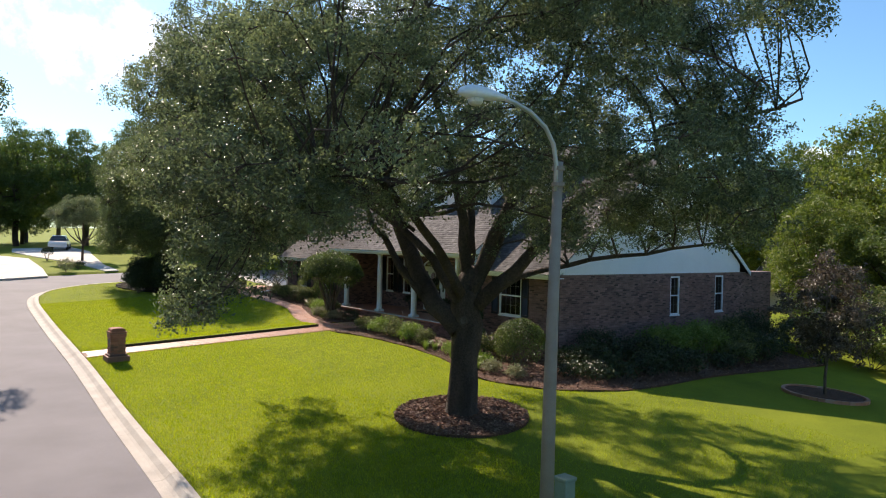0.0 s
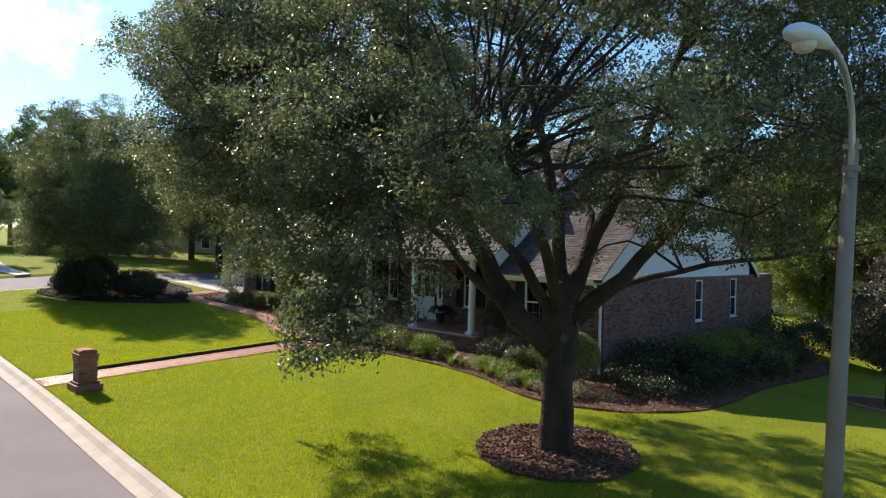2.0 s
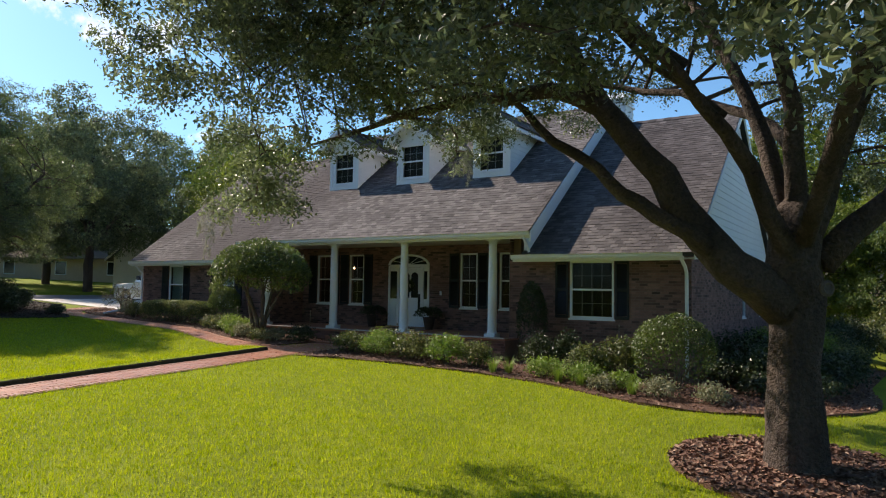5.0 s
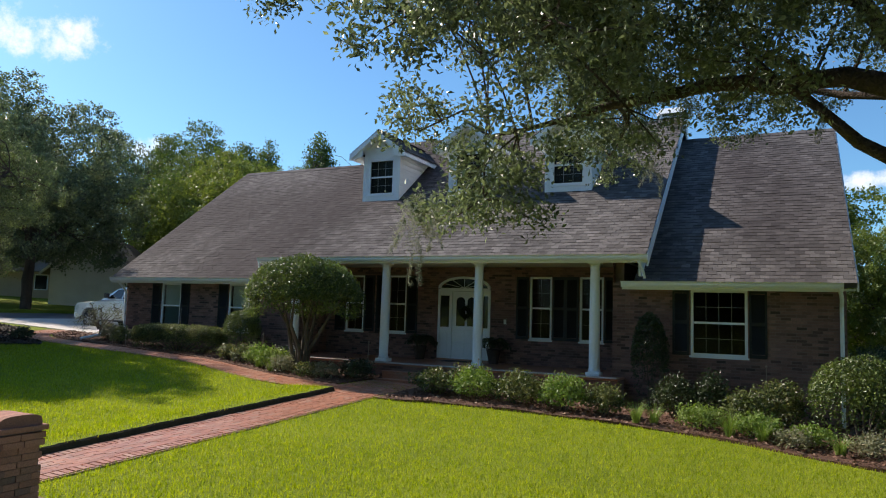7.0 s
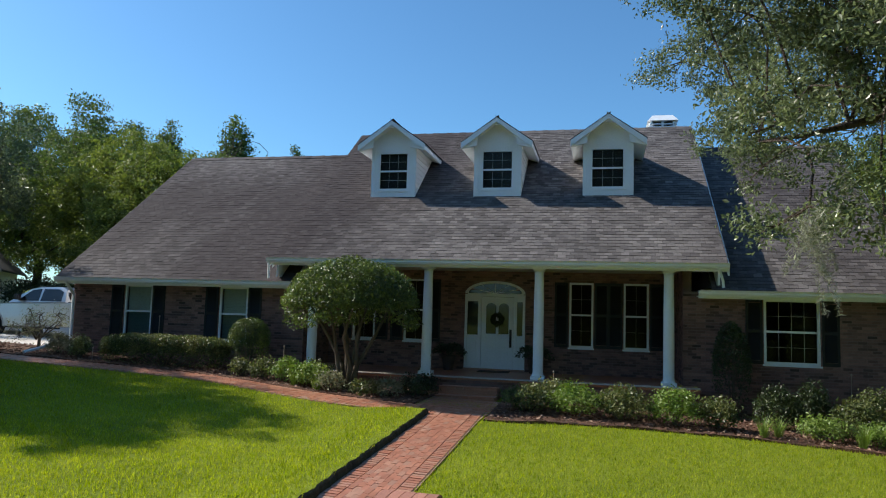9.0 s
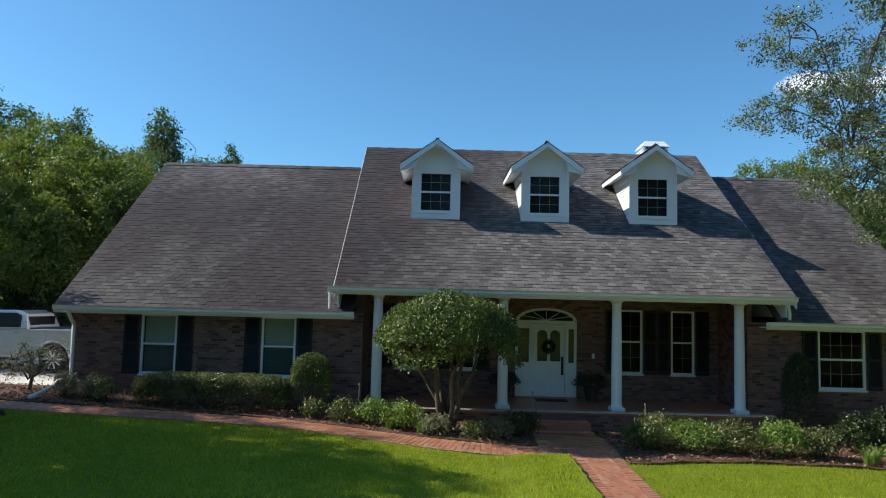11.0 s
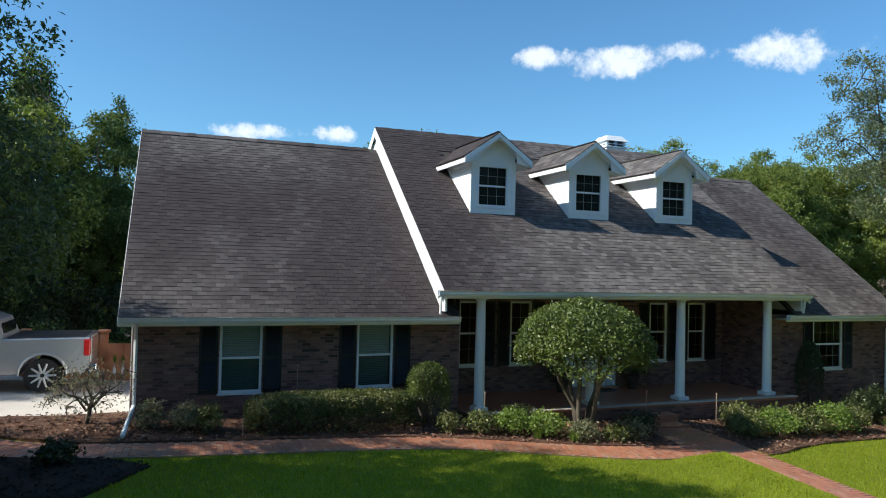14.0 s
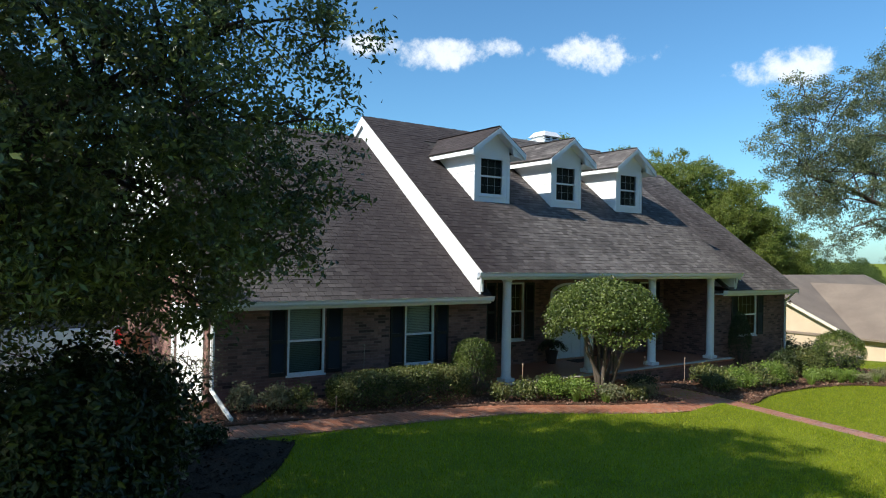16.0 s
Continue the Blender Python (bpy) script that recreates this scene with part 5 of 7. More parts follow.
# ---- street furniture ----
def mailbox():
    cx, cy = -24.65, 3.37
    z = ground_z(cx, cy) - 0.03
    root = thing("mailbox_pillar", (cx, cy, z), "brown brick mailbox pillar with a rounded cap at the kerb", "mailbox")
    part("core", Geo().box(cx - 0.215, cy - 0.215, z - 0.1, cx + 0.215, cy + 0.215, z + 0.958), MORTAR, root)
    part("plinth", Geo().box(cx - 0.35, cy - 0.35, z - 0.15, cx + 0.35, cy + 0.35, z + 0.20, 0.012), MAIL_BRICK, root)
    part("plinth_course", Geo().box(cx - 0.29, cy - 0.29, z + 0.20, cx + 0.29, cy + 0.29, z + 0.26, 0.012), MAIL_BRICK, root)
    me = Geo().box(-0.106, -0.045, -0.031, 0.106, 0.045, 0.031).mesh("brick", MAIL_BRICK)
    rnd = random.Random(3)
    for c in range(10):
        zc = z + 0.294 + c * 0.068
        big = 0.03 if c >= 8 else 0.0
        for s in range(4):
            for k in range(2):
                if s == 2 and 4 <= c <= 7:
                    continue
                off = (k - 0.5) * 0.222 + (0.02 if c % 2 else -0.02)
                ob = new("brick", me)
                ob.parent, ob.matrix_parent_inverse = root, world_of(root).inverted()
                ob.matrix_basis = Matrix.Translation((cx, cy, zc)) @ pose(0, 0, 0, 0, 0, 90 * s + 180) @ Matrix.Translation((off, 0.186 + big + rnd.uniform(-0.002, 0.002), 0))
    # flared cap with rounded bricks
    part("cap_course", Geo().box(cx - 0.27, cy - 0.27, z + 0.958, cx + 0.27, cy + 0.27, z + 1.013, 0.008), MAIL_BRICK, root)
    n = 10
    out = [(cy - 0.225, z + 1.014)] + [(cy - 0.225 * math.copysign(abs(math.cos(math.pi * i / n)) ** 0.8, math.cos(math.pi * i / n)), z + 1.018 + 0.11 * math.sin(math.pi * i / n) ** 0.4) for i in range(n + 1)] + [(cy + 0.225, z + 1.014)]
    for i in range(5):
        a = cx - 0.225 + i * 0.09
        part("cap_brick", Geo().prism(out, a + 0.003, a + 0.087, "x"), MAIL_BRICK, root)
    part("mail_door", Geo().box(cx - 0.14, cy - 0.232, z + 0.54, cx + 0.14, cy - 0.216, z + 0.83, 0.007), BLACK, root, "black metal mail door with a small latch")
    part("latch", Geo().box(cx - 0.02, cy - 0.246, z + 0.76, cx + 0.02, cy - 0.232, z + 0.80, 0.004), CHROME, root)


mailbox()


def street_lamp():
    z = ground_z(-7.05, 5.7)
    root = thing("street_lamp", (-7.05, 5.7, z), "grey concrete street lamp with a pale cobra head", "street lamp")
    g = Geo().tube([(-7.05, 5.70, z - 0.2), (-7.0, 5.68, 1.8), (-6.90, 5.65, 5.2)], [0.118, 0.10, 0.074], 14)
    g.smooth = True
    part("pole", g, POLE, root)
    g = Geo().tube([(-6.895, 5.60, 4.75), (-6.88, 5.58, 5.15), (-6.87, 5.50, 5.45), (-6.85, 5.30, 5.68), (-6.82, 4.95, 5.86), (-6.80, 4.60, 5.95), (-6.80, 4.42, 5.98)], 0.035, 10)
    g.smooth = True
    part("arm", g, ALU, root)
    for zz in (4.85, 5.1):
        part("clamp", Geo().lathe([(0.1, zz - 0.03), (0.1, zz + 0.03)], -6.90, 5.65, 14), POLE, root)
    # head: a flattened, drop-shaped shell along -y
    g = Geo()
    secs = [(4.46, 0.045, 0.045, 5.985), (4.36, 0.075, 0.06, 5.99), (4.2, 0.125, 0.09, 6.0), (4.02, 0.155, 0.11, 6.01), (3.88, 0.14, 0.105, 6.015), (3.78, 0.09, 0.07, 6.015), (3.74, 0.02, 0.02, 6.01)]
    n = 16
    for y, rx, rz, zc in secs:
        for k in range(n):
            t = 2 * math.pi * k / n
            g.v.append((-6.82 - 0.16 * (4.46 - y) / 0.72 + rx * math.cos(t), y, zc + rz * math.sin(t) * (1.0 if math.sin(t) > 0 else 0.75)))
    for i in range(len(secs) - 1):
        for k in range(n):
            g.f.append((i * n + k, i * n + (k + 1) % n, (i + 1) * n + (k + 1) % n, (i + 1) * n + k))
    g.f += [tuple(range(n)), tuple((len(secs) - 1) * n + k for k in range(n))]
    g.smooth = True
    part("head", g, WHITE, root, "pale grey lamp head")
    g = Geo().lathe([(0.01, 5.83), (0.07, 5.845), (0.105, 5.88), (0.115, 5.93)], -6.92, 3.98, 16)
    part("lens", g, CREAM, root)


street_lamp()
ub = thing("utility_box", (-7.75, 6.9, ground_z(-7.75, 6.9)), "pale green utility pedestal on the lawn", "utility box")
zz = ground_z(-7.75, 6.9)
part("body", Geo().box(-7.88, 6.77, zz - 0.1, -7.62, 7.03, zz + 0.62, 0.015), GREEN, ub)
part("lid", Geo().box(-7.9, 6.75, zz + 0.622, -7.6, 7.05, zz + 0.70, 0.02), GREEN, ub)


# ---- vehicles ----
def wheel(parent, x, y, z, r, side):
    w = part("wheel", Geo().lathe([(r * 0.74, -0.12), (r * 0.97, -0.12), (r, -0.09), (r, 0.09), (r * 0.97, 0.12), (r * 0.74, 0.12)], sides=28, m=pose(x, y, z, 90)), RUBBER, parent)
    face = y + side * 0.10
    rim = Geo().lathe([(r * 0.76, -0.1), (r * 0.76, 0.02), (r * 0.72, 0.0), (r * 0.70, -0.06)], sides=28, m=pose(x, y + side * 0.09, z, -90 * side))
    rm = part("rim", rim, CHROME, w)
    for k in range(10):
        t = k * math.pi / 5
        part("spoke", Geo().tube([(x + 0.05 * math.cos(t), face + side * 0.01, z + 0.05 * math.sin(t)), (x + r * 0.72 * math.cos(t), face + side * 0.02, z + r * 0.72 * math.sin(t))], [0.035, 0.022], 6), ALU, w)
    return w


def loft(g, profile, y0, y1, inset=0.0, top=None):
    """A body side outline drawn across, the upper part leaning in."""
    n = len(profile)
    zs = [p[1] for p in profile]
    lo, hi = min(zs), max(zs)
    cols = []
    for y, k in ((y0, 1), (y0 + 0.06, 0), (y1 - 0.06, 0), (y1, -1)):
        for x, z in profile:
            lean = inset * max(0, (z - lo) / (hi - lo) - 0.35) / 0.65
            yy = y + (lean if y < (y0 + y1) / 2 else -lean)
            sh = 0.03 if k else 0.0
            g.v.append((x, yy, z - (sh if z > lo + 0.1 else -sh)))
        cols.append(None)
    b = len(g.v) - 4 * n
    g.f.append(tuple(b + i for i in range(n)))
    g.f.append(tuple(b + 3 * n + i for i in range(n))[::-1])
    for c in range(3):
        for i in range(n):
            j = (i + 1) % n
            g.f.append((b + c * n + i, b + (c + 1) * n + i, b + (c + 1) * n + j, b + c * n + j))
    return g


def arch_line(xc, zc, r, a0=180, a1=0, n=10):
    return [(xc + r * math.cos(radians(a0 + (a1 - a0) * i / n)), zc + r * math.sin(radians(a0 + (a1 - a0) * i / n))) for i in range(n + 1)]


def pickup():
    x1, y0, y1 = -39.50, 18.92, 20.92
    z = ground_z(-42.3, 19.8) - 0.02
    root = thing("pickup_truck", (-42.4, 19.9, z), "silver crew-cab pickup truck parked on the driveway", "pickup truck")
    X = x1 - 5.75
    wf, wr, r = X + 0.98, x1 - 0.98, 0.40
    # lower body with wheel arches, front at X
    prof = [(X + 0.02, z + 0.55), (X + 0.0, z + 0.95), (X + 0.08, z + 1.10), (X + 1.55, z + 1.20), (x1 - 2.0, z + 1.26), (x1 - 0.02, z + 1.28), (x1 + 0.0, z + 0.62), (x1 - 0.05, z + 0.50)]
    prof += [(wr + 0.50, z + 0.42)] + arch_line(wr, z + 0.42, 0.49, 0, 180) + [(wf + 0.49, z + 0.36)] + arch_line(wf, z + 0.42, 0.49, 0, 180) + [(X + 0.1, z + 0.42)]
    body = part("body", loft(Geo(), prof, y0, y1, 0.06), SILVER, root, "silver painted body")
    cab = [(X + 1.55, z + 1.19), (X + 2.30, z + 1.72), (X + 2.65, z + 1.80), (X + 3.55, z + 1.80), (X + 3.80, z + 1.70), (X + 3.92, z + 1.25)]
    part("cab", loft(Geo(), cab, y0 + 0.08, y1 - 0.08, 0.22), SILVER, root)
    for s, yy in ((-1, y0 + 0.10), (1, y1 - 0.10)):
        for poly in ([(X + 1.95, z + 1.30), (X + 2.42, z + 1.68), (X + 2.78, z + 1.72), (X + 2.80, z + 1.30)], [(X + 2.88, z + 1.30), (X + 2.88, z + 1.72), (X + 3.50, z + 1.72), (X + 3.68, z + 1.64), (X + 3.74, z + 1.30)]):
            g = Geo()
            vs = []
            for x, zz in poly:
                lean = 0.22 * max(0, (zz - z - 1.19) / 0.61 - 0.35) / 0.65
                vs.append((x, yy - s * lean + s * 0.004 - (0.02 if s > 0 else -0.02) * 0, zz))
            vs = [(a, b + s * 0.012, c) for a, b, c in vs]
            g.add(vs + [(a, b - s * 0.05, c) for a, b, c in vs], [(0, 1, 2, 3), (7, 6, 5, 4), (0, 4, 5, 1), (1, 5, 6, 2), (2, 6, 7, 3), (3, 7, 4, 0)] if len(vs) == 4 else [(0, 1, 2, 3, 4), (9, 8, 7, 6, 5)] + [(i, i + 5, (i + 1) % 5 + 5, (i + 1) % 5) for i in range(5)])
            part("side_window", g, CARGLASS, root)
        part("mirror", Geo().box(X + 1.92, yy + s * 0.10 - 0.08, z + 1.32, X + 2.10, yy + s * 0.10 + 0.08, z + 1.52, 0.03), BLACK, root)
        for dx in (2.75, 3.60):
            part("door_handle", Geo().box(X + dx, y0 + 0.015 if s < 0 else y1 - 0.035, z + 1.12, X + dx + 0.16, y0 + 0.035 if s < 0 else y1 - 0.015, z + 1.15, 0.006), CHROME, root)
        part("running_board", Geo().box(X + 1.55, (y0 - 0.03) if s < 0 else y1 - 0.12, z + 0.34, X + 3.75, (y0 + 0.12) if s < 0 else y1 + 0.03, z + 0.40, 0.015), BLACK, root)
        for xc in (wf, wr):
            part("arch_trim", Geo().tube([(px, y0 - 0.004 if s < 0 else y1 + 0.004, pz) for px, pz in arch_line(xc, z + 0.42, 0.51)], 0.028, 6), SILVER, root)
    g = Geo()
    g.add([(X + 1.60, y0 + 0.22, z + 1.25), (X + 1.60, y1 - 0.22, z + 1.25), (X + 2.28, y1 - 0.36, z + 1.70), (X + 2.28, y0 + 0.36, z + 1.70), (X + 1.68, y0 + 0.22, z + 1.20), (X + 1.68, y1 - 0.22, z + 1.20), (X + 2.36, y1 - 0.36, z + 1.66), (X + 2.36, y0 + 0.36, z + 1.66)], [(0, 1, 2, 3), (7, 6, 5, 4), (0, 4, 5, 1), (2, 6, 7, 3), (0, 3, 7, 4), (1, 5, 6, 2)])
    part("windscreen", g, CARGLASS, root)
    part("rear_window", Geo().box(X + 3.84, y0 + 0.32, z + 1.35, X + 3.89, y1 - 0.32, z + 1.62, 0.01), CARGLASS, root)
    part("bed_liner", Geo().box(X + 4.0, y0 + 0.12, z + 1.20, x1 - 0.10, y1 - 0.12, z + 1.292, 0.01), BLACK, root)
    part("tailgate", Geo().box(x1 - 0.01, y0 + 0.22, z + 0.66, x1 + 0.025, y1 - 0.22, z + 1.27, 0.015), SILVER, root)
    part("rear_bumper", Geo().box(x1 - 0.12, y0 + 0.06, z + 0.46, x1 + 0.17, y1 - 0.06, z + 0.63, 0.04), CHROME, root)
    part("front_bumper", Geo().box(X - 0.12, y0 + 0.06, z + 0.44, X + 0.1, y1 - 0.06, z + 0.66, 0.05), CHROME, root)
    part("grille", Geo().box(X - 0.03, y0 + 0.45, z + 0.70, X + 0.05, y1 - 0.45, z + 1.04, 0.02), BLACK, root)
    for ya, yb in ((y0 - 0.004, y0 + 0.20), (y1 - 0.20, y1 + 0.004)):
        part("tail_light", Geo().box(x1 - 0.13, ya, z + 0.84, x1 + 0.02, yb, z + 1.24, 0.03), REDLAMP, root, "tall red tail light")
        part("headlight", Geo().box(X - 0.01, ya, z + 0.78, X + 0.25, yb + 0.15 if ya < 19.5 else yb, z + 1.0, 0.03), GLASS, root)
    for x in (wf, wr):
        wheel(root, x, y0 + 0.13, z + r, r, -1)
        wheel(root, x, y1 - 0.13, z + r, r, 1)


pickup()


def far_car():
    x, y = -80.2, 10.2
    z = ground_z(x, y) + 0.06
    root = thing("parked_car", (x, y, z), "small white car parked on a driveway across the street", "car")
    m = pose(x, y, z, 0, 0, 166)
    prof = [(-2.1, 0.3), (-2.15, 0.65), (-1.95, 0.85), (-1.2, 0.95), (1.0, 0.95), (1.9, 0.82), (2.1, 0.6), (2.1, 0.3)]
    g = loft(Geo(), prof, -0.85, 0.85, 0.05)
    g.v = [tuple(m @ Vector(v)) for v in g.v]
    part("body", g, CARWHITE, root)
    g = loft(Geo(), [(-1.6, 0.94), (-0.9, 1.42), (0.4, 1.44), (1.1, 0.95)], -0.78, 0.78, 0.2)
    g.v = [tuple(m @ Vector(v)) for v in g.v]
    part("cabin", g, CARGLASS, root)
    g = loft(Geo(), [(-0.85, 1.42), (-0.8, 1.46), (0.3, 1.47), (0.38, 1.43)], -0.6, 0.6, 0.02)
    g.v = [tuple(m @ Vector(v)) for v in g.v]
    part("roof", g, CARWHITE, root)
    for wx in (-1.35, 1.3):
        for wy in (-0.8, 0.8):
            part("wheel", Geo().lathe([(0.2, -0.1), (0.31, -0.1), (0.32, 0.0), (0.31, 0.1), (0.2, 0.1)], sides=16, m=m @ pose(wx, wy, 0.31, 90)), RUBBER, root)


far_car()


# ---- fence beside the drive ----
def fence():
    z = ground_z(-40.0, 21.2)
    root = thing("wooden_fence", (-40.2, 21.2, z), "reddish cedar fence with cut-out pickets beside the garage", "fence")
    for i in range(14):
        x0 = -41.3 + i * 0.213
        pts = []
        # each picket has scalloped sides that leave diamond gaps
        for zz, w in ((0.0, 0.104), (0.18, 0.104), (0.34, 0.052), (0.50, 0.104), (0.66, 0.052), (0.80, 0.104), (1.08, 0.104)):
            pts.append((w, zz))
        out = [(x0 + w, z + zz - 0.1) for w, zz in pts] + [(x0 - w, z + zz - 0.1) for w, zz in pts[::-1]]
        part("picket", Geo().prism(out, 21.2, 21.23, "y"), WOOD, root)
    part("rail", Geo().box(-41.4, 21.232, z - 0.04, -38.45, 21.28, z + 0.05, 0.005), WOOD, root)
    part("rail", Geo().box(-41.4, 21.232, z + 0.88, -38.45, 21.28, z + 0.96, 0.005), WOOD, root)
    for x in (-39.4, -41.4):
        part("post", Geo().box(x - 0.09, 21.29, z - 0.2, x + 0.09, 21.47, z + 1.25, 0.01), WOOD, root)
        part("post_cap", Geo().box(x - 0.13, 21.25, z + 1.252, x + 0.13, 21.51, z + 1.33, 0.02), WOOD, root)
    root.rotation_euler.z = radians(-12)  # panel turned so that the sun reaches its front face


fence()


# ---- neighbours ----
def neighbour(name, cx, cy, w, d, h, rise, turn, wall, roof, label, windows=3, over=0.5, eave=None, root=None):
    z = min(ground_z(cx + a, cy + b) for a in (-w / 2, w / 2) for b in (-d / 2, d / 2)) - 0.2
    m = pose(cx, cy, z, 0, 0, turn)
    root = root or thing(name, (cx, cy, z), label, "house")
    if eave is not None:
        h = eave - z

    def mv(g):
        g.v = [tuple(m @ Vector(v)) for v in g.v]
        return g
    g = Geo().box(-w / 2, -d / 2, -1, w / 2, d / 2, h)
    g.prism([(-d / 2, h), (d / 2, h), (0, h + rise - 0.1)], -w / 2, w / 2, "x")
    part("wall", mv(g), wall, root)
    for s in (-1, 1):
        e = s * (d / 2 + over)
        ez = h - rise * over / (d / 2)
        g = Geo()
        g.prism([(e, ez), (0, h + rise), (0, h + rise - 0.14), (e, ez - 0.12)], -w / 2 - over, w / 2 + over, "x")
        part("roof", mv(g), roof, root)
        for sx in (-1, 1):
            g = Geo().prism([(e, ez - 0.2), (e, ez), (0, h + rise), (0, h + rise - 0.22)], sx * (w / 2 + over) - 0.03, sx * (w / 2 + over) + 0.03, "x")
            part("rake_board", mv(g), CREAM, root)
        for i in range(windows):
            x = -w / 2 + w * (i + 0.5) / windows
            y = s * (d / 2 + 0.02)
            wn = part("window", mv(Geo().box(x - 0.55, y - 0.03, 0.9, x + 0.55, y + 0.03, 2.2)), WHITE, root)
            part("pane", mv(Geo().box(x - 0.47, y - 0.045, 0.98, x + 0.47, y + 0.045, 2.12)), CARGLASS, wn)
    return root


tan_house = neighbour("neighbour_house", 11.9, 29.6, 17.4, 14.4, 2.6, 3.45, 0, TAN, TANROOF, "tan stucco neighbour house with a tan shingle roof", eave=-0.46)
neighbour("neighbour_house", 9.9, 24.8, 9.4, 12.6, 2.6, 2.9, 90, TAN, TANROOF, "", 2, eave=-0.46, root=tan_house)
neighbour("neighbour_house", -63.5, 35.0, 9.0, 5.4, 3.0, 2.4, 126, CREAM, FELT, "pale cream garage behind the driveway trees", 0)
neighbour("neighbour_house", -80.0, 37.5, 15.0, 9.0, 2.8, 2.8, 30, TAN, TANROOF, "low tan house in the shade of the trees", 3)
neighbour("neighbour_house", -98.0, 33.0, 18.0, 12.0, 2.8, 3.2, -62, TAN, TANROOF, "low tan house under the trees across the street")
neighbour("neighbour_house", -16.5, 49.0, 16.0, 10.0, 2.8, 2.4, 8, TAN, TANROOF, "tan house far behind the back garden", eave=1.7)


# ---- trees and shrubs ----
def bend(a, b, rng, sag=0.12, n=5):
    a, b = np.array(a, float), np.array(b, float)
    L = np.linalg.norm(b - a)
    o = rng.normal(size=3) * L * sag
    return [tuple(a + (b - a) * t + o * math.sin(math.pi * t) + np.array([0, 0, 0.10 * L * math.sin(math.pi * t)])) for t in np.linspace(0, 1, n)]


def grow(root, limbs, pads, rng, leaf, leaf_mat, density, per, sigma, bark, flat=0.6, twigs=5, bound=None):
    """Limbs, a branch to every pad of foliage, twigs in it, and the leaves."""
    nodes = []
    for i, lb in enumerate(limbs):
        pts = spline([p[:3] for p in lb], 0.5)
        k = len(pts)
        rr = np.interp(np.linspace(0, 1, k), np.linspace(0, 1, len(lb)), [p[3] for p in lb])
        wob = [p + Vector(rng.normal(size=3) * 0.03) for p in pts]
        g = Geo().tube(wob, list(rr), 16 if i == 0 else 10, True, 0.3 if i == 0 else 0.22)
        g.smooth = True
        part("trunk" if i == 0 else "limb", g, bark, root)
        if i > 0 or len(limbs) == 1:
            nodes += [(np.array(p), r) for p, r in zip(wob, rr)][k // 3:]
    N = np.array([n[0] for n in nodes])
    br = Geo()
    cents, outs = [], []
    for x, y, z, r in pads:
        c = np.array((x, y, z))
        d = np.linalg.norm(N - c, axis=1) + 0.8 * np.maximum(N[:, 2] - z, 0)
        j = int(np.argmin(d))
        if np.linalg.norm(N[j] - c) > 0.3:
            k = min(nodes[j][1] * 0.6, 0.035 + 0.012 * np.linalg.norm(N[j] - c))
            br.tube(bend(N[j], c, rng), list(np.linspace(k, 0.014, 5)), 6, False)
        n = max(3, int(density * r * r))
        u = unit(rng.normal(size=(n, 3)))
        q = c + u * (r * rng.uniform(0.15, 1, (n, 1)) ** 0.5) * (1, 1, flat)
        q[:, 2] -= 0.10 * np.linalg.norm(q[:, :2] - c[:2], axis=1)
        for t in q[:max(4, n // 5) if twigs else 0]:
            br.tube([tuple(c), tuple((c + t) / 2 + rng.normal(size=3) * 0.05), tuple(t)], [0.014, 0.009, 0.004], 4, False)
        cents.append(np.repeat(q, per, 0) + rng.normal(size=(n * per, 3)) * (sigma, sigma, sigma * 0.75))
        outs.append(np.repeat(u, per, 0))
    part("branchwork", br, bark, root, kind="stuff")
    P, O = np.concatenate(cents), np.concatenate(outs)
    if bound is not None:
        keep = bound(P)
        P, O = P[keep], O[keep]
    part("crown", leaves_mesh("crown", P, rng, leaf[0], leaf[1], leaf_mat, 0.5, O * 0.35), leaf_mat, root)


def dome_pads(rng, n, centre, rad, low, size, inner=0.25, low_at=None):
    """Pads spread over an uneven dome; low(r) gives the underside by the distance from the middle, 0 to 1."""
    res = []
    tries = 0
    while len(res) < n and tries < n * 60:
        tries += 1
        u = rng.normal(size=3)
        u /= np.linalg.norm(u)
        k = 1.0 if rng.random() > inner else rng.uniform(0.45, 0.8)
        lump = 1 + 0.12 * math.sin(5 * math.atan2(u[1], u[0]) + 1.3) + 0.10 * math.sin(9 * u[2] + 3 * u[0])
        p = np.array(centre) + u * k * np.array([rad[0] if u[0] < 0 else rad[1], rad[2] if u[1] < 0 else rad[3], rad[4]]) * lump * 0.9
        f = min(1.0, math.hypot((p[0] - centre[0]) / rad[0], (p[1] - centre[1]) / rad[3]))
        if p[2] < (low_at(p[0], p[1]) if low_at else low(f)):
            continue
        r = rng.uniform(*size)
        if any((p[0] - a) ** 2 + (p[1] - b) ** 2 + 2 * (p[2] - c) ** 2 < (0.55 * (r + s)) ** 2 for a, b, c, s in res):
            continue
        res.append((*p, r))
    return res


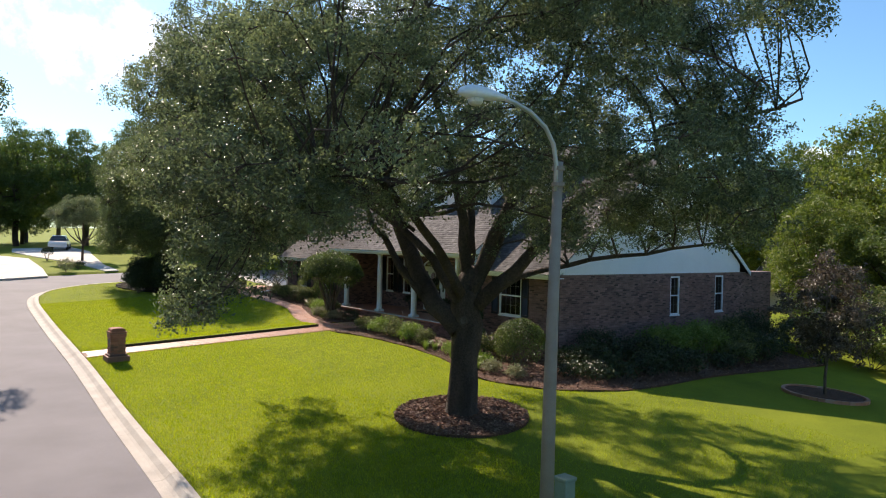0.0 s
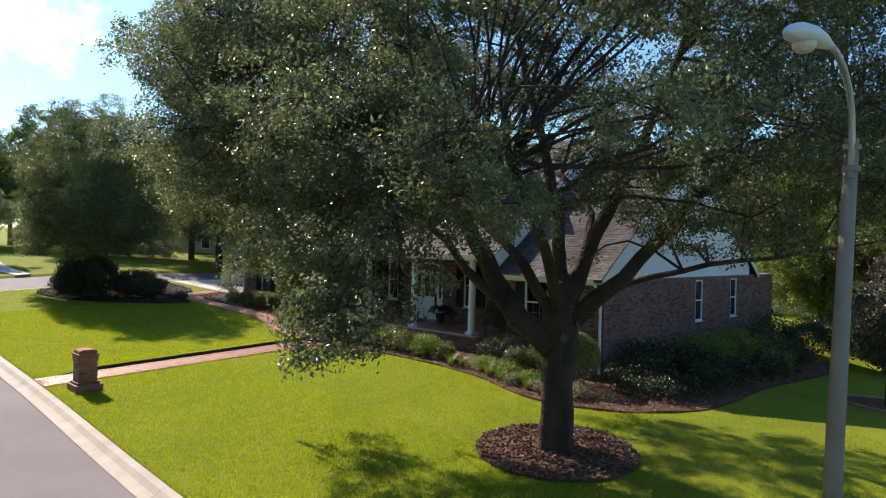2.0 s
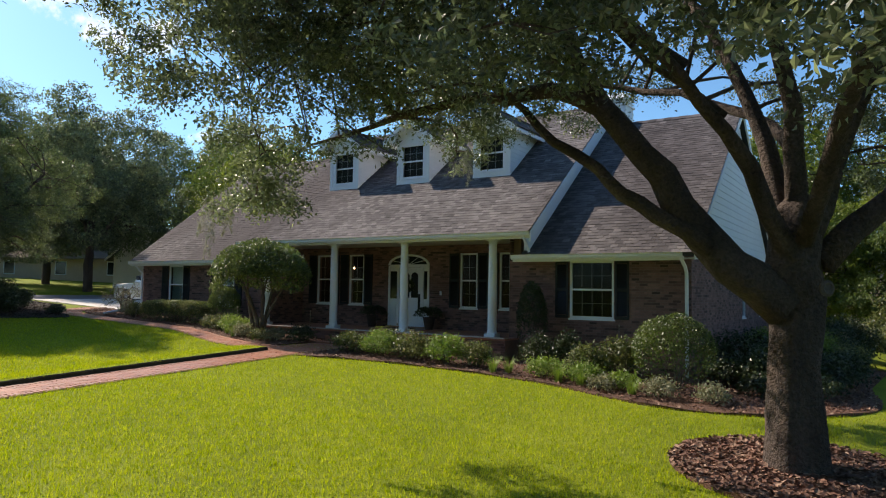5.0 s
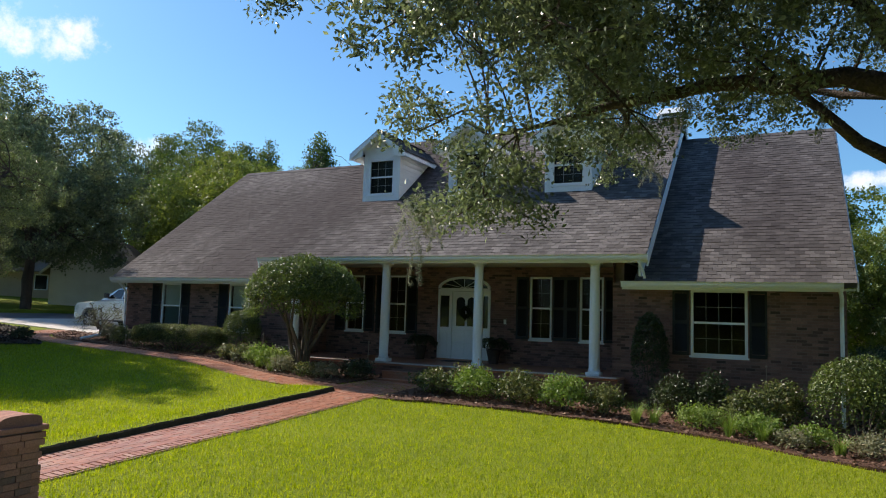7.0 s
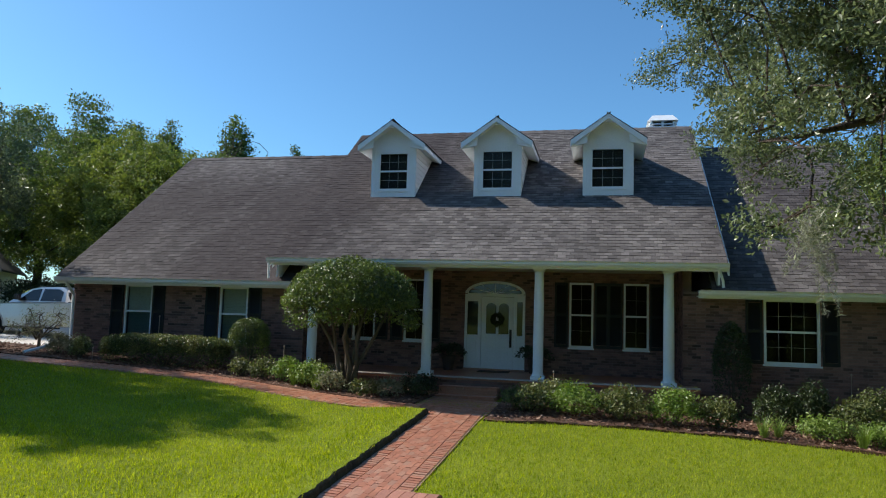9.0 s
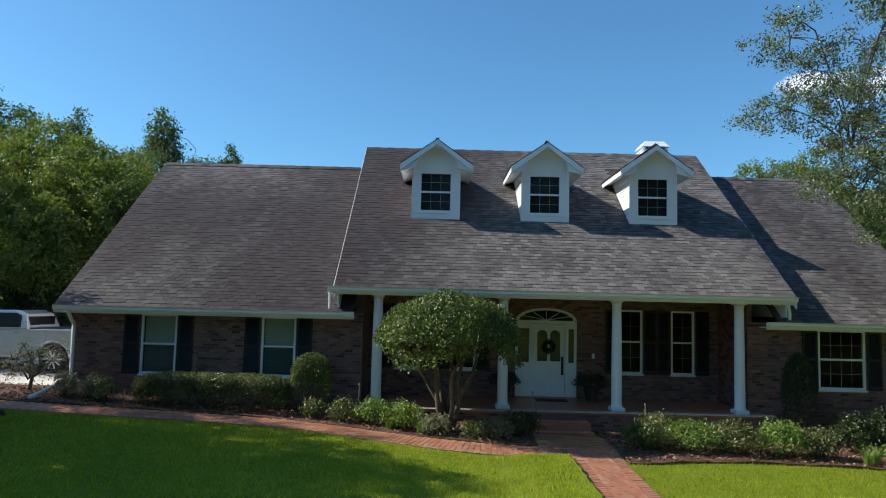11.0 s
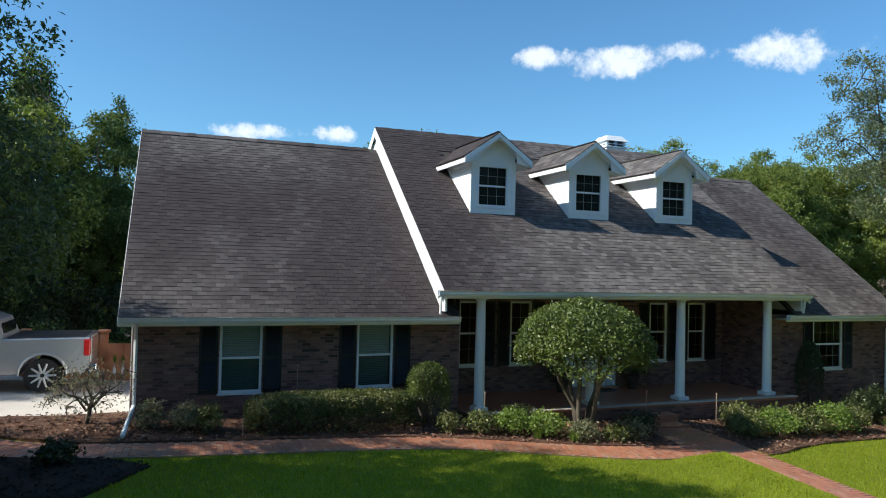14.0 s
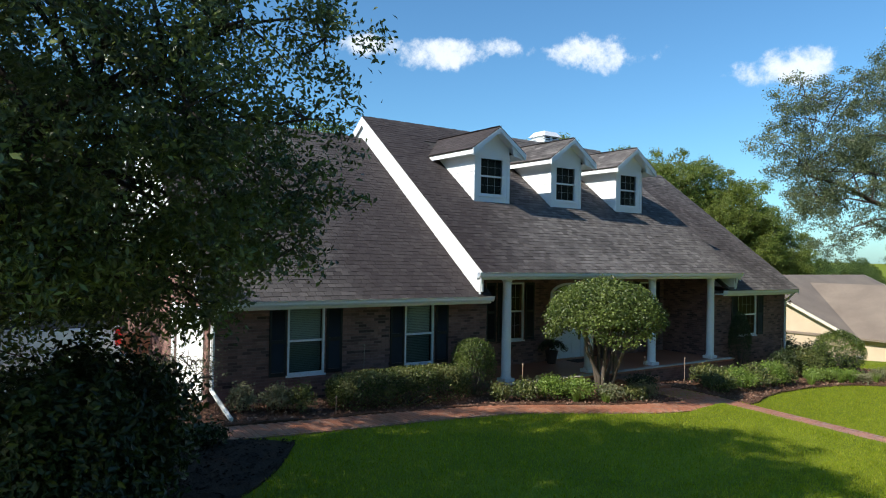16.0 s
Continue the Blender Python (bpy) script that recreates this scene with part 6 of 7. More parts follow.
def big_oak():
    rng = np.random.default_rng(11)
    bx, by = -13.33, 9.18
    z = ground_z(bx, by)
    root = thing("oak_tree", (bx, by, z), "broad old live oak standing in a round mulch bed", "tree")
    limbs = [
        [(bx, by, z - 0.3, 0.62), (bx, by, z + 0.1, 0.47), (bx + 0.02, by, 0.9, 0.40), (bx, by, 1.8, 0.44), (bx - 0.02, by + 0.02, 2.7, 0.42), (bx + 0.1, by + 0.1, 3.3, 0.2)],
        [(-13.4, 9.1, 1.7, 0.40), (-14.1, 8.8, 2.3, 0.33), (-14.8, 8.65, 3.15, 0.29), (-15.26, 8.6, 3.94, 0.26), (-15.97, 8.6, 4.69, 0.215), (-16.76, 8.6, 5.08, 0.15), (-17.56, 8.6, 5.09, 0.125), (-18.4, 8.5, 5.1, 0.10), (-19.6, 8.3, 4.95, 0.06), (-21.2, 7.8, 4.5, 0.03)],
        [(-14.3, 8.6, 2.5, 0.18), (-15.03, 8.5, 3.03, 0.16), (-15.52, 8.5, 3.36, 0.14), (-16.0, 8.5, 3.75, 0.12), (-16.65, 8.5, 4.25, 0.10), (-17.2, 8.5, 4.8, 0.08), (-17.9, 8.7, 5.6, 0.04)],
        [(-15.8, 8.6, 4.55, 0.19), (-16.2, 8.6, 5.28, 0.15), (-16.5, 8.7, 6.0, 0.12), (-17.3, 8.9, 7.6, 0.05)],
        [(-13.4, 9.0, 2.4, 0.22), (-14.0, 8.0, 4.0, 0.14), (-14.9, 6.4, 5.2, 0.10), (-15.6, 4.6, 5.9, 0.06), (-15.8, 3.0, 5.6, 0.03)],
        [(-13.2, 9.2, 2.6, 0.28), (-12.6, 9.7, 4.6, 0.22), (-11.9, 10.2, 6.4, 0.17), (-11.4, 10.7, 8.4, 0.11), (-11.2, 11.0, 10.0, 0.05)],
        [(-13.1, 9.3, 2.3, 0.28), (-12.2, 9.9, 3.3, 0.21), (-11.2, 10.9, 4.9, 0.17), (-10.0, 11.6, 5.9, 0.13), (-8.6, 12.4, 6.6, 0.09), (-6.8, 13.2, 7.2, 0.04)],
        [(-13.0, 9.5, 2.5, 0.15), (-11.9, 10.5, 3.3, 0.095), (-10.4, 11.5, 3.65, 0.075), (-8.8, 12.6, 3.95, 0.05), (-7.4, 13.4, 4.6, 0.025)],
        [(-13.5, 9.3, 2.7, 0.24), (-13.9, 9.8, 4.6, 0.18), (-14.8, 10.4, 6.5, 0.14), (-15.9, 11.2, 8.2, 0.08), (-16.6, 11.6, 9.6, 0.04)],
        [(-13.3, 9.4, 2.8, 0.2), (-13.6, 10.8, 4.4, 0.15), (-15.2, 12.2, 5.6, 0.12), (-17.6, 13.0, 6.4, 0.08), (-20.2, 13.2, 6.8, 0.04)],
        [(-13.2, 8.9, 2.6, 0.2), (-12.5, 7.2, 4.2, 0.15), (-11.8, 5.4, 5.2, 0.11), (-11.2, 3.8, 5.2, 0.07), (-11.3, 2.6, 4.2, 0.03)],
        [(-13.3, 9.2, 2.9, 0.22), (-13.4, 9.0, 5.0, 0.16), (-13.9, 8.6, 7.4, 0.12), (-14.3, 8.4, 10.0, 0.05)],
        [(-14.4, 7.4, 4.7, 0.14), (-16.6, 6.2, 6.3, 0.11), (-19.0, 5.5, 7.3, 0.08), (-20.6, 5.3, 7.6, 0.05), (-21.8, 5.1, 8.2, 0.02)],
        [(-14.0, 8.0, 4.2, 0.08), (-16.0, 6.8, 5.9, 0.06), (-18.2, 6.0, 6.0, 0.04), (-20.4, 5.6, 4.8, 0.02)],
    ]
    limbs = [[(a, b, c, r * (0.82 if k == 0 else 0.8 if k in (1, 2, 3) else 0.66)) for a, b, c, r in lb] for k, lb in enumerate(limbs)]
    pads = dome_pads(rng, 240, (-13.6, 8.8, 5.4), (8.5, 8.8, 7.2, 7.8, 7.2), None, (0.75, 1.25), low_at=lambda x, y: min(5.1 + 0.45 * max(y - 4, 0), 6.6) if -17.6 < x < -13.6 else 4.3 if x > -11.8 and y > 7.5 else 3.9 + 1.3 * smooth(4.0, 6.5, y) if x > -17 else 4.6 + 0.9 * smooth(4.5, 7, y))
    pads += [(-11.4, 1.9, 3.1, 0.8), (-12.6, 2.4, 3.5, 0.9), (-11.2, 2.6, 3.9, 1.0), (-11.0, 1.55, 2.8, 0.5), (-14.6, 3.0, 3.9, 1.0), (-10.6, 3.4, 4.4, 1.0), (-9.2, 11.8, 4.2, 0.6), (-8.0, 12.9, 4.5, 0.7), (-9.2, 9.6, 4.7, 0.9), (-7.6, 10.6, 5.0, 1.0), (-8.4, 12.2, 4.8, 0.9), (-6.4, 9.2, 5.2, 1.0), (-10.2, 12.4, 4.9, 0.9), (-11.5, 1.65, 2.85, 0.6), (-13.2, 2.5, 3.9, 0.9), (-14.2, 3.4, 4.3, 1.1), (-12.9, 3.4, 4.5, 1.1), (-11.2, 1.6, 2.62, 0.55), (-11.6, 3.6, 4.8, 1.1), (-12.0, 2.0, 3.3, 0.75),
             (-20.5, 5.9, 3.3, 0.75), (-21.0, 6.6, 3.5, 0.8), (-20.0, 5.6, 3.9, 0.9), (-21.3, 6.4, 4.4, 0.9), (-19.0, 6.4, 4.3, 0.8), (-21.6, 13.2, 7.6, 1.1), (-20.6, 12.6, 6.0, 1.1), (-21.8, 12.6, 9.0, 1.0), (-20.4, 11.6, 5.0, 0.8)]
    # thin sprays low among the limbs
    pads += [(-12.9, 10.7, 4.9, 0.6), (-13.3, 12.1, 5.2, 0.7), (-12.3, 8.5, 4.9, 0.55), (-11.6, 10.1, 4.1, 0.4), (-12.2, 12.0, 4.6, 0.6), (-11.2, 8.8, 4.5, 0.45), (-12.6, 12.7, 4.2, 0.5), (-10.6, 9.6, 4.6, 0.6), (-11.4, 11.2, 4.0, 0.45), (-12.2, 13.4, 3.9, 0.5), (-13.0, 9.6, 3.6, 0.35), (-12.0, 10.6, 5.2, 0.6)]
    # the crown reaches far over the lawn towards the street corner
    pads += [p for p in dome_pads(np.random.default_rng(12), 74, (-19.0, 5.6, 7.2), (5.2, 4.5, 3.0, 3.4, 3.6), None, (0.75, 1.2), low_at=lambda x, y: 4.7 if x > -21 else 5.9) if p[0] > -22.9 or p[2] > 7.0]
    pads += [p for p in dome_pads(np.random.default_rng(14), 30, (-20.2, 6.2, 7.8), (3.6, 2.4, 2.6, 3.0, 2.8), None, (0.7, 1.05), low_at=lambda x, y: 4.8 if x > -21 else 6.0) if p[0] > -22.9 or p[2] > 7.0]
    pads += [(rng.uniform(-11.0, -6.4), rng.uniform(6.0, 12.0), rng.uniform(5.6, 9.6), rng.uniform(0.8, 1.2)) for _ in range(22)]
    pads = [p for p in pads if p[0] + 0.5 * max(p[1] - 9, 0) < -5.0]
    grow(root, limbs, pads, rng, (0.073, 0.035), OAK_LEAF, 24, 80, 0.115, BARK, 0.62, bound=lambda P: (P[:, 1] > 0.9) & (P[:, 0] + 0.5 * np.maximum(P[:, 1] - 9, 0) < -4.2))
    # an old pruning scar
    part("scar", Geo().lathe([(0.10, 0.0), (0.11, 0.04), (0.075, 0.06), (0.05, 0.045)], sides=14, m=look((-12.86, 8.72, 1.98), (-13.33, 9.18, 1.98)) @ pose(0, 0, -0.12)), TWIG, root)
    # moss hanging from the low branches
    mp = []
    for cx, cy, cz, n, L in ((-21.25, 5.65, 3.15, 7, 0.8), (-21.05, 5.9, 3.2, 3, 0.5), (-20.3, 6.5, 3.4, 3, 0.4), (-18.6, 8.2, 4.9, 4, 0.5), (-17.0, 8.6, 4.8, 3, 0.5), (-19.4, 10.4, 4.6, 4, 0.7), (-16.6, 6.2, 4.9, 3, 0.45)):
        for _ in range(n):
            top = np.array((cx + rng.normal() * 0.06, cy + rng.normal() * 0.06, cz + rng.normal() * 0.1))
            l = L * rng.uniform(0.35, 1.1)
            t = rng.random((150, 1))
            drift = rng.normal(size=3) * 0.12
            q = top + t * (0, 0, -l) + drift * t * (1, 1, 0) + rng.normal(size=(150, 3)) * (0.026, 0.026, 0.02) * (1.25 - t) * (0.6 + 1.2 * np.abs(np.sin(9 * t + drift[0] * 30)))
            mp.append(q)
    part("moss", leaves_mesh("moss", np.concatenate(mp), rng, 0.085, 0.007, MOSS, -0.2), MOSS, root, "pale grey hanging moss", kind="stuff")


big_oak()


def second_oak():
    rng = np.random.default_rng(23)
    bx, by = -44.2, 10.5
    z = ground_z(bx, by)
    root = thing("oak_tree", (bx, by, z), "dense dark live oak at the corner of the lawn", "tree")
    limbs = [
        [(bx, by, z - 0.3, 0.40), (bx, by, z + 0.2, 0.30), (bx + 0.1, by, z + 1.2, 0.25), (bx + 0.15, by - 0.1, z + 2.2, 0.24)],
        [(bx + 0.1, by, z + 1.7, 0.18), (bx + 1.2, by - 0.6, z + 3.4, 0.13), (bx + 2.6, by - 1.2, z + 4.6, 0.08), (bx + 3.8, by - 1.6, z + 5.4, 0.03)],
        [(bx + 0.1, by, z + 1.9, 0.18), (bx - 1.0, by + 0.8, z + 3.8, 0.13), (bx - 2.4, by + 1.4, z + 5.6, 0.08), (bx - 3.4, by + 1.6, z + 7.0, 0.03)],
        [(bx + 0.1, by, z + 2.0, 0.2), (bx + 0.4, by + 0.3, z + 4.6, 0.14), (bx + 0.2, by + 0.2, z + 7.4, 0.09), (bx, by, z + 9.8, 0.03)],
        [(bx + 0.1, by - 0.1, z + 1.8, 0.15), (bx - 0.6, by - 1.6, z + 3.6, 0.1), (bx - 1.4, by - 3.0, z + 5.0, 0.04)],
        [(bx + 0.1, by + 0.1, z + 1.9, 0.15), (bx + 1.6, by + 1.6, z + 3.8, 0.1), (bx + 2.8, by + 2.8, z + 5.6, 0.04)],
    ]
    pads = dome_pads(rng, 165, (bx - 0.3, by - 0.4, 5.6), (4.8, 4.5, 3.2, 4.9, 5.2), lambda f: 3.2, (0.75, 1.2), 0.3)
    pads += [(-41.5, 8.4, 4.2, 0.9), (-40.6, 8.5, 4.0, 0.85), (-40.4, 8.7, 4.9, 0.9), (-39.7, 8.3, 5.3, 0.7), (-39.7, 8.6, 4.5, 0.65), (-39.8, 8.5, 3.9, 0.55), (-39.5, 8.3, 6.2, 0.75), (-40.2, 8.3, 7.4, 0.9), (-41.0, 8.0, 5.2, 0.9), (-41.8, 8.0, 5.9, 1.0), (-42.4, 8.3, 4.4, 0.9), (-40.4, 8.3, 6.2, 0.9), (-40.6, 9.2, 3.6, 0.6), (-41.4, 8.6, 3.6, 0.7), (-40.8, 8.8, 3.5, 0.7), (-40.2, 8.6, 4.2, 0.6), (-42.0, 8.8, 3.6, 0.7), (-42.6, 9.5, 3.5, 0.8), (-41.2, 9.9, 3.5, 0.8), (-40.9, 8.3, 4.6, 0.8), (-42.3, 15.7, 6.1, 0.6), (-42.9, 15.3, 6.8, 0.8), (-43.6, 14.7, 7.2, 1.0)]
    grow(root, limbs, pads, rng, (0.074, 0.036), CORNER_OAK_LEAF, 30, 68, 0.115, BARK, 0.7, bound=lambda P: (P[:, 1] > 6.5) & (P[:, 2] > 2.75))


second_oak()


def far_tree(seed, h, rad, name="tree", mat=None, label="tall leafy tree behind the houses", leaf=(0.17, 0.095), spire=False, low=0.2, n=60):
    """Built at the origin, to be copied."""
    rng = np.random.default_rng(seed)
    root = thing(name, (0, 0, 0), label, "tree", "background trees")
    t0 = h * 0.24
    limbs = [[(0, 0, -0.6, 0.30), (0, 0, 0.3, 0.24), (0.05, 0, t0, 0.2), (0.1, 0.05, h * 0.5, 0.14), (0, 0, h * 0.9, 0.03)]]
    for k in range(6):
        a = k * 1.047 + rng.uniform(-0.3, 0.3)
        limbs.append([(0, 0, t0 * rng.uniform(0.8, 1.3), 0.13), (rad * 0.35 * math.cos(a), rad * 0.35 * math.sin(a), h * 0.42, 0.09), (rad * 0.7 * math.cos(a), rad * 0.7 * math.sin(a), h * rng.uniform(0.5, 0.75), 0.03)])
    if spire:
        pads = []
        for _ in range(90):
            t = rng.random() ** 0.8
            a = rng.uniform(0, 6.283)
            r = rad * (1 - t) ** 0.75 * rng.uniform(0.5, 1.0)
            pads.append((r * math.cos(a), r * math.sin(a), h * (0.18 + 0.8 * t), rng.uniform(0.5, 1.0) * (1.1 - 0.6 * t)))
    else:
        pads = dome_pads(rng, n, (0, 0, h * 0.58), (rad, rad, rad, rad, h * 0.42), lambda f: h * low, (0.8, 1.5), 0.3)
    grow(root, limbs, pads, rng, leaf, mat or FAR_LEAF, 19, 32, 0.19, BARK, 0.75, twigs=0)
    return root


TREES = [far_tree(41, 11.0, 4.4), far_tree(42, 12.5, 4.8), far_tree(43, 9.5, 4.0, mat=SUNNY_LEAF, label="bright leafy tree behind the houses", n=80), far_tree(44, 13.0, 3.2, spire=True, label="tall pointed tree behind the house"), far_tree(45, 12.0, 6.0, mat=OAK_LEAF, label="spreading dark oak across the driveway", low=0.26, n=110), far_tree(46, 16.0, 4.8, mat=SUNNY_LEAF, label="tall sunlit tree with a clumped crown", low=0.3, n=135), far_tree(47, 13.0, 6.4, mat=OAK_LEAF, label="high-crowned street oak leaning over the road", low=0.60, n=80)]


def plant(k, x, y, s=1.0, rot=0.0, first=[]):
    z = ground_z(x, y) + 9.0 * smooth(150, 900, math.hypot(x + 25, y - 10)) - 0.1
    m = Matrix.Translation((x, y, z)) @ pose(0, 0, 0, 0, 0, rot) @ Matrix.Scale(s, 4)
    if k not in first:
        first.append(k)
        TREES[k].matrix_basis = m
        return
    ob = copy_thing(TREES[k], Matrix.Identity(4))
    ob.matrix_basis = m


FAR = [  # kind, x, y, scale, turn
    (3, -43.5, 33.5, 0.94, 10), (3, -40.2, 34.5, 0.82, 130), (2, -47.6, 30.5, 0.98, 60), (3, -48.5, 34.5, 0.93, 200), (1, -54.0, 35.5, 1.0, 220), (4, -56.5, 24.0, 1.02, 15), (4, -67.5, 27.0, 1.05, 100), (1, -64.0, 42.0, 1.15, 80), (2, -44.0, 28.6, 0.88, 20), (0, -41.0, 30.5, 0.6, 90),
    (3, -59, 41, 1.05, 40), (1, -72, 44, 1.15, 170), (0, -80, 36, 1.15, 300), (0, -92, 27, 1.1, 100), (1, -100, 20, 1.0, 190), (0, -108, 10, 1.05, 280), (2, -98, 2, 1.0, 30),
    (1, -118, -6, 1.1, 75), (0, -112, -18, 1.1, 130), (3, -84, 47, 1.0, 90), (2, -126, 4, 1.1, 210), (1, -132, 18, 1.2, 20), (0, -95, 45, 1.1, 330), (0, -74, 20, 0.9, 60), (2, -51, 43, 1.1, 160),
    (2, -15.5, 35.0, 0.72, 310), (0, -11.0, 34.0, 0.7, 60), (5, -8.8, 36.8, 0.84, 110), (5, 5.7, 43.4, 1.06, 20), (5, 10.5, 46.5, 1.12, 250), (1, -27.0, 60.0, 1.0, 140), (1, -31, 62, 1.0, 40), (2, -27, 46, 0.95, 200), (5, 1.8, 45.5, 0.98, 90), (2, -19.0, 55.0, 1.5, 190), (5, 15.5, 48.5, 1.16, 60), (5, 18.9, 45.5, 1.16, 300), (5, 21.6, 42.5, 1.02, 200), (5, 24.2, 40.0, 0.82, 130),
    (1, 28, 62, 0.72, 0), (2, 36, 58, 0.7, 120), (0, -34, 58, 0.95, 60), (1, 48, 70, 0.7, 200), (0, 66, 84, 0.8, 40), (2, 80, 92, 0.8, 140), (1, 92, 84, 0.8, 240), (0, 110, 100, 0.9, 20), (2, 62, 68, 0.65, 300), (1, 130, 96, 0.9, 70),
    (0, 98, 66, 0.8, 10), (2, 84, 58, 0.75, 80), (1, 70, 52, 0.7, 150), (0, 58, 50, 0.65, 290),
    # those here south of y -12 are unseen, added to dim skylight on the front
    (0, -110, 30, 1.4, 40), (1, -122, 12, 1.4, 250), (0, -128, -2, 1.4, 150), (1, -104, -4, 1.1, 200), (4, -88, -9, 1.0, 120), (6, -48.2, -6.6, 1.0, 200), (6, -35.8, -5.9, 1.0, 80), (4, -18, -12.5, 1.0, 250), (1, -25, -14, 1.1, 10), (4, -12, -14.5, 1.1, 90), (0, -49, -14, 1.2, 180), (1, 1, -14, 1.1, 260), (4, -61, -13, 1.1, 30),
    (0, 26, -8, 1.0, 220), (1, 30, 12, 1.0, 60),
    (6, -65.6, 9.7, 0.42, 90), (1, -70, 17, 0.5, 180), (0, -72, 23, 0.55, 270),
    (0, -96, 8, 1.2, 33), (1, -93, 15, 1.1, 120), (0, -97, 2, 1.3, 200), (1, -88, 21, 1.2, 80), (0, -98, -5, 1.4, 10), (1, -41.5, 31.5, 0.72, 120)]
rnd = random.Random(88)
FAR += [(rnd.choice((0, 1, 2)), 40 + 26 * (k // 4) + rnd.uniform(-8, 8), 32 + 11 * (k // 4) + 13 * (k % 4) + rnd.uniform(-5, 5), rnd.uniform(0.6, 0.85), rnd.uniform(0, 360)) for k in range(24)]
for row in FAR:
    plant(*row)


def shrub(x, y, rx, ry, h, mat, n, seed, leaf=(0.06, 0.032), name="shrub", label="rounded green shrub in the mulch bed", shape="loose", base=0.0, group="", stems=6):
    rng = np.random.default_rng(seed)
    z = ground_z(x, y) + 0.03
    root = thing(name, (x, y, z), label, "shrub", group)
    u = unit(rng.normal(size=(n, 3)))
    u[:, 2] = np.abs(u[:, 2]) * np.where(rng.random(n) < 0.85, 1, -0.4)
    if shape == "loose":
        k = rng.uniform(0.35, 1, (n, 1)) ** 0.45
        lump = 1 + 0.16 * np.sin(6 * np.arctan2(u[:, 1], u[:, 0]) + seed)[:, None] + 0.12 * np.sin(7 * u[:, 2:3] + seed)
        q = u * k * lump * (rx, ry, h * 0.62) + rng.normal(size=(n, 3)) * 0.04
        q[:, 2] += h * 0.38
    else:
        k = rng.uniform(0.86, 1.03, (n, 1))
        p = {"ball": 2.0, "drum": 3.2, "box": 5.0}[shape]
        q = u * (np.abs(u) ** p).sum(1, keepdims=True) ** (-1 / p) * k * (rx, ry, h * 0.5)
        q[:, 2] += h * 0.5
        q += rng.normal(size=(n, 3)) * 0.018
        # the clipped face is uneven
        q += u * 0.03 * np.sin(7 * q[:, 0:1] + seed) * np.cos(6 * q[:, 1:2])
    q[:, 2] += base
    q[:, 2] = np.maximum(q[:, 2], 0.02)
    for i in range(stems):
        t = q[rng.integers(n)] * 0.85
        g = Geo().tube([(x + t[0] * 0.1, y + t[1] * 0.1, z - 0.08), (x + t[0] * 0.5, y + t[1] * 0.5, z + max(t[2], 0.1) * 0.5), (x + t[0], y + t[1], z + max(t[2], 0.15))], [0.018, 0.013, 0.005], 5, False)
        part("stem", g, TWIG, root)
    part("foliage", leaves_mesh("foliage", q + np.array((x, y, z)), rng, leaf[0], leaf[1], mat, 0.3, u * 0.7), mat, root)
    return root


# clipped shapes
shrub(-16.25, 13.95, 0.86, 0.86, 1.62, TOPIARY_LEAF, 9000, 101, (0.055, 0.03), "clipped_ball_shrub", "large clipped ball of yellow-green foliage at the corner", "ball")
shrub(-32.20, 15.05, 0.46, 0.46, 1.36, TOPIARY_LEAF, 9500, 102, (0.04, 0.023), "clipped_egg_shrub", "clipped egg-shaped bright green shrub beside the hedge", "drum")
shrub(-34.45, 14.72, 1.72, 0.48, 0.78, SHRUB_LEAF, 22000, 103, (0.05, 0.03), "clipped_hedge", "low clipped boxy hedge under the garage windows", "box", stems=16)
shrub(-20.30, 15.35, 0.40, 0.34, 2.15, DARK_LEAF, 5200, 104, (0.05, 0.03), "column_shrub", "dark upright evergreen against the brick wall", "ball")


def dome_tree():
    x, y = -28.95, 13.75
    z = ground_z(x, y)
    rng = np.random.default_rng(77)
    root = thing("topiary_tree", (x, y, z), "many-stemmed small tree clipped to a broad dome", "tree")
    for k in range(7):
        a = k * 0.9 + 0.3
        r = rng.uniform(0.35, 1.1)
        g = Geo().tube([(x + 0.10 * math.cos(a), y + 0.10 * math.sin(a), z - 0.05), (x + 0.22 * math.cos(a) + rng.normal() * 0.05, y + 0.22 * math.sin(a), z + 0.6), (x + r * 0.6 * math.cos(a), y + r * 0.6 * math.sin(a), z + 1.25), (x + r * math.cos(a + 0.3), y + r * math.sin(a + 0.3), z + 1.95)], [0.075, 0.055, 0.042, 0.02], 8)
        g.smooth = True
        part("stem", g, TWIG, root, "pale twisting stem")
    n = 26000
    u = unit(rng.normal(size=(n, 3)))
    up = u[:, 2] > -0.12
    u[~up, 2] *= -1
    k = rng.uniform(0.80, 1.02, (n, 1))
    q = u * k * (1.62, 1.5, 1.25)
    low = rng.random(n) < 0.16
    q[low] = np.stack([np.clip(rng.normal(size=low.sum()) * 0.6, -1.15, 1.15), np.clip(rng.normal(size=low.sum()) * 0.6, -1.1, 1.1), rng.uniform(0.0, 0.4, low.sum())], 1)
    q[:, 2] -= 0.25 * np.cos(3 * np.arctan2(u[:, 1], u[:, 0])) * (q[:, 2] < 0.15)
    q += rng.normal(size=(n, 3)) * 0.03 + u * 0.05 * np.sin(5 * q[:, 0:1] + 2) * np.cos(4 * q[:, 1:2])
    P = q + np.array((x, y, z + 1.83))
    part("crown", leaves_mesh("crown", P, rng, 0.07, 0.04, TOPIARY_LEAF, 0.3, u * 0.7), TOPIARY_LEAF, root)


dome_tree()

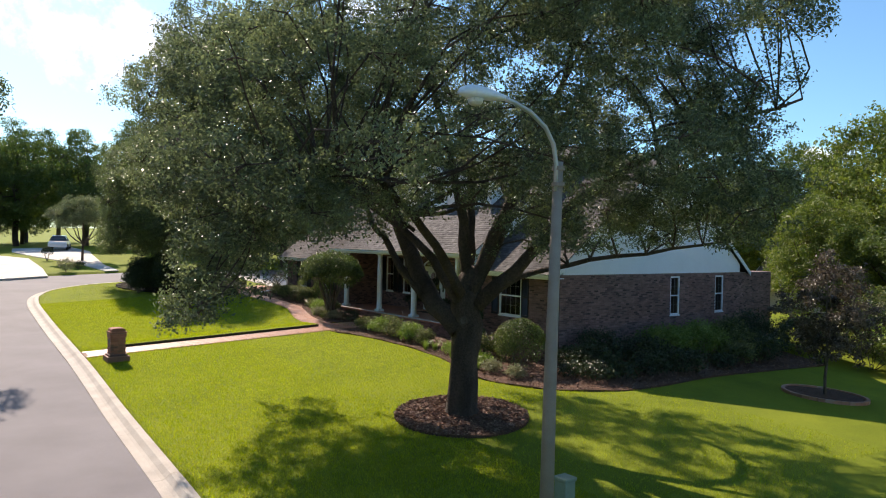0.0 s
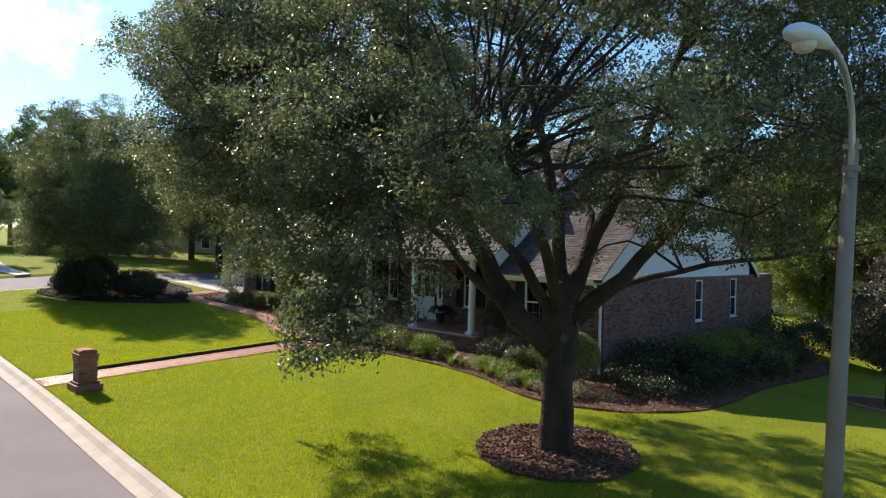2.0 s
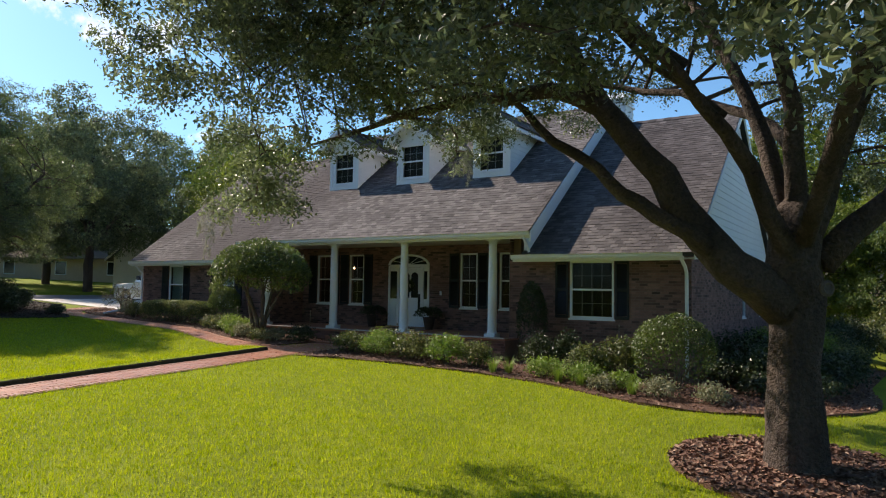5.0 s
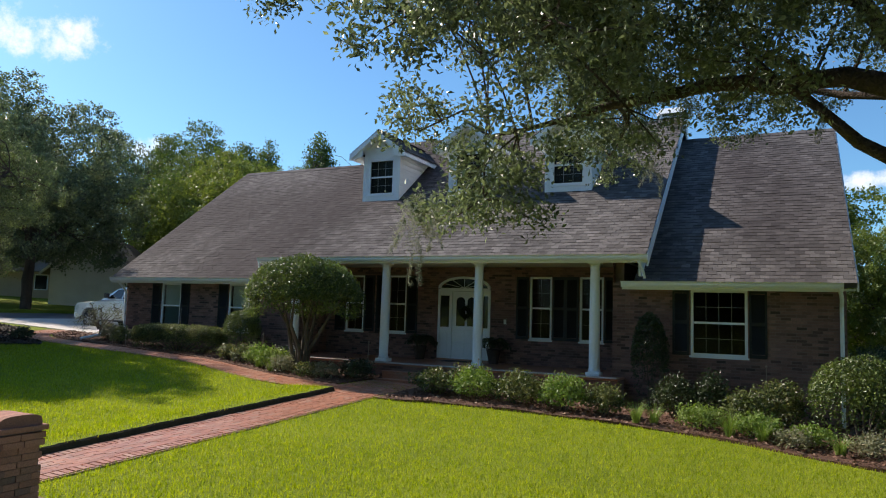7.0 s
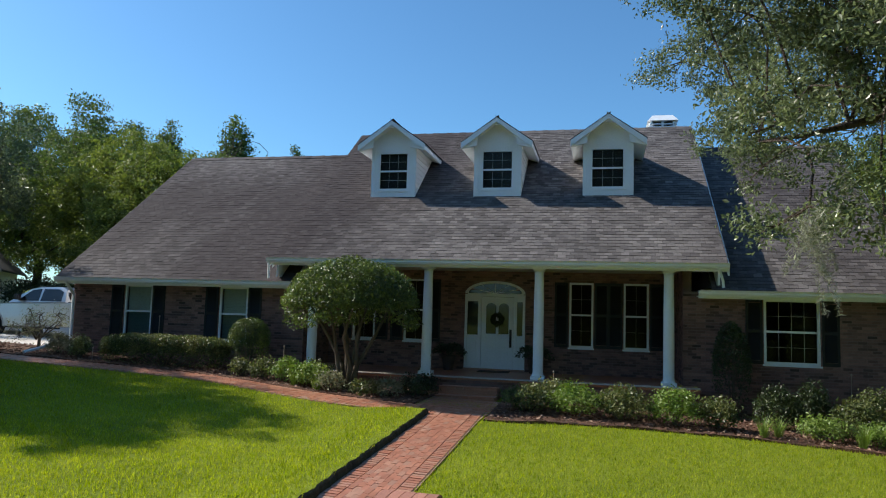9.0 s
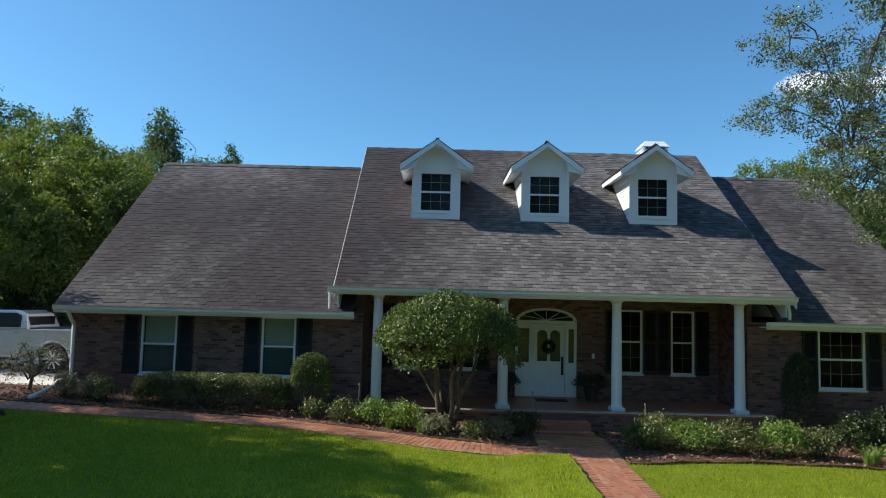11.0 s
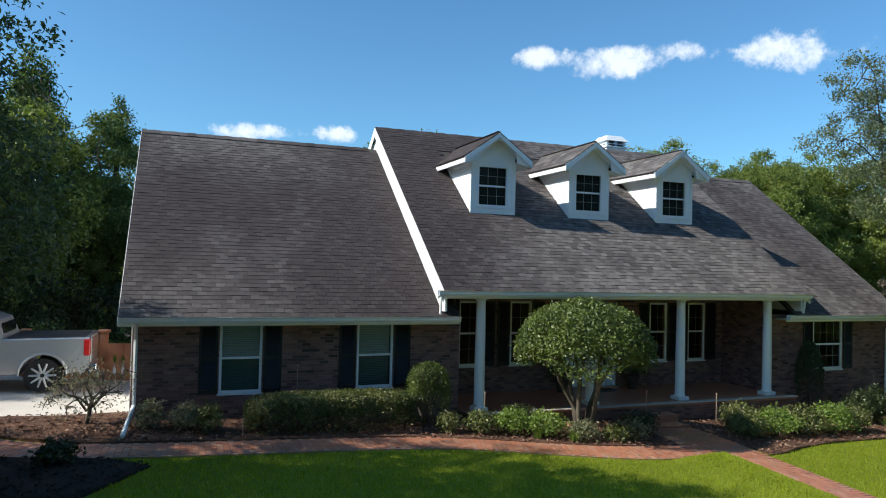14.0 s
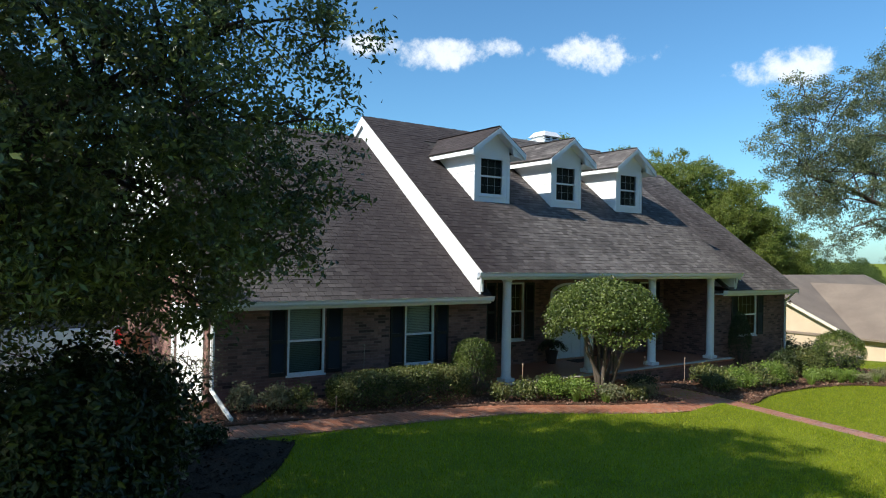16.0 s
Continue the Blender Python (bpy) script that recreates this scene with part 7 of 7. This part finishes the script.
# loose shrubs before the porch and the bedroom wing
rnd = random.Random(5)
ROW = [(-24.75, 13.2, 0.62, 0.78, 0), (-23.75, 13.25, 0.66, 0.86, 1), (-22.75, 13.35, 0.66, 0.85, 0), (-21.75, 13.4, 0.66, 0.86, 1), (-20.9, 13.45, 0.5, 0.8, 0), (-24.2, 14.0, 0.6, 0.8, 0), (-22.9, 14.1, 0.6, 0.85, 0),
       (-19.6, 14.3, 0.55, 1.05, 3), (-18.9, 14.4, 0.5, 1.0, 3), (-18.2, 13.9, 0.62, 0.85, 0), (-17.6, 14.5, 0.6, 1.0, 0), (-19.0, 13.35, 0.55, 0.6, 2), (-18.0, 13.2, 0.5, 0.55, 2), (-17.1, 13.1, 0.45, 0.5, 2), (-16.2, 12.7, 0.42, 0.45, 4), (-15.2, 12.8, 0.4, 0.42, 4), (-17.4, 12.7, 0.4, 0.4, 4),
       (-27.3, 13.9, 0.55, 0.62, 3), (-27.9, 13.4, 0.5, 0.5, 4), (-29.9, 13.75, 0.55, 0.6, 2), (-30.6, 14.0, 0.5, 0.62, 2), (-31.3, 14.15, 0.42, 0.62, 0), (-29.2, 13.3, 0.42, 0.45, 4), (-28.4, 13.25, 0.4, 0.42, 0), (-32.0, 14.25, 0.3, 0.5, 0), (-30.1, 14.5, 0.5, 0.7, 3),
       (-37.3, 14.9, 0.42, 0.75, 4), (-36.9, 14.6, 0.3, 0.6, 0), (-38.0, 15.0, 0.35, 0.7, 4)]
LOOKS = {0: (SHRUB_LEAF, "loose green flowering shrub in the mulch bed"), 1: (LIME_LEAF, "yellow-green rounded shrub in the mulch bed"), 2: (LIME_LEAF, "fresh light green low shrub in the bed"), 3: (DARK_LEAF, "dark glossy shrub in the mulch bed"), 4: (GREY_LEAF, "greyish low shrub with dry stems")}
for i, (x, y, r, h, k) in enumerate(ROW):
    h *= 0.74 if -25 < x < -20.8 else 0.86
    h *= rnd.uniform(0.85, 1.12)
    shrub(x, y, r * 0.82, r * 0.78, h, LOOKS[k][0], int(2100 * r * h / 0.45), 200 + i, (0.07, 0.036), label=LOOKS[k][1], group="bed shrubs")
# big shrubs along the right side of the house
for i, (x, y, r, h, k) in enumerate([(-15.3, 16.9, 0.9, 1.2, 3), (-14.6, 18.4, 0.9, 1.1, 3), (-14.9, 20.2, 1.0, 1.4, 1), (-14.8, 22.2, 1.0, 1.5, 1), (-14.7, 24.2, 1.0, 1.5, 0), (-14.9, 26.2, 1.1, 1.6, 3), (-13.7, 16.0, 0.55, 0.5, 3), (-14.6, 14.6, 0.5, 0.45, 3), (-13.4, 21.5, 0.5, 0.6, 3), (-13.9, 28.5, 1.2, 1.8, 3), (-13.8, 14.9, 0.6, 0.6, 3), (-14.6, 15.7, 0.8, 0.95, 3), (-13.6, 17.4, 0.75, 0.8, 3), (-13.5, 19.2, 0.8, 0.85, 3), (-13.6, 22.9, 0.8, 0.95, 0), (-13.7, 24.8, 0.9, 1.1, 3), (-15.4, 15.5, 0.6, 0.8, 3)]):
    shrub(x, y, r, r, h, LOOKS[k][0], int(3200 * r * h), 260 + i, (0.085, 0.045), label="tall loose shrub along the brick side wall", group="side shrubs")
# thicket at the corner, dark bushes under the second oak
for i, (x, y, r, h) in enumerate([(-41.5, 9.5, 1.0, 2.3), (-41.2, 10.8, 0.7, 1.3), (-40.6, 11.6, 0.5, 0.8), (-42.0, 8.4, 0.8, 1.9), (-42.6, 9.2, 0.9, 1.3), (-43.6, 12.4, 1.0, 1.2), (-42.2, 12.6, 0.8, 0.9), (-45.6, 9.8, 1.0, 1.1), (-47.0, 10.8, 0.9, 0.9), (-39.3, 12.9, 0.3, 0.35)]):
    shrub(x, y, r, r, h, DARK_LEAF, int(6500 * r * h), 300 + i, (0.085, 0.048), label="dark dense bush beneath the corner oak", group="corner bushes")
# added dark shrubs stand in for the shade under the trees behind the drive
for i, (x, y, r, h) in enumerate([(-47.5, 27.5, 1.8, 2.6), (-44.6, 27.0, 1.7, 2.4), (-41.8, 27.0, 1.6, 2.6), (-39.4, 27.2, 1.3, 2.4), (-50.5, 27.6, 1.8, 2.2)]):
    shrub(x, y, r, r * 0.8, h, DARK_LEAF, int(1500 * r * h), 340 + i, (0.12, 0.065), label="tall dark shrub added for the shade behind the driveway", group="back hedge")
# large light shrub and small trees on the right
shrub(-67.4, 7.3, 0.45, 0.45, 0.8, DARK_LEAF, 900, 330, (0.09, 0.05), "clipped_ball_shrub", "small clipped ball on a stem across the street", "ball", base=0.35)
shrub(-56.6, 7.0, 0.65, 0.6, 1.0, GREY_LEAF, 900, 331, (0.10, 0.05), label="dry greyish bush on the verge across the street")
# stands in for a small dark post-like object that was not identified
shrub(-58.6, 8.2, 0.5, 0.45, 0.6, DARK_LEAF, 600, 332, (0.09, 0.05), label="low dark bush in place of an unclear dark object across the street")
shrub(-8.4, 29.0, 2.2, 2.0, 3.3, LIME_LEAF, 11000, 320, (0.13, 0.07), label="large light green shrub behind the side lawn")
shrub(-11.6, 30.0, 1.8, 1.8, 3.0, SHRUB_LEAF, 9000, 321, (0.13, 0.07), label="tall green shrub behind the side lawn")
shrub(-5.0, 26.5, 2.0, 2.0, 3.0, SHRUB_LEAF, 9000, 322, (0.13, 0.07), label="broad green shrub at the end of the lawn")


def sparse_tree(x, y, h, rad, mat, seed, label, n=26, leaf=(0.09, 0.05), density=9, per=16):
    rng = np.random.default_rng(seed)
    z = ground_z(x, y)
    root = thing("young_tree", (x, y, z), label, "tree")
    limbs = [[(x, y, z - 0.1, 0.05), (x + 0.03, y, z + h * 0.3, 0.04), (x, y + 0.04, z + h * 0.6, 0.02), (x, y, z + h * 0.9, 0.008)]]
    for k in range(6):
        a = k * 1.05 + rng.uniform(-0.3, 0.3)
        limbs.append([(x, y, z + h * 0.25 * rng.uniform(0.8, 1.3), 0.025), (x + rad * 0.5 * math.cos(a), y + rad * 0.5 * math.sin(a), z + h * 0.5, 0.016), (x + rad * math.cos(a), y + rad * math.sin(a), z + h * rng.uniform(0.6, 0.9), 0.005)])
    pads = dome_pads(rng, n, (x, y, z + h * 0.62), (rad, rad, rad, rad, h * 0.4), lambda f: z + h * 0.3, (0.2, 0.4), 0.4)
    grow(root, limbs, pads, rng, leaf, mat, density / 0.09, per, 0.09, TWIG, 0.8)


sparse_tree(SMALL_RING[0], SMALL_RING[1], 4.5, 1.45, PLUM_LEAF, 61, "young dark bronze-leaved tree in a brick-edged ring", 75, leaf=(0.10, 0.058), density=5.5, per=26)
sparse_tree(-39.15, 15.55, 1.25, 0.72, GREY_LEAF, 62, "small pale open-crowned tree by the garage corner", 22, (0.05, 0.026), density=5.0, per=14)

# brick edge of the small ring
ring_edge = thing("ring_edging", (SMALL_RING[0], SMALL_RING[1], ground_z(SMALL_RING[0], SMALL_RING[1])), "ring of weathered bricks about the young tree", "edging")
em = Geo().box(-0.1, -0.05, -0.06, 0.1, 0.05, 0.06).mesh("brick", PAVER_ONE)
for k in range(36):
    a = k / 36 * 2 * math.pi
    x, y = SMALL_RING[0] + 1.22 * math.cos(a), SMALL_RING[1] + 1.22 * math.sin(a)
    ob = new("brick", em)
    ob.parent, ob.matrix_parent_inverse = ring_edge, world_of(ring_edge).inverted()
    ob.matrix_basis = Matrix.Translation((x, y, ground_z(x, y) + 0.04)) @ pose(0, 0, 0, 0, 0, math.degrees(a) + 90)


def grass_clump(x, y, h, seed, n=130):
    rng = np.random.default_rng(seed)
    z = ground_z(x, y) + 0.05
    root = thing("grass_clump", (x, y, z), "arching clump of fresh green border grass", "plant", "border grass")
    v, f = [], []
    for i in range(n):
        a, l, w = rng.uniform(0, 6.283), h * rng.uniform(0.6, 1.1), 0.006
        dx, dy = math.cos(a), math.sin(a)
        o = rng.uniform(0, 0.08)
        k = len(v)
        s = rng.uniform(0.3, 0.9)
        for t in (0.0, 0.5, 0.85, 1.0):
            r = o + s * l * t * t
            zz = l * (t - 0.28 * s * t * t)
            ww = w * (1 - t * 0.9)
            v += [(x + dx * r - dy * ww, y + dy * r + dx * ww, z + zz), (x + dx * r + dy * ww, y + dy * r - dx * ww, z + zz)]
        for j in range(3):
            f.append((k + 2 * j, k + 2 * j + 1, k + 2 * j + 3, k + 2 * j + 2))
    part("grass_tuft", array_mesh("grass_tuft", np.array(v), np.array(f), LIME_LEAF), LIME_LEAF, root)


for i, (x, y, h) in enumerate([(-20.15, 12.95, 0.5), (-19.85, 13.15, 0.45), (-18.45, 12.85, 0.55), (-17.9, 12.75, 0.5), (-30.2, 13.55, 0.4), (-29.5, 13.2, 0.35), (-16.7, 12.5, 0.4)]):
    grass_clump(x, y, h, 400 + i)


def fern(x, y, z, seed):
    rng = np.random.default_rng(seed)
    root = thing("potted_fern", (x, y, z), "leafy fern in a dark pot beside the front door", "plant", "porch ferns")
    pot = Geo().lathe([(0.13, z), (0.16, z + 0.18), (0.20, z + 0.36), (0.21, z + 0.40), (0.18, z + 0.40), (0.17, z + 0.34)], x, y, 16)
    part("pot", pot, TERRACOTTA, root)
    pts = []
    st = Geo()
    for i in range(34):
        a, l = rng.uniform(0, 6.283), rng.uniform(0.35, 0.62)
        line = []
        for t in np.linspace(0, 1, 9):
            p = np.array((x + math.cos(a) * l * t * 0.85, y + math.sin(a) * l * t * 0.85, z + 0.4 + l * (1.25 * t - 1.35 * t * t) + 0.12))
            line.append(tuple(p))
            pts += [p + rng.normal(size=3) * 0.025 for _ in range(6)]
        st.tube(line[::2], 0.004, 4, False)
    part("stalkwork", st, TWIG, root)
    part("foliage", leaves_mesh("foliage", np.array(pts), rng, 0.07, 0.025, DARK_LEAF, 0.5), DARK_LEAF, root)


fern(-27.35, 17.35, FLOOR_Z, 501)
fern(-24.98, 17.35, FLOOR_Z, 502)

for x, y, h in ((-35.1, 15.35, 1.25), (-27.05, 14.0, 0.95), (-17.9, 15.2, 1.2), (-31.0, 14.6, 0.8), (-24.3, 14.7, 0.75), (-36.3, 14.3, 0.35)):
    z = ground_z(x, y)
    s = thing("garden_stake", (x, y, z), "thin grey metal stake standing in the bed", "stake", "garden stakes")
    part("rod", Geo().tube([(x, y, z - 0.1), (x + 0.01, y, z + h)], 0.008, 6), POLE, s)
    part("tip", Geo().lathe([(0.016, z + h), (0.022, z + h + 0.02), (0.012, z + h + 0.05)], x + 0.01, y, 8), POLE, s)


# ---- pieces of walls, roofs and paths, and the grass ----
make_paths()
make_turf_edge()


def brick_items(u0, u1, z0, z1, holes, place):
    """Running bond, cut at the openings; place(u, z) gives the pose of a brick's middle."""
    items = []
    pitch, length, hz = 0.0675, 0.205, 0.0285
    row = 0
    z = z0
    rnd = random.Random(int(u0 * 100) & 1023)
    while z + 0.06 < z1:
        u = u0 - (0.1 if row % 2 else 0.0)
        zc = z + pitch / 2
        cuts = [(h[0], h[1]) for h in holes if h[2] - 0.04 < zc < h[3] + 0.03]
        while u < u1:
            a, b = max(u, u0), min(u + length - 0.010, u1)
            spans = [(a, b)]
            for c0, c1 in cuts:
                nxt = []
                for s0, s1 in spans:
                    if s1 <= c0 or s0 >= c1:
                        nxt.append((s0, s1))
                    else:
                        nxt += [(s0, c0), (c1, s1)]
                spans = nxt
            for s0, s1 in spans:
                if s1 - s0 > 0.03:
                    items.append((place((s0 + s1) / 2, zc, rnd.uniform(-0.002, 0.002)), (s1 - s0) / 2, 0.008, hz))
            u += length
        z += pitch
        row += 1
    return items


B = (0.0975, 0.008, 0.0285)
pieces("brick", brick_items(-38.40, -31.10, 0.3, 2.80, WIN_LEFT, lambda u, z, e: Matrix.Translation((u, FRONT - 0.001 + e, z))), BRICK, BRICK_ONE, W_LEFT, lambda p: -35.36 < p.x < -34.0 and p.z > 0.9, "bricks", B)
pieces("brick", brick_items(-21.30, -16.36, -0.5, 2.80, WIN_RIGHT, lambda u, z, e: Matrix.Translation((u, FRONT - 0.001 + e, z))), BRICK, BRICK_ONE, W_RIGHT, lambda p: p.x > -17.8 and p.z > 0.8, "bricks", B)
pieces("brick", brick_items(-31.10, -21.30, 0.6, 3.40, WIN_PORCH + [(-27.02, -25.27, 0.5, 2.8), (-26.75, -25.55, 2.8, 3.06)], lambda u, z, e: Matrix.Translation((u, PORCH_WALL - 0.001 + e, z))), BRICK, BRICK_ONE, W_PORCH, lambda p: -25.2 < p.x < -24.5, "bricks", B)
pieces("brick", brick_items(FRONT, 28.2, -1.3, 2.84, WIN_SIDE, lambda u, z, e: Matrix.Translation((-16.349 + e, u, z)) @ pose(0, 0, 0, 0, 0, 90)), BRICK, BRICK_ONE, W_SIDE, lambda p: 19.5 < p.y < 21.0 and p.z > 0.4, "bricks", B)
pieces("brick", brick_items(FRONT + 0.01, 28.2, -0.2, 2.84, [(16.2, 18.77, -0.3, 2.70)], lambda u, z, e: Matrix.Translation((-38.401 + e, u, z)) @ pose(0, 0, 0, 0, 0, -90)), BRICK, BRICK_ONE, W_GARAGE, lambda p: 18.77 < p.y < 19.8 and p.z > 0.8, "bricks", B)
part("bricks", boxes_mesh("bricks", brick_items(28.2, 30.6, -1.3, 2.84, [], lambda u, z, e: Matrix.Translation((-16.351 + e, u, z)) @ pose(0, 0, 0, 0, 0, 90)), BRICK), BRICK, W_REAR, kind="stuff")
for W, x, s in ((W_RET1, -31.099, 1), (W_RET2, -21.301, -1)):
    pieces("brick", brick_items(FRONT + 0.01, PORCH_WALL, 0.6, 3.40, [], lambda u, z, e: Matrix.Translation((x + e, u, z)) @ pose(0, 0, 0, 0, 0, 90 * s)), BRICK, BRICK_ONE, W, lambda p: False, "bricks", B)
porch_face = brick_items(-31.08, -21.02, 0.0, 0.545, [(-27.0, -25.56, -1, 0.43)], lambda u, z, e: Matrix.Translation((u, 15.158 + e, z)))
part("bricks", boxes_mesh("bricks", porch_face, BRICK), BRICK, house, kind="stuff")


def shingle_items(x0, x1, eave_y, zf, skip=lambda x, y: False, seed=0):
    """Courses of tabs lapped up the front slope."""
    rnd = random.Random(seed)
    ang = math.atan(SLOPE)
    L = (zf(21.85) - zf(eave_y)) / math.sin(ang)
    course = 0.143
    items = []
    for i in range(int(L / course)):
        d = i * course + 0.075
        y, z = eave_y - 0.03 + d * math.cos(ang), zf(eave_y) - 0.03 * SLOPE + d * math.sin(ang)
        x = x0 - (0.11 if i % 2 else 0.01) + rnd.uniform(-0.012, 0.012)
        while x < x1:
            w = 0.200
            a, b = max(x, x0), min(x + w - 0.009, x1)
            if b - a > 0.03 and not skip((a + b) / 2, y):
                lift = 0.006 + (0.005 if rnd.random() < 0.3 else 0.0) + rnd.uniform(0, 0.002)
                items.append((Matrix.Translation(((a + b) / 2, y - lift * math.sin(ang), z + lift * math.cos(ang))) @ pose(0, 0, 0, math.degrees(ang) - 2.4, 0, 0), (b - a) / 2, 0.088, 0.006))
            x += w
    return items


def butt_shade_bands(x0, x1, eave_y, zf, skip, seed):
    """Painted shade on each course, just below the next butts, uneven tab to tab."""
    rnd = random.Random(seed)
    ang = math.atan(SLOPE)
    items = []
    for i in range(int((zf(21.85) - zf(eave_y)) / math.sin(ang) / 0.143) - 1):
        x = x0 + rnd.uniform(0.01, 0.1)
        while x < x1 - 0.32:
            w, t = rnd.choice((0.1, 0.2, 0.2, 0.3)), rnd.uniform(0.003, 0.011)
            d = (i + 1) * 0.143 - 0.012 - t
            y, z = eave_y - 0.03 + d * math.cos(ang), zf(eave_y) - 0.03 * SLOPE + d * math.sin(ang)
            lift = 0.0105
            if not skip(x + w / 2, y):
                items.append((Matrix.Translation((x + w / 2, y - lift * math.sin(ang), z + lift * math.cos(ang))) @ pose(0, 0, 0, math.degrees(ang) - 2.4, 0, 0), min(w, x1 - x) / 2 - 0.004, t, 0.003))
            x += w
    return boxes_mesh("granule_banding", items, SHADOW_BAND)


def under_dormer(x, y):
    return any(dx + 0.05 < x < dx + 1.31 and 18.15 < y < 20.9 for dx in (-30.01, -26.87, -23.75))


S = (0.0955, 0.088, 0.006)
pieces("shingle", shingle_items(MAIN_X0 + 0.0, MAIN_X1, MAIN_EAVE_Y, main_z, under_dormer, 1), SHINGLE, SHINGLE_ONE, R_MAIN, lambda p: p.y < 15.9, "shingles", S)
pieces("shingle", shingle_items(LEFT_X0, -31.30, WING_EAVE_Y, wing_z, lambda x, y: x > -31.6 and y > 16.0, 2), SHINGLE, SHINGLE_ONE, R_LEFT, lambda p: p.y < 16.5, "shingles", S)
pieces("shingle", shingle_items(-20.70, RIGHT_X1, WING_EAVE_Y, wing_z, lambda x, y: False, 3), SHINGLE, SHINGLE_ONE, R_RIGHT, lambda p: p.y < 16.6, "shingles", S)

part("granule_banding", butt_shade_bands(MAIN_X0, MAIN_X1, MAIN_EAVE_Y, main_z, under_dormer, 11), SHADOW_BAND, R_MAIN, kind="stuff")
part("granule_banding", butt_shade_bands(LEFT_X0, -31.62, WING_EAVE_Y, wing_z, lambda x, y: False, 12), SHADOW_BAND, R_LEFT, kind="stuff")
part("granule_banding", butt_shade_bands(-20.70, RIGHT_X1, WING_EAVE_Y, wing_z, lambda x, y: False, 13), SHADOW_BAND, R_RIGHT, kind="stuff")


def make_grass():
    """Blades over the lawns that the camera passes, thinner with the distance from the street."""
    rng = np.random.default_rng(9)
    lawn_holes = [BED_RIGHT, BED_LEFT, BED_OAK]
    curve = [(p.x, p.y) for p in offset_line(CURVE, 0.45)[::4]] + [(p.x, p.y) for p in offset_line(CURVE, -0.45)[::-4]]
    kerb = np.array([(p.x, p.y) for p in KERB_LINE])[::-1]
    kx, ky = kerb[:, 0], kerb[:, 1]

    def keep(x, y):
        if -26.60 < x < -25.54 and y < 13:
            return False
        if x > -42 and y < np.interp(x, kx[kx > -43], ky[kx > -43]) + 0.03:
            return False
        if x <= -42 and not (inside([(-42, 3.45), (-43.4, 3.7), (-45.5, 4.5), (-46.8, 5.7), (-47.6, 7.1), (-47.9, 9), (-42, 9)], x, y)):
            return False
        if (x - RING[0]) ** 2 + (y - RING[1]) ** 2 < RING[2] ** 2:
            return False
        if y > 7.5 and (inside(curve, x, y) or any(inside(h, x, y) for h in lawn_holes)):
            return False
        return True
    pts = []
    for x0, x1, y0, y1, n in ((-40.0, -8.0, 2.1, 8.0, 1100), (-40.0, -13.0, 8.0, 13.8, 750), (-13.0, -6.0, 8.0, 16.0, 200), (-8.0, -3.0, 2.0, 12.0, 200), (-48.0, -40.0, 3.0, 9.0, 200)):
        k = int((x1 - x0) * (y1 - y0) * n)
        X, Y = rng.uniform(x0, x1, k), rng.uniform(y0, y1, k)
        pts += [(x, y) for x, y in zip(X, Y) if keep(x, y)]
    P = np.array(pts)
    n = len(P)
    z = np.array([ground_z(x, y) for x, y in P])
    edge = (P[:, 0] < -26.5) & (P[:, 0] > -28.0) & (P[:, 1] < 12) & (P[:, 1] > 3)
    z = z + np.where(edge, 0.105 * np.clip((P[:, 0] + 28.0) / 1.0, 0, 1) * np.clip((P[:, 1] - 3.1) / 1.1, 0, 1), 0)
    a = rng.uniform(0, 2 * np.pi, n)
    h = rng.uniform(0.03, 0.065, n)
    w = rng.uniform(0.005, 0.009, n)
    lean = rng.uniform(0.1, 0.9, n) * h
    b = rng.uniform(0, 2 * np.pi, n)
    p0 = np.stack([P[:, 0] + np.cos(a) * w, P[:, 1] + np.sin(a) * w, z - 0.01], 1)
    p1 = np.stack([P[:, 0] - np.cos(a) * w, P[:, 1] - np.sin(a) * w, z - 0.01], 1)
    p2 = np.stack([P[:, 0] + np.cos(b) * lean, P[:, 1] + np.sin(b) * lean, z + h], 1)
    v = np.stack([p0, p1, p2], 1).reshape(-1, 3)
    me = array_mesh("grass", v, np.arange(3 * n).reshape(-1, 3), BLADE)
    tagged(new("grass", me), "short bright green lawn grass", "grass", kind="stuff")


make_grass()
